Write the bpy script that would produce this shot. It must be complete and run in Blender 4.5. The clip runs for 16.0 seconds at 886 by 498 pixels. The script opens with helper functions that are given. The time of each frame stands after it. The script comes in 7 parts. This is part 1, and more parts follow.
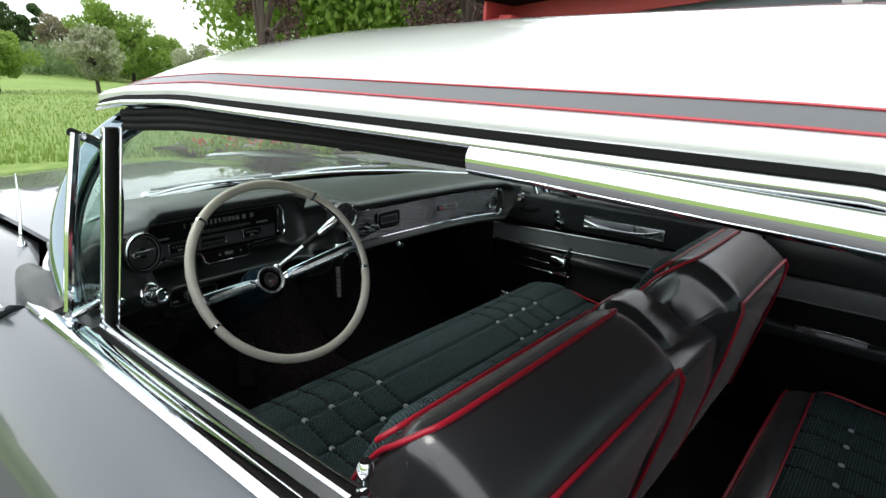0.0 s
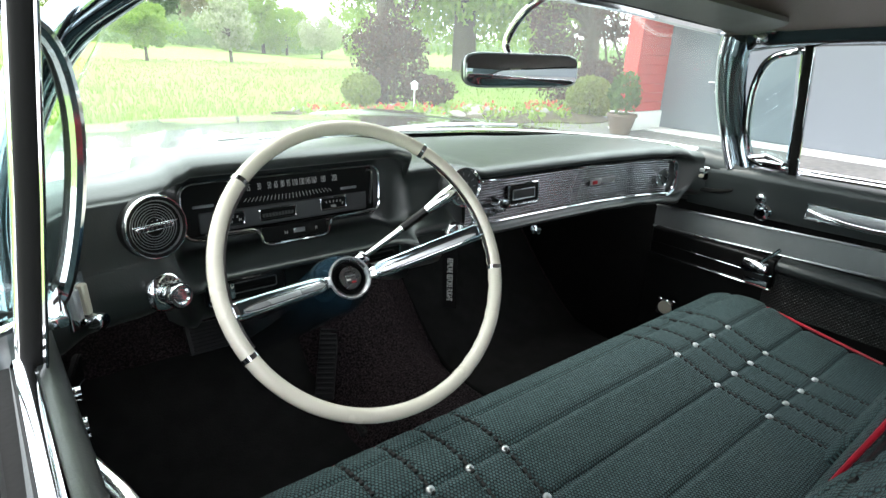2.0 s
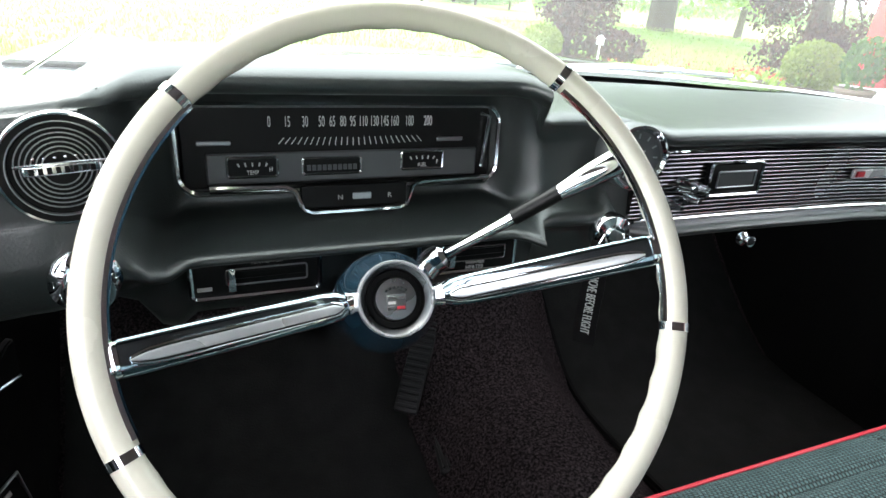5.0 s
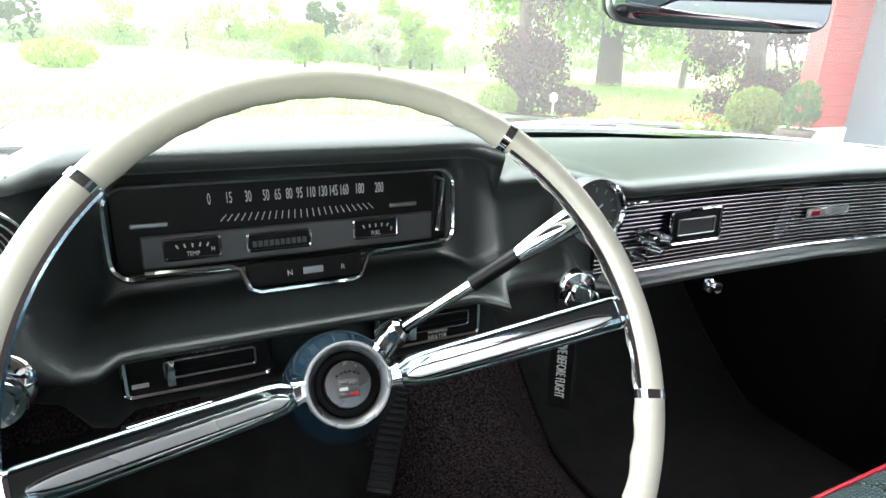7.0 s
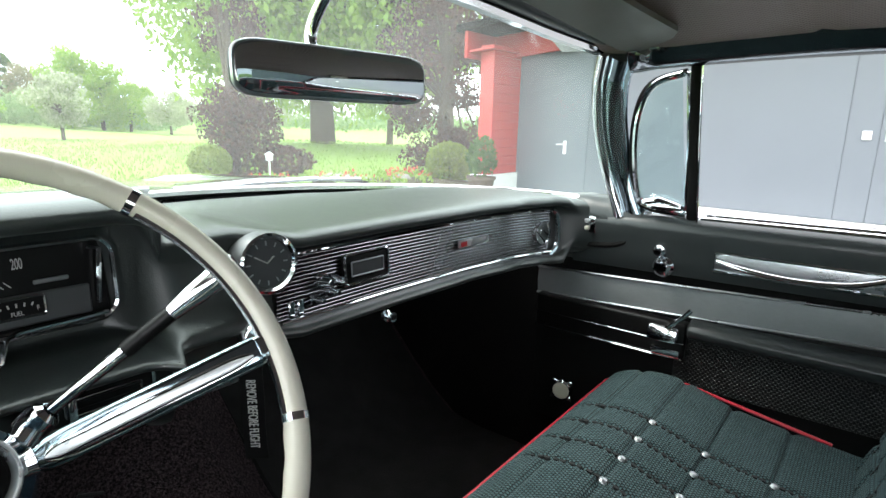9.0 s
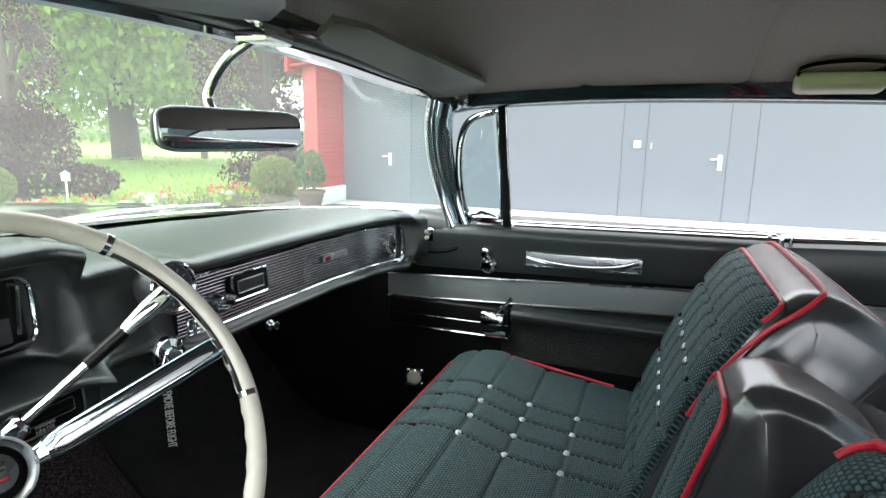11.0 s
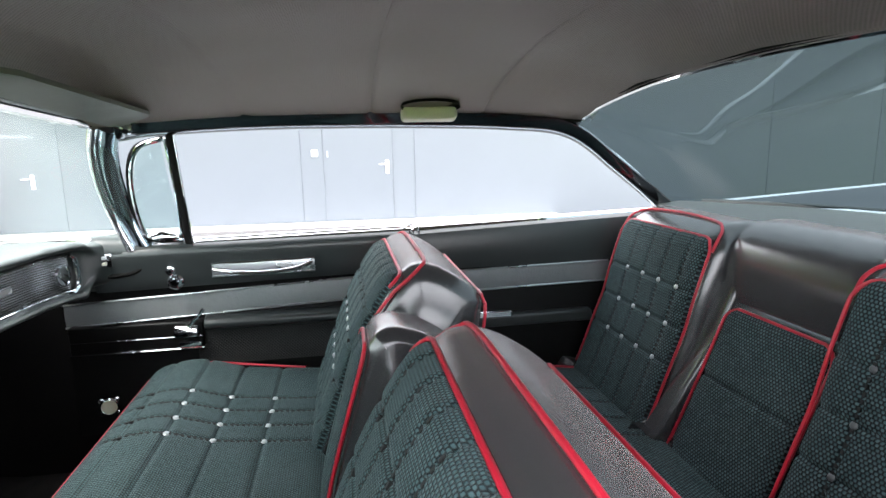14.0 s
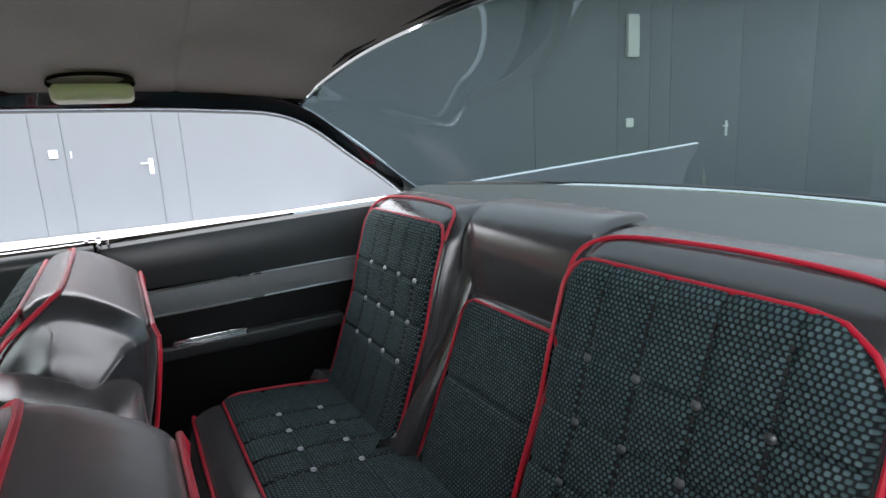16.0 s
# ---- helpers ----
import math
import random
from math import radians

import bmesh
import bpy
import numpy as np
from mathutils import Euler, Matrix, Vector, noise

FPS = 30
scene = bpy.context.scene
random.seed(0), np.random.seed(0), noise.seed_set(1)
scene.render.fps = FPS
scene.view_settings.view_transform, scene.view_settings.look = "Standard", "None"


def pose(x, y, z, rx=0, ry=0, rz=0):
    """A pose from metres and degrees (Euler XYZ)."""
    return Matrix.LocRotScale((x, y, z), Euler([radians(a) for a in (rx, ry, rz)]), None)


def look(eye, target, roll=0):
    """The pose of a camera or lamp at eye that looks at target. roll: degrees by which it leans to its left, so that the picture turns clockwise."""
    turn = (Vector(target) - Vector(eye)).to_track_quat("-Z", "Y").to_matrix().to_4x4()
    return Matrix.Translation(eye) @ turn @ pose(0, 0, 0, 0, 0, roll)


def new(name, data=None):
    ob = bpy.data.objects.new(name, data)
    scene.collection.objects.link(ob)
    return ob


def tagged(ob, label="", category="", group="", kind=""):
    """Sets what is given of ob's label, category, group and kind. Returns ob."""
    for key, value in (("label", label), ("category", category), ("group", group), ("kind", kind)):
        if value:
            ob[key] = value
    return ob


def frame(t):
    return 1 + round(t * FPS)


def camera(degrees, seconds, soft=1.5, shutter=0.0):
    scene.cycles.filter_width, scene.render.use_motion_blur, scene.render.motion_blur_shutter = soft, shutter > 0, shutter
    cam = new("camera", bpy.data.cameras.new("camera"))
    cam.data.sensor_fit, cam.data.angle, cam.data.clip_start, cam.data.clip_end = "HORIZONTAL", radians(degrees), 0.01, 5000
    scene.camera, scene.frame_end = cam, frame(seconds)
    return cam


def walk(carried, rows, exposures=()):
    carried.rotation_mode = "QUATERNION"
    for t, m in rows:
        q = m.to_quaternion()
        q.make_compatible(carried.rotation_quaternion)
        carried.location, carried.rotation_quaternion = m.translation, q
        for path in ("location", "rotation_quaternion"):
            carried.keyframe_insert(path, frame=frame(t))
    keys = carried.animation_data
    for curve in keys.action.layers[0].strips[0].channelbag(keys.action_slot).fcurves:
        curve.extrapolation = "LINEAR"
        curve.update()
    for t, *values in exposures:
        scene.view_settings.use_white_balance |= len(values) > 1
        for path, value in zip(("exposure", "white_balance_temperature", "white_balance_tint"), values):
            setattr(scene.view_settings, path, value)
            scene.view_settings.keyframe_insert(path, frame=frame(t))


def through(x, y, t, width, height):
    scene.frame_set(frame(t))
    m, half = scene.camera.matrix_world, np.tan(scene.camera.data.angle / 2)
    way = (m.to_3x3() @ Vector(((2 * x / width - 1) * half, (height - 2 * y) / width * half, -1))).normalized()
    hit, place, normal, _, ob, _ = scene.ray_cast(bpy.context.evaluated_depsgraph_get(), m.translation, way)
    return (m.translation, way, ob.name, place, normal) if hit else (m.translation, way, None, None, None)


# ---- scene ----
cam = camera(75.2, 16.0)
PATH = [
    (0, (-1.085, -1.085, 1.363), (0.391, 0.133, 0.784), 2.3),
    (0.5, (-0.971, -0.996, 1.324), (0.415, 0.322, 0.739), 2.0),
    (1, (-0.886, -0.898, 1.294), (0.421, 0.496, 0.704), 1.9),
    (1.5, (-0.821, -0.792, 1.253), (0.428, 0.639, 0.627), 2.0),
    (2, (-0.78, -0.69, 1.232), (0.424, 0.759, 0.56), 2.6),
    (2.5, (-0.713, -0.591, 1.218), (0.439, 0.879, 0.502), 3.5),
    (3, (-0.647, -0.517, 1.187), (0.418, 0.984, 0.405), 4.2),
    (3.5, (-0.602, -0.455, 1.171), (0.365, 1.081, 0.347), 5.5),
    (4, (-0.567, -0.433, 1.159), (0.281, 1.169, 0.315), 6.0),
    (4.2, (-0.553, -0.425, 1.154), (0.253, 1.196, 0.304), 6.0),
    (6.5, (-0.4915, -0.360, 1.1257), (0.190, 1.384, 0.416), 3.2),
    (7, (-0.487, -0.367, 1.1365), (0.345, 1.34, 0.493), 1.9),
    (7.5, (-0.473, -0.379, 1.142), (0.551, 1.239, 0.564), 2.6),
    (8, (-0.46, -0.403, 1.147), (0.78, 1.081, 0.639), 3.2),
    (8.5, (-0.457, -0.428, 1.146), (0.959, 0.907, 0.684), 2.2),
    (9, (-0.462, -0.457, 1.146), (1.089, 0.73, 0.716), 1.6),
    (9.5, (-0.482, -0.484, 1.146), (1.182, 0.549, 0.739), 1.5),
    (10, (-0.531, -0.504, 1.157), (1.213, 0.395, 0.767), 1.5),
    (10.2, (-0.556, -0.51, 1.165), (1.211, 0.343, 0.778), 1.4),
    (12.5, (-0.888, -0.505, 1.208), (1.049, -0.174, 0.834), -0.3),
    (13, (-0.936, -0.493, 1.211), (1.023, -0.332, 0.844), -1.0),
    (13.5, (-0.938, -0.527, 1.219), (1.027, -0.611, 0.856), -1.1),
    (14, (-0.905, -0.58, 1.222), (1.035, -0.912, 0.866), -1.1),
    (14.5, (-0.862, -0.636, 1.218), (1.032, -1.171, 0.863), -1.5),
    (15, (-0.828, -0.697, 1.212), (1.017, -1.381, 0.854), -2.0),
    (15.5, (-0.802, -0.761, 1.204), (0.979, -1.592, 0.835), -2.4),
    (16, (-0.76, -0.832, 1.195), (0.951, -1.785, 0.787), -3.0),
]
walk(cam, [(t, look(eye, target, roll)) for t, eye, target, roll in PATH],
     exposures=[(t, e, 6500, tint) for t, e, tint in ((0, -0.32, 10), (0.5, -0.08, 10), (1.0, 0.5, 12), (1.6, 1.05, 10), (3.0, 1.5, 9), (4.2, 1.7, 12), (6.5, 1.9, 13), (7.5, 1.7, 11), (9.0, 1.2, 10), (10, 1.2, 10), (12.5, 1.5, 12), (14.5, 1.8, 16), (15.4, 2.0, 19), (16, 1.25, 15))])

# ---- light: a bright overcast sky ----
world = bpy.data.worlds.new("overcast_sky")
scene.world = world
world.use_nodes = True
wn, wl = world.node_tree.nodes, world.node_tree.links
wn.clear()
w_out, w_bg, w_sky, w_mix = (wn.new(k) for k in ("ShaderNodeOutputWorld", "ShaderNodeBackground", "ShaderNodeTexSky", "ShaderNodeMix"))
w_sky.sky_type, w_sky.sun_disc = "NISHITA", False
w_sky.sun_elevation, w_sky.sun_rotation = radians(52), radians(300)
w_mix.data_type = "RGBA"
w_mix.inputs["Factor"].default_value = 0.85
w_mix.inputs[7].default_value = (9.5, 9.8, 10.0, 1)
wl.new(w_sky.outputs[0], w_mix.inputs[6])
wl.new(w_mix.outputs[2], w_bg.inputs[0])
w_bg.inputs[1].default_value = 0.25
wl.new(w_bg.outputs[0], w_out.inputs[0])
sun_data = bpy.data.lights.new("sun", "SUN")
sun_data.energy, sun_data.angle, sun_data.color = 1.6, radians(25), (1.0, 0.97, 0.92)
sun = new("sun", sun_data)
sun.matrix_world = look((-6, 8, 16), (0, 0, 0))

# ---- building tools ----
def smooth_mesh(me, angle=40):
    me.shade_smooth()
    me.set_sharp_from_angle(angle=radians(angle))


def mesh_of(bm, name, material, angle=40):
    me = bpy.data.meshes.new(name)
    bm.normal_update()
    bm.to_mesh(me)
    bm.free()
    for m in (material if isinstance(material, (list, tuple)) else [material]):
        me.materials.append(m)
    smooth_mesh(me, angle)
    return me


def part(name, bm, material, parent, label="", angle=40):
    """One bmesh as one mesh object under a thing or a part."""
    ob = new(name, mesh_of(bm, name, material, angle))
    under(ob, parent)
    if label:
        tagged(ob, label)
    return ob


def thing(name, label, category, at=(0, 0, 0), group="", kind=""):
    ob = new(name)
    ob.location = at
    ob.empty_display_size = 0.1
    return tagged(ob, label, category, group, kind)


def under(ob, parent):
    ob.parent = parent
    if parent and not parent.parent:
        ob.matrix_parent_inverse = Matrix.Translation(parent.location).inverted()
    return ob


def single(name, bm, material, label, category, group="", kind="", angle=40):
    return tagged(new(name, mesh_of(bm, name, material, angle)), label, category, group, kind)


def box(x0, x1, y0, y1, z0, z1, bevel=0.0, segs=2, m=None):
    bm = bmesh.new()
    bmesh.ops.create_cube(bm, size=1)
    bmesh.ops.transform(bm, matrix=Matrix.Translation(((x0 + x1) / 2, (y0 + y1) / 2, (z0 + z1) / 2)) @ Matrix.Diagonal((abs(x1 - x0), abs(y1 - y0), abs(z1 - z0), 1)), verts=bm.verts)
    if bevel:
        bmesh.ops.bevel(bm, geom=bm.edges[:], offset=bevel, segments=segs, profile=0.6, affect="EDGES")
    if m:
        bmesh.ops.transform(bm, matrix=m, verts=bm.verts)
    return bm


def join(*bms):
    out = bmesh.new()
    for b in bms:
        me = bpy.data.meshes.new("tmp")
        b.to_mesh(me)
        b.free()
        out.from_mesh(me)
        bpy.data.meshes.remove(me)
    return out


def turned(profile, m=None, n=32, close=True):
    """A lathe about local z: profile of (radius, height)."""
    bm = bmesh.new()
    rings = []
    for r, h in profile:
        rings.append([bm.verts.new((r * math.cos(2 * math.pi * i / n), r * math.sin(2 * math.pi * i / n), h)) for i in range(n)] if r > 1e-6 else [bm.verts.new((0, 0, h))])
    for a, b in zip(rings, rings[1:]):
        for i in range(n):
            j = (i + 1) % n
            if len(a) == 1 and len(b) == 1:
                continue
            if len(a) == 1:
                bm.faces.new((a[0], b[i], b[j]))
            elif len(b) == 1:
                bm.faces.new((a[i], b[0], a[j]))
            else:
                bm.faces.new((a[i], b[i], b[j], a[j]))
    bmesh.ops.recalc_face_normals(bm, faces=bm.faces)
    if m:
        bmesh.ops.transform(bm, matrix=m, verts=bm.verts)
    return bm


def axis(at, way, spin=0):
    """A pose whose local z points along way."""
    return Matrix.Translation(at) @ Vector(way).to_track_quat("Z", "Y").to_matrix().to_4x4() @ pose(0, 0, 0, 0, 0, spin)


def tube(points, r, n=8, closed=False, flat=1.0, up=None):
    """A round bar along points; r may be a list; flat squeezes it across up."""
    pts = [Vector(p) for p in points]
    rs = r if isinstance(r, (list, tuple)) else [r] * len(pts)
    bm = bmesh.new()
    rings = []
    ref = Vector(up) if up else None
    last = None
    for i, p in enumerate(pts):
        a = pts[i - 1] if (i or closed) else pts[0]
        b = pts[(i + 1) % len(pts)] if (i + 1 < len(pts) or closed) else pts[-1]
        t = (b - a).normalized()
        if ref:
            side = t.cross(ref).normalized()
        else:
            if last is None:
                last = Vector((0, 0, 1)) if abs(t.z) < 0.9 else Vector((1, 0, 0))
            side = t.cross(last).normalized()
        top = side.cross(t).normalized()
        last = top
        rings.append([bm.verts.new(p + (side * math.cos(2 * math.pi * k / n) + top * math.sin(2 * math.pi * k / n) * flat) * rs[i]) for k in range(n)])
    pairs = list(zip(rings, rings[1:])) + ([(rings[-1], rings[0])] if closed else [])
    for a, b in pairs:
        for k in range(n):
            bm.faces.new((a[k], a[(k + 1) % n], b[(k + 1) % n], b[k]))
    if not closed:
        bm.faces.new(rings[0][::-1])
        bm.faces.new(rings[-1])
    bmesh.ops.recalc_face_normals(bm, faces=bm.faces)
    return bm


def bar(points, widths, thicks, across, out, n=16, power=3.2):
    """A flat rounded bar along points: widths along across, thicks along out."""
    bm = bmesh.new()
    rings = []
    for p, w, t in zip(points, widths, thicks):
        ring = []
        for k in range(n):
            a = 2 * math.pi * k / n
            c, s = math.cos(a), math.sin(a)
            u = math.copysign(abs(c) ** (2 / power), c)
            v = math.copysign(abs(s) ** (2 / power), s)
            ring.append(bm.verts.new(Vector(p) + Vector(across) * (u * w) + Vector(out) * (v * t)))
        rings.append(ring)
    for a, b in zip(rings, rings[1:]):
        for k in range(n):
            bm.faces.new((a[k], a[(k + 1) % n], b[(k + 1) % n], b[k]))
    bm.faces.new(rings[0])
    bm.faces.new(rings[-1])
    bmesh.ops.recalc_face_normals(bm, faces=bm.faces)
    return bm


def curve_through(keys, n):
    """n points on a smooth (Catmull-Rom) line through keys."""
    k = [Vector(p) for p in keys]
    k = [2 * k[0] - k[1]] + k + [2 * k[-1] - k[-2]]
    out = []
    spans = len(k) - 3
    for i in range(n):
        s = i / (n - 1) * spans
        j = min(int(s), spans - 1)
        t = s - j
        p0, p1, p2, p3 = k[j:j + 4]
        out.append(0.5 * (2 * p1 + (p2 - p0) * t + (2 * p0 - 5 * p1 + 4 * p2 - p3) * t * t + (3 * p1 - p0 - 3 * p2 + p3) * t * t * t))
    return out


def sheet(rows, thick=0.0, uv=True, flat=None):
    """A skin over rows of points, thickened along its normals; flat gives its unstretched lengths across and along."""
    bm = bmesh.new()
    vs = [[bm.verts.new(p) for p in row] for row in rows]
    layer = bm.loops.layers.uv.new("uv") if uv else None
    us = []
    for row in rows:
        d, acc = [0.0], 0.0
        for a, b in zip(row, row[1:]):
            acc += (Vector(b) - Vector(a)).length
            d.append(acc)
        us.append(d)
    ws, acc = [0.0], 0.0
    mid = len(rows[0]) // 2
    for a, b in zip(rows, rows[1:]):
        acc += (Vector(b[mid]) - Vector(a[mid])).length
        ws.append(acc)
    for i in range(len(vs) - 1):
        for j in range(len(vs[0]) - 1):
            f = bm.faces.new((vs[i][j], vs[i][j + 1], vs[i + 1][j + 1], vs[i + 1][j]))
            if uv:
                for loop, (a, b) in zip(f.loops, ((i, j), (i, j + 1), (i + 1, j + 1), (i + 1, j))):
                    loop[layer].uv = (flat[0][b], flat[1][a]) if flat else (us[a][b], ws[a])
    if thick:
        bm.normal_update()
        bmesh.ops.solidify(bm, geom=bm.faces[:], thickness=thick)
    return bm


def bridge(keys_a, keys_b, n, k, bulge=(0, 0, 0), thick=0.0, power=5):
    """A skin between two smooth lines, bulged in its middle."""
    a, b = curve_through(keys_a, n), curve_through(keys_b, n)
    rows = []
    for i in range(k + 1):
        t = i / k
        w = 4 * t * (1 - t)
        rows.append([p.lerp(q, t) + Vector(bulge) * w * (1 - abs(2 * j / (n - 1) - 1) ** power) for j, (p, q) in enumerate(zip(a, b))])
    return sheet(rows, thick)


def block(x0, x1, profile, edge=0.03, n=14, puff=0.0):
    """An upholstered block: a closed (y, z) outline carried from x0 to x1 with rounded, softly puffed ends."""
    m = len(profile)
    soft = []
    for i in range(m):
        p0, p1, p2, p3 = (Vector((0, *profile[(i + k - 1) % m])) for k in range(4))
        for t in (0.0, 0.25, 0.5, 0.75):
            reach = (p2 - p1).length
            m1 = (p2 - p0).normalized() * min(reach, (p1 - p0).length) * 0.7
            m2 = (p3 - p1).normalized() * min(reach, (p3 - p2).length) * 0.7
            q = p1 * (1 - 3 * t * t + 2 * t * t * t) + p2 * (3 * t * t - 2 * t * t * t) + m1 * t * (1 - t) * (1 - t) - m2 * t * t * (1 - t)
            soft.append((q.y, q.z))
    profile = soft
    cy = sum(p[0] for p in profile) / len(profile)
    cz = sum(p[1] for p in profile) / len(profile)
    steps = 6
    stations = [(x0 + edge * (1 - math.cos(i / steps * math.pi / 2)), edge * (1 - math.sin(i / steps * math.pi / 2))) for i in range(steps + 1)]
    stations += [(x0 + edge + (x1 - x0 - 2 * edge) * i / n, 0.0) for i in range(1, n)]
    stations += [(x0 + x1 - x, s) for x, s in reversed(stations[:steps + 1])]
    bm = bmesh.new()
    rings = []
    m = len(profile)
    for x, s in stations:
        ring = []
        for i, (y, z) in enumerate(profile):
            ya, za = profile[i - 1]
            yb, zb = profile[(i + 1) % m]
            ty, tz = yb - ya, zb - za
            l = math.hypot(ty, tz) or 1
            ny, nz = tz / l, -ty / l
            if ny * (y - cy) + nz * (z - cz) < 0:
                ny, nz = -ny, -nz
            ring.append(bm.verts.new((x, y - ny * s, z - nz * s)))
        rings.append(ring)
    for a, b in zip(rings, rings[1:]):
        for i in range(m):
            bm.faces.new((a[i], a[(i + 1) % m], b[(i + 1) % m], b[i]))
    for ring, way in ((rings[0], -1), (rings[-1], 1)):
        base = [v.co.copy() for v in ring]
        hub = sum(base, Vector()) / m
        for k in range(1, 6 if puff else 1):
            f = 1 - k / 6
            inner = [bm.verts.new(hub + (p - hub) * f + Vector((way * puff * (1 - f * f), 0, 0))) for p in base]
            for i in range(m):
                bm.faces.new((ring[i], ring[(i + 1) % m], inner[(i + 1) % m], inner[i]))
            ring = inner
        bm.faces.new(ring)
    bmesh.ops.recalc_face_normals(bm, faces=bm.faces)
    return bm


def arc_line(keys, n):
    """Evenly spaced (y, z) points and outward normals on a smooth line through (y, z) keys."""
    fine = curve_through([(0, y, z) for y, z in keys], 200)
    d = [0.0]
    for a, b in zip(fine, fine[1:]):
        d.append(d[-1] + (b - a).length)
    out = []
    j = 0
    for i in range(n):
        s = d[-1] * i / (n - 1)
        while j < len(d) - 2 and d[j + 1] < s:
            j += 1
        t = (s - d[j]) / max(d[j + 1] - d[j], 1e-9)
        p = fine[j].lerp(fine[j + 1], t)
        w = (fine[j + 1] - fine[j]).normalized()
        out.append((s, p, Vector((0, w.z, -w.y))))
    return out, d[-1]


def quilt(x0, x1, keys, cols, rows, puff=0.012, lift=0.004, side=1, dx=0.004, ds=0.0035, corner=0.03, corner1=None):
    """A quilted cloth panel over a (y, z) line: soft channels at rows (along the line) and stitched columns (x)."""
    total = arc_line(keys, 3)[1]
    nx, ns = max(8, int((x1 - x0) / dx)), max(8, int(total / ds))
    line, total = arc_line(keys, ns)
    grid = []
    for s, p, nrm in line:
        row = []
        for i in range(nx + 1):
            x = x0 + (x1 - x0) * i / nx
            e = min(x - x0, x1 - x, s, total - s)
            cr = corner if x - x0 < x1 - x or corner1 is None else corner1
            u, v = cr - min(x - x0, x1 - x), cr - (total - s)
            if u > 0 and v > 0:
                e = cr - math.hypot(u, v)
            h = lift + puff * min(1.0, max(e, 0) / 0.03) ** 0.5
            for r in rows:
                h -= 0.0065 * math.exp(-((s - r) / 0.006) ** 2)
            for c in cols:
                h -= 0.0075 * math.exp(-((x - c) / 0.0058) ** 2) * (0.60 + 0.40 * math.sin(2 * math.pi * s / 0.0125))
            if e <= 0:
                h = -0.006
            q = p + nrm * side * h
            row.append((x, q.y, q.z))
        grid.append(row)
    bm = sheet(grid, flat=([(x1 - x0) * i / nx for i in range(nx + 1)], [q[0] for q in line]))
    return bm, line


def frame_ring_flat(w, h, bar, depth, m):
    """A square-cornered rim lying in the local xy plane."""
    return tube([m @ Vector((x * w / 2, y * h / 2, depth)) for x, y in ((-1, -1), (1, -1), (1, 1), (-1, 1))], bar, 6, closed=True)


def at_arc(line, s):
    return min(line, key=lambda q: abs(q[0] - s))


def lettering(text, size, m, material, parent, name="lettering", width=1.0, thick=0.0006):
    cu = bpy.data.curves.new(name, "FONT")
    cu.body, cu.size, cu.extrude = text, size, thick
    cu.align_x, cu.align_y = "CENTER", "CENTER"
    tmp = bpy.data.objects.new("tmp_text", cu)
    scene.collection.objects.link(tmp)
    me = bpy.data.meshes.new_from_object(tmp.evaluated_get(bpy.context.evaluated_depsgraph_get()))
    bpy.data.objects.remove(tmp)
    me.name = name
    me.transform(m @ Matrix.Diagonal((width, 1, 1, 1)))
    me.materials.clear()
    me.materials.append(material)
    return under(new(name, me), parent)

# ---- materials ----
def material(name, base, rough=0.5, metal=0.0, vary=0.15, vary_scale=6.0, grain=0.0, grain_scale=300.0, coat=0.0, spec=0.5, rough_vary=0.08, coords="Object"):
    """Paint, vinyl, metal and the like: a base colour with soft stains, and a fine relief."""
    m = bpy.data.materials.new(name)
    m.use_nodes = True
    nt = m.node_tree
    b = nt.nodes["Principled BSDF"]
    tc = nt.nodes.new("ShaderNodeTexCoord")
    n1 = nt.nodes.new("ShaderNodeTexNoise")
    n1.inputs["Scale"].default_value, n1.inputs["Detail"].default_value = vary_scale, 5
    nt.links.new(tc.outputs[coords], n1.inputs["Vector"])
    mix = nt.nodes.new("ShaderNodeMix")
    mix.data_type = "RGBA"
    c = Vector(base)
    mix.inputs[6].default_value = (*(c * (1 - vary)), 1)
    mix.inputs[7].default_value = (*(c * (1 + vary)), 1)
    nt.links.new(n1.outputs["Fac"], mix.inputs["Factor"])
    nt.links.new(mix.outputs[2], b.inputs["Base Color"])
    mr = nt.nodes.new("ShaderNodeMapRange")
    mr.inputs["From Min"].default_value, mr.inputs["From Max"].default_value = 0.3, 0.7
    mr.inputs["To Min"].default_value, mr.inputs["To Max"].default_value = max(rough - rough_vary, 0.01), min(rough + rough_vary, 1)
    nt.links.new(n1.outputs["Fac"], mr.inputs["Value"])
    nt.links.new(mr.outputs[0], b.inputs["Roughness"])
    b.inputs["Metallic"].default_value = metal
    b.inputs["Coat Weight"].default_value = coat
    b.inputs["Coat Roughness"].default_value = 0.04
    b.inputs["Specular IOR Level"].default_value = spec
    if grain:
        n2 = nt.nodes.new("ShaderNodeTexNoise")
        n2.inputs["Scale"].default_value, n2.inputs["Detail"].default_value = grain_scale, 3
        nt.links.new(tc.outputs[coords], n2.inputs["Vector"])
        bump = nt.nodes.new("ShaderNodeBump")
        bump.inputs["Strength"].default_value, bump.inputs["Distance"].default_value = grain, 0.001
        nt.links.new(n2.outputs["Fac"], bump.inputs["Height"])
        nt.links.new(bump.outputs[0], b.inputs["Normal"])
    return m


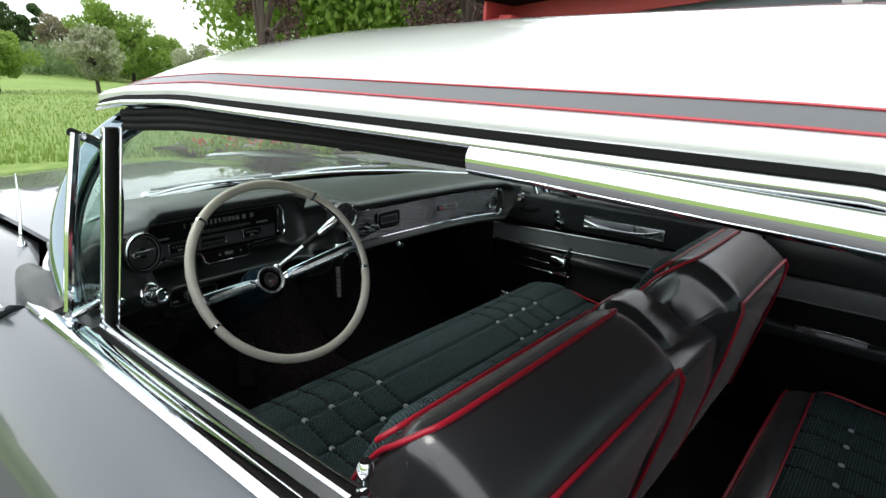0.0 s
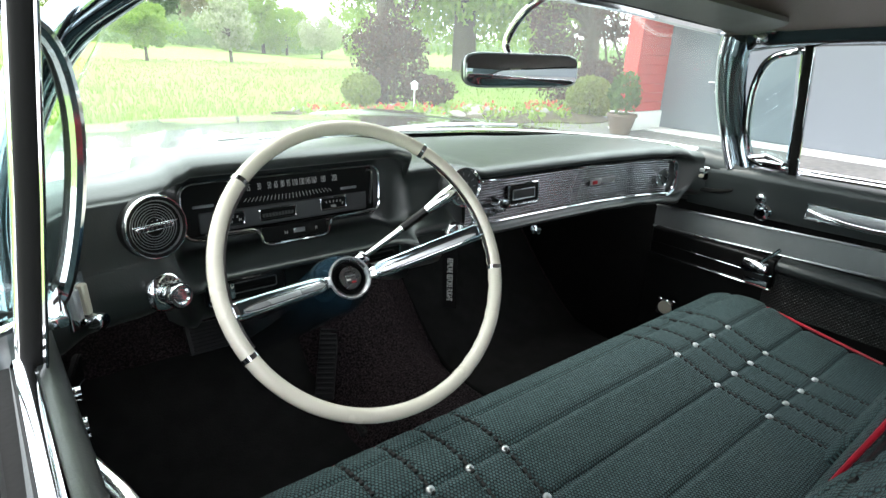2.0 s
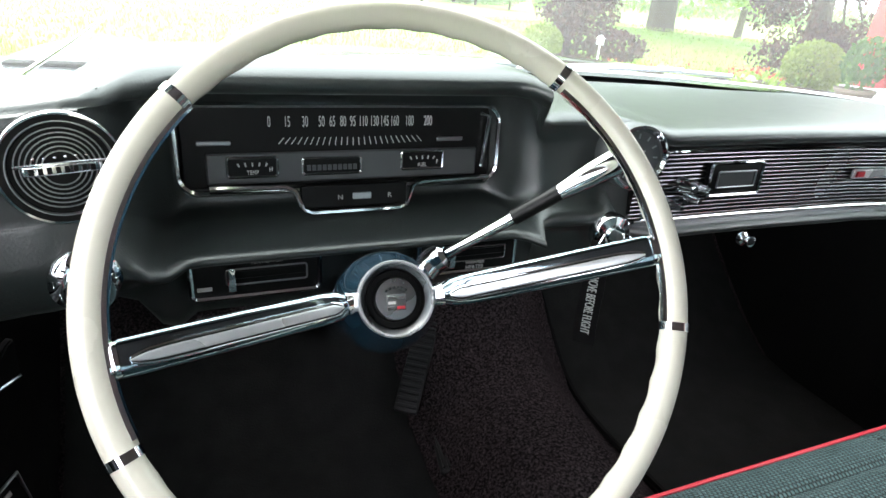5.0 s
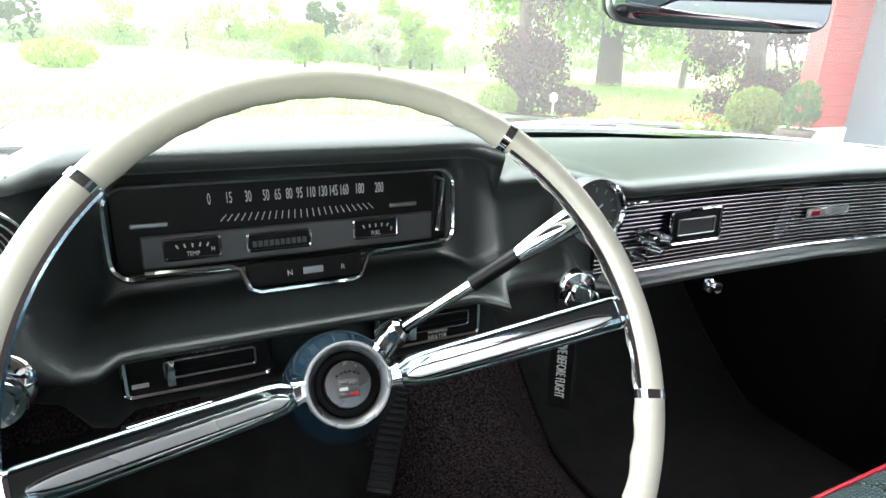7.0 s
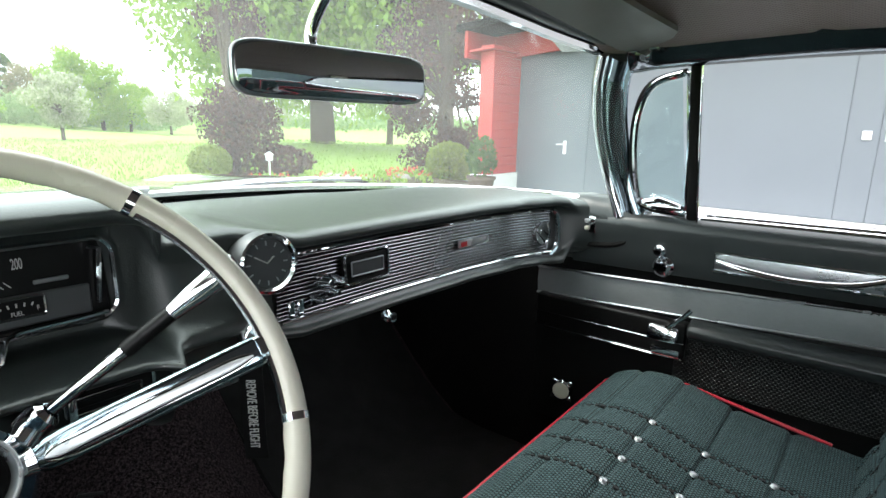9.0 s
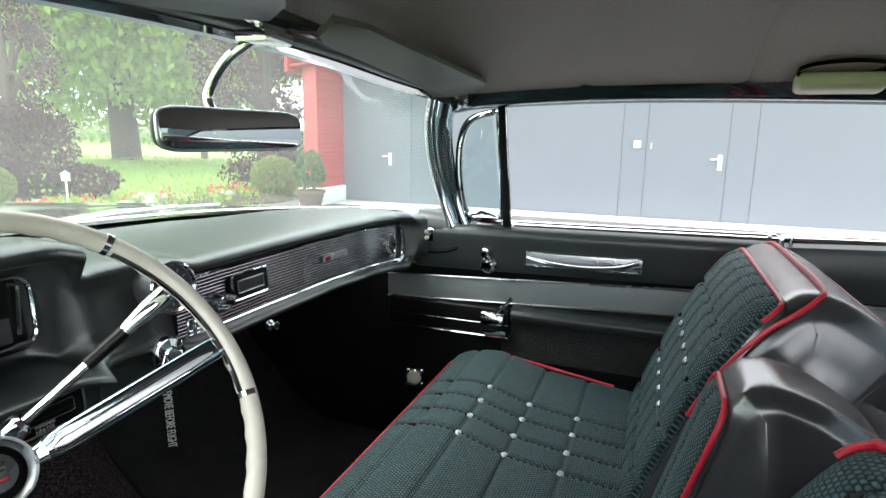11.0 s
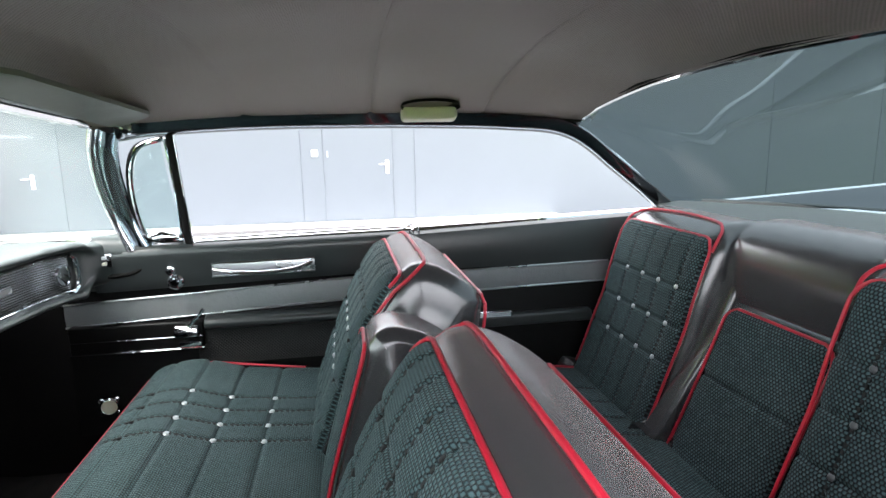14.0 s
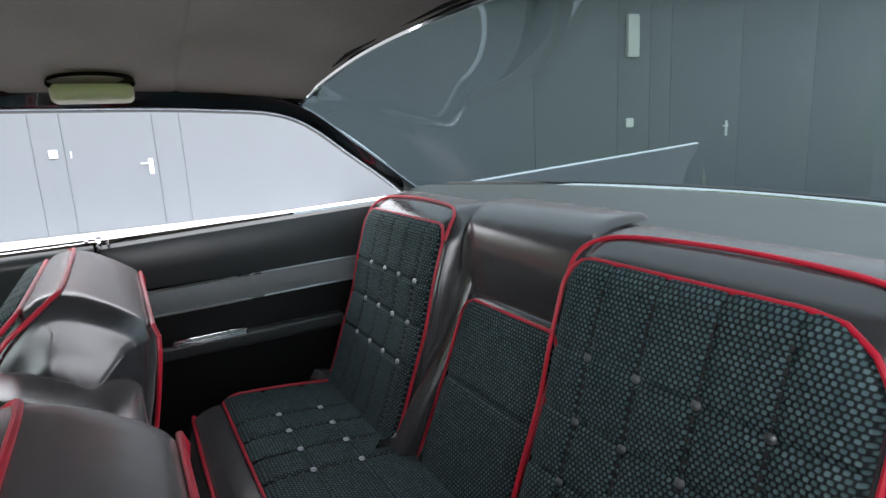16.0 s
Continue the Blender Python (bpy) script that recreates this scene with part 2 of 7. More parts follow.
def woven(name, dark, light, thread, cell_w, cell_h, offset=0.5):
    """A coarse basket weave in the panel's own metres: staggered rows of round threads."""
    m = material(name, dark, 0.75, vary=0.2, vary_scale=9)
    nt = m.node_tree
    b = nt.nodes["Principled BSDF"]
    uv = nt.nodes.new("ShaderNodeTexCoord")
    sep = nt.nodes.new("ShaderNodeSeparateXYZ")
    nt.links.new(uv.outputs["UV"], sep.inputs[0])

    def calc(op, a, c=0.0, d=None):
        n = nt.nodes.new("ShaderNodeMath")
        n.operation = op
        for i, v in enumerate((a, c) if d is None else (a, c, d)):
            if isinstance(v, (int, float)):
                n.inputs[i].default_value = v
            else:
                nt.links.new(v, n.inputs[i])
        return n.outputs[0]

    v = calc("DIVIDE", sep.outputs[1], cell_h)
    u = calc("ADD", calc("DIVIDE", sep.outputs[0], cell_w), calc("MULTIPLY", calc("MODULO", calc("FLOOR", v), 2.0), offset))
    across = calc("SINE", calc("MULTIPLY", calc("MINIMUM", calc("DIVIDE", calc("FRACT", u), 0.80), 1.0), math.pi))
    along = calc("SINE", calc("MULTIPLY", calc("FRACT", v), math.pi))
    knob = calc("MULTIPLY", calc("POWER", across, 0.5), calc("POWER", along, 0.6))
    tone = nt.nodes.new("ShaderNodeTexWhiteNoise")
    tone.noise_dimensions = "2D"
    cell = nt.nodes.new("ShaderNodeCombineXYZ")
    nt.links.new(calc("FLOOR", u), cell.inputs[0])
    nt.links.new(calc("FLOOR", v), cell.inputs[1])
    nt.links.new(cell.outputs[0], tone.inputs["Vector"])
    hue = nt.nodes.new("ShaderNodeMix")
    hue.data_type = "RGBA"
    hue.inputs[6].default_value, hue.inputs[7].default_value = (*thread, 1), (*light, 1)
    nt.links.new(tone.outputs["Value"], hue.inputs["Factor"])
    br = nt.nodes.new("ShaderNodeMix")
    br.data_type = "RGBA"
    br.inputs[6].default_value = (*dark, 1)
    nt.links.new(hue.outputs[2], br.inputs[7])
    step = nt.nodes.new("ShaderNodeMapRange")
    step.inputs["From Min"].default_value, step.inputs["From Max"].default_value = 0.30, 0.78
    nt.links.new(knob, step.inputs["Value"])
    nt.links.new(step.outputs[0], br.inputs["Factor"])
    nt.links.new(br.outputs[2], b.inputs["Base Color"])
    fine = nt.nodes.new("ShaderNodeTexNoise")
    fine.inputs["Scale"].default_value = 900
    nt.links.new(uv.outputs["UV"], fine.inputs["Vector"])
    ad = nt.nodes.new("ShaderNodeMath")
    ad.operation = "MULTIPLY_ADD"
    ad.inputs[1].default_value = 0.4
    nt.links.new(fine.outputs["Fac"], ad.inputs[0])
    nt.links.new(knob, ad.inputs[2])
    bump = nt.nodes.new("ShaderNodeBump")
    bump.inputs["Strength"].default_value, bump.inputs["Distance"].default_value = 0.7, 0.0025
    nt.links.new(ad.outputs[0], bump.inputs["Height"])
    nt.links.new(bump.outputs[0], b.inputs["Normal"])
    b.inputs["Specular IOR Level"].default_value = 0.25
    return m


def dotted(name, base, scale, rough=0.5, coords="Object", depth=0.0012, hole=0.25, vary=0.15):
    """Perforated or pebbled trim: small round dimples on a plain sheet."""
    m = material(name, base, rough, vary=vary, vary_scale=4)
    nt = m.node_tree
    b = nt.nodes["Principled BSDF"]
    tc = nt.nodes.new("ShaderNodeTexCoord")
    vo = nt.nodes.new("ShaderNodeTexVoronoi")
    vo.voronoi_dimensions = "2D" if coords == "UV" else "3D"
    vo.inputs["Scale"].default_value, vo.inputs["Randomness"].default_value = scale, 0.0
    turn = nt.nodes.new("ShaderNodeMapping")
    turn.inputs["Rotation"].default_value = (0, 0, radians(45))
    nt.links.new(tc.outputs[coords], turn.inputs["Vector"])
    nt.links.new(turn.outputs[0], vo.inputs["Vector"])
    mr = nt.nodes.new("ShaderNodeMapRange")
    mr.inputs["From Min"].default_value, mr.inputs["From Max"].default_value = hole * 0.6, hole * 1.4
    nt.links.new(vo.outputs["Distance"], mr.inputs["Value"])
    holes = nt.nodes.new("ShaderNodeMix")
    holes.data_type = "RGBA"
    old = b.inputs["Base Color"].links[0].from_socket
    holes.inputs[6].default_value = (*(Vector(base) * 0.72), 1)
    nt.links.new(mr.outputs[0], holes.inputs["Factor"])
    nt.links.new(old, holes.inputs[7])
    nt.links.new(holes.outputs[2], b.inputs["Base Color"])
    bump = nt.nodes.new("ShaderNodeBump")
    bump.inputs["Strength"].default_value, bump.inputs["Distance"].default_value = 0.8, depth
    nt.links.new(mr.outputs[0], bump.inputs["Height"])
    nt.links.new(bump.outputs[0], b.inputs["Normal"])
    return m


def pane(name, tint, dust_glare=0.0):
    """Clear glass: a tinted see-through sheet with a mirror coat by angle."""
    m = bpy.data.materials.new(name)
    m.use_nodes = True
    nt = m.node_tree
    nt.nodes.clear()
    out = nt.nodes.new("ShaderNodeOutputMaterial")
    tr = nt.nodes.new("ShaderNodeBsdfTransparent")
    tr.inputs[0].default_value = (*tint, 1)
    gl = nt.nodes.new("ShaderNodeBsdfGlossy")
    gl.inputs["Roughness"].default_value = 0.02
    lw = nt.nodes.new("ShaderNodeLayerWeight")
    lw.inputs[0].default_value = 0.5
    pw = nt.nodes.new("ShaderNodeMath")
    pw.operation = "POWER"
    pw.inputs[1].default_value = 4.5
    nt.links.new(lw.outputs["Facing"], pw.inputs[0])
    fr = nt.nodes.new("ShaderNodeMath")
    fr.operation = "MULTIPLY_ADD"
    fr.inputs[1].default_value, fr.inputs[2].default_value = 0.75, 0.06
    nt.links.new(pw.outputs[0], fr.inputs[0])
    mx = nt.nodes.new("ShaderNodeMixShader")
    nt.links.new(fr.outputs[0], mx.inputs[0])
    nt.links.new(tr.outputs[0], mx.inputs[1])
    nt.links.new(gl.outputs[0], mx.inputs[2])
    # Pale film: veiling glare is put into the glass along with dust.
    if dust_glare:
        film = nt.nodes.new("ShaderNodeBsdfTranslucent")
        film.inputs[0].default_value = (0.8, 0.82, 0.8, 1)
        specks = nt.nodes.new("ShaderNodeTexNoise")
        specks.inputs["Scale"].default_value, specks.inputs["Detail"].default_value = 5.0, 8
        tc = nt.nodes.new("ShaderNodeTexCoord")
        nt.links.new(tc.outputs["Object"], specks.inputs["Vector"])
        amount = nt.nodes.new("ShaderNodeMapRange")
        amount.inputs["To Min"].default_value, amount.inputs["To Max"].default_value = dust_glare * 0.6, dust_glare * 1.4
        nt.links.new(specks.outputs["Fac"], amount.inputs["Value"])
        mx2 = nt.nodes.new("ShaderNodeMixShader")
        nt.links.new(amount.outputs[0], mx2.inputs[0])
        nt.links.new(mx.outputs[0], mx2.inputs[1])
        nt.links.new(film.outputs[0], mx2.inputs[2])
        mx = mx2
    nt.links.new(mx.outputs[0], out.inputs[0])
    return m


def leafy(name, a, b_col, rough=0.6, through=0.35):
    """Leaves: two greens by leaf, letting some light through."""
    m = bpy.data.materials.new(name)
    m.use_nodes = True
    nt = m.node_tree
    b = nt.nodes["Principled BSDF"]
    geo = nt.nodes.new("ShaderNodeNewGeometry")
    mix = nt.nodes.new("ShaderNodeMix")
    mix.data_type = "RGBA"
    mix.inputs[6].default_value, mix.inputs[7].default_value = (*a, 1), (*b_col, 1)
    nt.links.new(geo.outputs["Random Per Island"], mix.inputs["Factor"])
    nt.links.new(mix.outputs[2], b.inputs["Base Color"])
    b.inputs["Roughness"].default_value = rough
    tl = nt.nodes.new("ShaderNodeBsdfTranslucent")
    nt.links.new(mix.outputs[2], tl.inputs[0])
    mx = nt.nodes.new("ShaderNodeMixShader")
    mx.inputs[0].default_value = through
    out = nt.nodes["Material Output"]
    nt.links.new(b.outputs[0], mx.inputs[1])
    nt.links.new(tl.outputs[0], mx.inputs[2])
    nt.links.new(mx.outputs[0], out.inputs[0])
    return m


def ground_mat(name, cols, scale, rough=0.9, bump_scale=40, bump=0.5):
    m = material(name, cols[0], rough, grain=bump, grain_scale=bump_scale)
    nt = m.node_tree
    b = nt.nodes["Principled BSDF"]
    tc = nt.nodes.new("ShaderNodeTexCoord")
    n1, n2 = nt.nodes.new("ShaderNodeTexNoise"), nt.nodes.new("ShaderNodeTexNoise")
    n1.inputs["Scale"].default_value, n1.inputs["Detail"].default_value = scale, 6
    n2.inputs["Scale"].default_value, n2.inputs["Detail"].default_value = scale * 14, 4
    ramp = nt.nodes.new("ShaderNodeValToRGB")
    ramp.color_ramp.elements[0].position, ramp.color_ramp.elements[1].position = 0.35, 0.65
    ramp.color_ramp.elements[0].color, ramp.color_ramp.elements[1].color = (*cols[0], 1), (*cols[1], 1)
    mix = nt.nodes.new("ShaderNodeMix")
    mix.data_type = "RGBA"
    mix.inputs[7].default_value = (*cols[2], 1)
    mr = nt.nodes.new("ShaderNodeMapRange")
    mr.inputs["From Min"].default_value, mr.inputs["From Max"].default_value = 0.45, 0.75
    for n in (n1, n2):
        nt.links.new(tc.outputs["Object"], n.inputs["Vector"])
    nt.links.new(n1.outputs["Fac"], ramp.inputs[0])
    nt.links.new(n2.outputs["Fac"], mr.inputs["Value"])
    nt.links.new(mr.outputs[0], mix.inputs["Factor"])
    nt.links.new(ramp.outputs[0], mix.inputs[6])
    nt.links.new(mix.outputs[2], b.inputs["Base Color"])
    return m


VINYL = material("black_vinyl", (0.026, 0.031, 0.031), 0.33, vary=0.2, grain=0.22, grain_scale=420, spec=0.55, rough_vary=0.03)
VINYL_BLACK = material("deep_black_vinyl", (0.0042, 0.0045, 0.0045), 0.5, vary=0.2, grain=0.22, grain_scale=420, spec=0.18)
VINYL_DASH = material("dash_vinyl", (0.0100, 0.0138, 0.0128), 0.34, vary=0.08, vary_scale=9, grain=0.3, grain_scale=480, spec=1.0, rough_vary=0.008)
VINYL_SEAT = material("seat_vinyl", (0.024, 0.0250, 0.0265), 0.24, spec=1.0, vary=0.2, vary_scale=14, grain=0.02, grain_scale=260, rough_vary=0.03)
CLOTH = woven("seat_cloth", (0.005, 0.0085, 0.0095), (0.075, 0.122, 0.128), (0.034, 0.068, 0.073), 0.0080, 0.0064)
CLOTH_FRONT = woven("front_seat_cloth", (0.005, 0.009, 0.010), (0.062, 0.112, 0.116), (0.034, 0.070, 0.075), 0.0060, 0.0046)
PIPING = material("red_piping", (0.42, 0.012, 0.03), 0.38, vary=0.12, grain=0.1)
CHROME = material("chrome", (0.78, 0.8, 0.82), 0.07, 1.0, vary=0.04, rough_vary=0.03)
STEEL = material("brushed_trim", (0.42, 0.44, 0.45), 0.3, 1.0, vary=0.08, grain=0.15, grain_scale=200)
BAND = material("embossed_grey_band", (0.21, 0.225, 0.23), 0.4, 0.25, vary=0.12, vary_scale=30, grain=0.5, grain_scale=120)
IVORY = material("ivory_plastic", (0.66, 0.63, 0.53), 0.25, vary=0.06, vary_scale=12, coat=0.3)
PAINT = material("silver_grey_paint", (0.074, 0.084, 0.094), 0.3, 0.6, vary=0.03, rough_vary=0.01, coat=1.0, vary_scale=2)
ROOF_PAINT = material("pale_silver_paint", (0.80, 0.81, 0.82), 0.3, 0.2, vary=0.02, rough_vary=0.01, coat=1.0, vary_scale=2)
STRIPE = material("grey_roof_band", (0.065, 0.07, 0.073), 0.35, 0.0, vary=0.04, rough_vary=0.01, coat=0.3)
RUBBER = material("black_rubber", (0.0045, 0.0045, 0.0045), 0.75, vary=0.3, grain=0.3, grain_scale=150, spec=0.15)
CARPET = material("dark_brown_carpet", (0.046, 0.035, 0.038), 0.95, vary=0.9, vary_scale=260, grain=1.0, grain_scale=300, spec=0.1)
MAT_BLACK = material("black_floor_mat", (0.004, 0.004, 0.004), 0.9, vary=0.3, vary_scale=20, grain=0.7, grain_scale=300)
HEADLINER = dotted("perforated_headliner", (0.25, 0.196, 0.196), 185, 0.5, "UV", 0.0016, 0.30)
PERF = dotted("perforated_black_trim", (0.010, 0.011, 0.011), 150, 0.4, "UV", 0.002, 0.3)
THREAD = material("black_thread", (0.006, 0.007, 0.007), 0.8, vary=0.2)
RIB = material("ribbed_metal", (0.22, 0.22, 0.235), 0.22, 1.0, vary=0.08)
# Dark blue reflections on this chrome are put into both base colours.
CHROME_REFLECT = material("chrome_blue_reflection", (0.30, 0.37, 0.41), 0.10, 1.0, vary=0.06, rough_vary=0.03)
REFLECT_NAVY = material("chrome_navy_reflection", (0.018, 0.050, 0.078), 0.10, 0.6, vary=0.1, rough_vary=0.02, coat=1.0)
RAIL = material("dark_polished_rail", (0.16, 0.175, 0.185), 0.12, 1.0, vary=0.1, rough_vary=0.03)
PEDAL = material("worn_pedal_rubber", (0.014, 0.014, 0.015), 0.5, vary=0.3, vary_scale=30, grain=0.2, grain_scale=200)
DIAL = material("black_dial_face", (0.004, 0.004, 0.004), 0.4, vary=0.2, spec=0.2)
INLAY = material("satin_silver_inlay", (0.5, 0.52, 0.53), 0.28, 0.5, vary=0.06)
VISOR_LIT = material("lit_visor_vinyl", (0.16, 0.16, 0.155), 0.45, vary=0.15, vary_scale=12, grain=0.3, grain_scale=200)
DARK_PLATE = material("grey_dial_plate", (0.10, 0.105, 0.108), 0.4, 0.6, vary=0.08, grain=0.1)
WHITE_INK = material("pale_ink", (0.5, 0.5, 0.48), 0.6, vary=0.05)
RED_INK = material("red_enamel", (0.4, 0.02, 0.03), 0.35, vary=0.1)
CREAM = material("cream_lens", (0.60, 0.565, 0.455), 0.35, vary=0.06)
GLASS = pane("tinted_glass", (0.88, 0.95, 0.935))
GLASS_FRONT = pane("dust_glare_windscreen_glass", (0.82, 0.92, 0.87), 0.055)
GLASS_REAR = pane("tinted_rear_glass", (0.150, 0.190, 0.200))
MIRROR = material("mirror_glass", (0.75, 0.78, 0.8), 0.02, 1.0, vary=0.02, rough_vary=0.005)
DOOR_GREY = material("blue_grey_door_paint", (0.158, 0.176, 0.196), 0.5, vary=0.05, vary_scale=2, grain=0.08, grain_scale=60)
RED_WALL = material("red_timber_paint", (0.42, 0.05, 0.045), 0.55, vary=0.15, vary_scale=3, grain=0.3, grain_scale=60)
WHITE_WALL = material("white_plinth_render", (0.72, 0.72, 0.7), 0.8, vary=0.12, vary_scale=5, grain=0.5, grain_scale=90)
WHITE_PLASTIC = material("white_plastic", (0.78, 0.78, 0.77), 0.4, vary=0.04)
BARK = material("bark", (0.085, 0.065, 0.05), 0.9, vary=0.4, vary_scale=8, grain=1.0, grain_scale=25)


def wrinkled(m, scale, depth, strength):
    """Soft hollows and creases under the fine grain."""
    nt = m.node_tree
    b = nt.nodes["Principled BSDF"]
    tc = nt.nodes.new("ShaderNodeTexCoord")
    n = nt.nodes.new("ShaderNodeTexNoise")
    n.inputs["Scale"].default_value, n.inputs["Detail"].default_value, n.inputs["Distortion"].default_value = scale, 2, 0.6
    nt.links.new(tc.outputs["Object"], n.inputs["Vector"])
    bump = nt.nodes.new("ShaderNodeBump")
    bump.inputs["Strength"].default_value, bump.inputs["Distance"].default_value = strength, depth
    nt.links.new(n.outputs["Fac"], bump.inputs["Height"])
    for link in list(b.inputs["Normal"].links):
        link.from_node.inputs["Normal"].links or nt.links.new(bump.outputs[0], link.from_node.inputs["Normal"])


def piled(m, scale, depth):
    """Cut pile: dark roots and paler tuft ends."""
    nt = m.node_tree
    b = nt.nodes["Principled BSDF"]
    tc = nt.nodes.new("ShaderNodeTexCoord")
    n = nt.nodes.new("ShaderNodeTexNoise")
    n.inputs["Scale"].default_value, n.inputs["Detail"].default_value, n.inputs["Roughness"].default_value = scale, 4, 0.7
    nt.links.new(tc.outputs["Object"], n.inputs["Vector"])
    mr = nt.nodes.new("ShaderNodeMapRange")
    mr.inputs["From Min"].default_value, mr.inputs["From Max"].default_value = 0.42, 0.66
    mr.inputs["To Min"].default_value, mr.inputs["To Max"].default_value = 0.25, 2.2
    nt.links.new(n.outputs["Fac"], mr.inputs["Value"])
    mul = nt.nodes.new("ShaderNodeVectorMath")
    mul.operation = "SCALE"
    nt.links.new(b.inputs["Base Color"].links[0].from_socket, mul.inputs[0])
    nt.links.new(mr.outputs[0], mul.inputs["Scale"])
    nt.links.new(mul.outputs[0], b.inputs["Base Color"])
    bump = nt.nodes.new("ShaderNodeBump")
    bump.inputs["Strength"].default_value, bump.inputs["Distance"].default_value = 1.0, depth
    nt.links.new(n.outputs["Fac"], bump.inputs["Height"])
    nt.links.new(bump.outputs[0], b.inputs["Normal"])


piled(CARPET, 210, 0.005)
wrinkled(VINYL_SEAT, 14, 0.006, 0.16)
for m, weight, tint in ((VINYL_SEAT, 0.18, (1.0, 0.88, 0.88, 1)), (VINYL_DASH, 0.06, (0.85, 1.0, 0.96, 1)), (CLOTH_FRONT, 0.10, (0.75, 1.0, 1.0, 1))):
    bsdf = m.node_tree.nodes["Principled BSDF"]
    bsdf.inputs["Sheen Weight"].default_value, bsdf.inputs["Sheen Roughness"].default_value = weight, 0.4
    bsdf.inputs["Sheen Tint"].default_value = tint
wrinkled(VINYL_DASH, 9, 0.006, 0.10)
wrinkled(VINYL, 12, 0.006, 0.2)
wrinkled(HEADLINER, 6, 0.012, 0.2)
wrinkled(PAINT, 1.5, 0.01, 0.05)
STONE = material("field_stone", (0.28, 0.26, 0.24), 0.85, vary=0.3, vary_scale=6, grain=0.8, grain_scale=20)
CLAY = material("brown_clay_pot", (0.12, 0.085, 0.065), 0.6, vary=0.25, vary_scale=14, grain=0.3, grain_scale=70)
ASPHALT = ground_mat("asphalt", ((0.10, 0.10, 0.10), (0.15, 0.148, 0.145), (0.19, 0.185, 0.18)), 0.7, 0.85, 120, 0.5)
MEADOW = ground_mat("meadow", ((0.15, 0.245, 0.046), (0.20, 0.31, 0.062), (0.26, 0.34, 0.092)), 0.25, 0.95, 8, 1.0)
SOIL = ground_mat("planting_bed", ((0.05, 0.035, 0.025), (0.08, 0.06, 0.04), (0.09, 0.1, 0.04)), 2.0, 0.95, 20, 1.0)
LEAF = leafy("green_leaves", (0.17, 0.29, 0.045), (0.32, 0.44, 0.10), through=0.5)
LEAF_DARK = leafy("dark_green_leaves", (0.05, 0.10, 0.03), (0.10, 0.17, 0.045), through=0.45)
LEAF_BOX = leafy("box_leaves", (0.135, 0.175, 0.035), (0.25, 0.30, 0.07), through=0.4)
LEAF_PALE = leafy("pale_blossom_leaves", (0.22, 0.28, 0.12), (0.5, 0.5, 0.38), through=0.5)
LEAF_DRY = leafy("brown_budding_leaves", (0.15, 0.15, 0.08), (0.27, 0.23, 0.13), through=0.4)
# Distance haze is put into these leaves as paler greens.
LEAF_HAZY = leafy("haze_paled_leaves", (0.16, 0.25, 0.10), (0.28, 0.36, 0.18), through=0.5)
LEAF_PURPLE = leafy("purple_leaves", (0.045, 0.024, 0.024), (0.125, 0.062, 0.052), through=0.35)
BLADE = leafy("grass_blades", (0.20, 0.305, 0.06), (0.25, 0.35, 0.085), 0.8, 0.5)
PETAL_RED = leafy("red_petals", (0.5, 0.06, 0.05), (0.6, 0.16, 0.1))

# ---- the car: body shell ----
car = thing("car", "silver-grey two-door hardtop car parked on asphalt, side windows down", "car", (0, -0.6, 0))


def ease(x, keys):
    """Straight-line reading of a small table."""
    for (a, u), (b, v) in zip(keys, keys[1:]):
        if x <= b or (b, v) == keys[-1]:
            return u + (v - u) * (min(max(x, a), b) - a) / (b - a)


LINER_HALF = [(-1.32, 0.742), (-1.0, 0.742), (-0.5, 0.728), (-0.2, 0.70), (-0.06, 0.672), (0.04, 0.63), (0.10, 0.585)]
LINER_EDGE = [(-1.32, 1.298), (-1.07, 1.318), (-0.35, 1.319), (-0.15, 1.306), (-0.02, 1.294), (0.10, 1.296)]
SEAL_LOW = [(-0.81, 1.296), (-0.66, 1.295), (-0.47, 1.288), (-0.33, 1.281), (-0.18, 1.267), (-0.1, 1.262)]
LINER_CROWN = [(-1.32, 1.43), (-1.0, 1.45), (-0.6, 1.445), (-0.3, 1.43), (-0.1, 1.408), (0.04, 1.375), (0.10, 1.345)]
ROOF_HALF = [(-1.32, 0.742), (-1.0, 0.742), (-0.5, 0.732), (-0.2, 0.715), (-0.06, 0.705), (0.04, 0.682), (0.10, 0.64)]
ROOF_EDGE = [(-1.32, 1.304), (-1.07, 1.330), (-0.35, 1.331), (-0.15, 1.32), (-0.02, 1.305), (0.10, 1.29)]
ROOF_CROWN = [(-1.32, 1.44), (-1.0, 1.462), (-0.6, 1.458), (-0.3, 1.448), (-0.1, 1.432), (0.04, 1.405), (0.10, 1.375)]


def roof_z(x, y, drop=0.0):
    w, e, c = (ease(y, k) for k in (ROOF_HALF, ROOF_EDGE, ROOF_CROWN))
    return c - (c - e) * min(1, abs(x) / w) ** 3.0 - drop


def liner_z(x, y, drop=0.0):
    w, e, c = (ease(y, k) for k in (LINER_HALF, LINER_EDGE, LINER_CROWN))
    return c - (c - e) * min(1, abs(x) / w) ** 2.1 - drop


GLASS_TOP = [(0, 1.366), (0.4, 1.352), (0.7, 1.305), (0.752, 1.276)]
BROW = [(0, 1.332), (0.24, 1.326), (0.46, 1.308), (0.60, 1.294), (0.66, 1.285)]
BROW_Y = [(0, 0.064), (0.24, 0.060), (0.46, 0.040), (0.60, 0.010), (0.66, -0.02)]


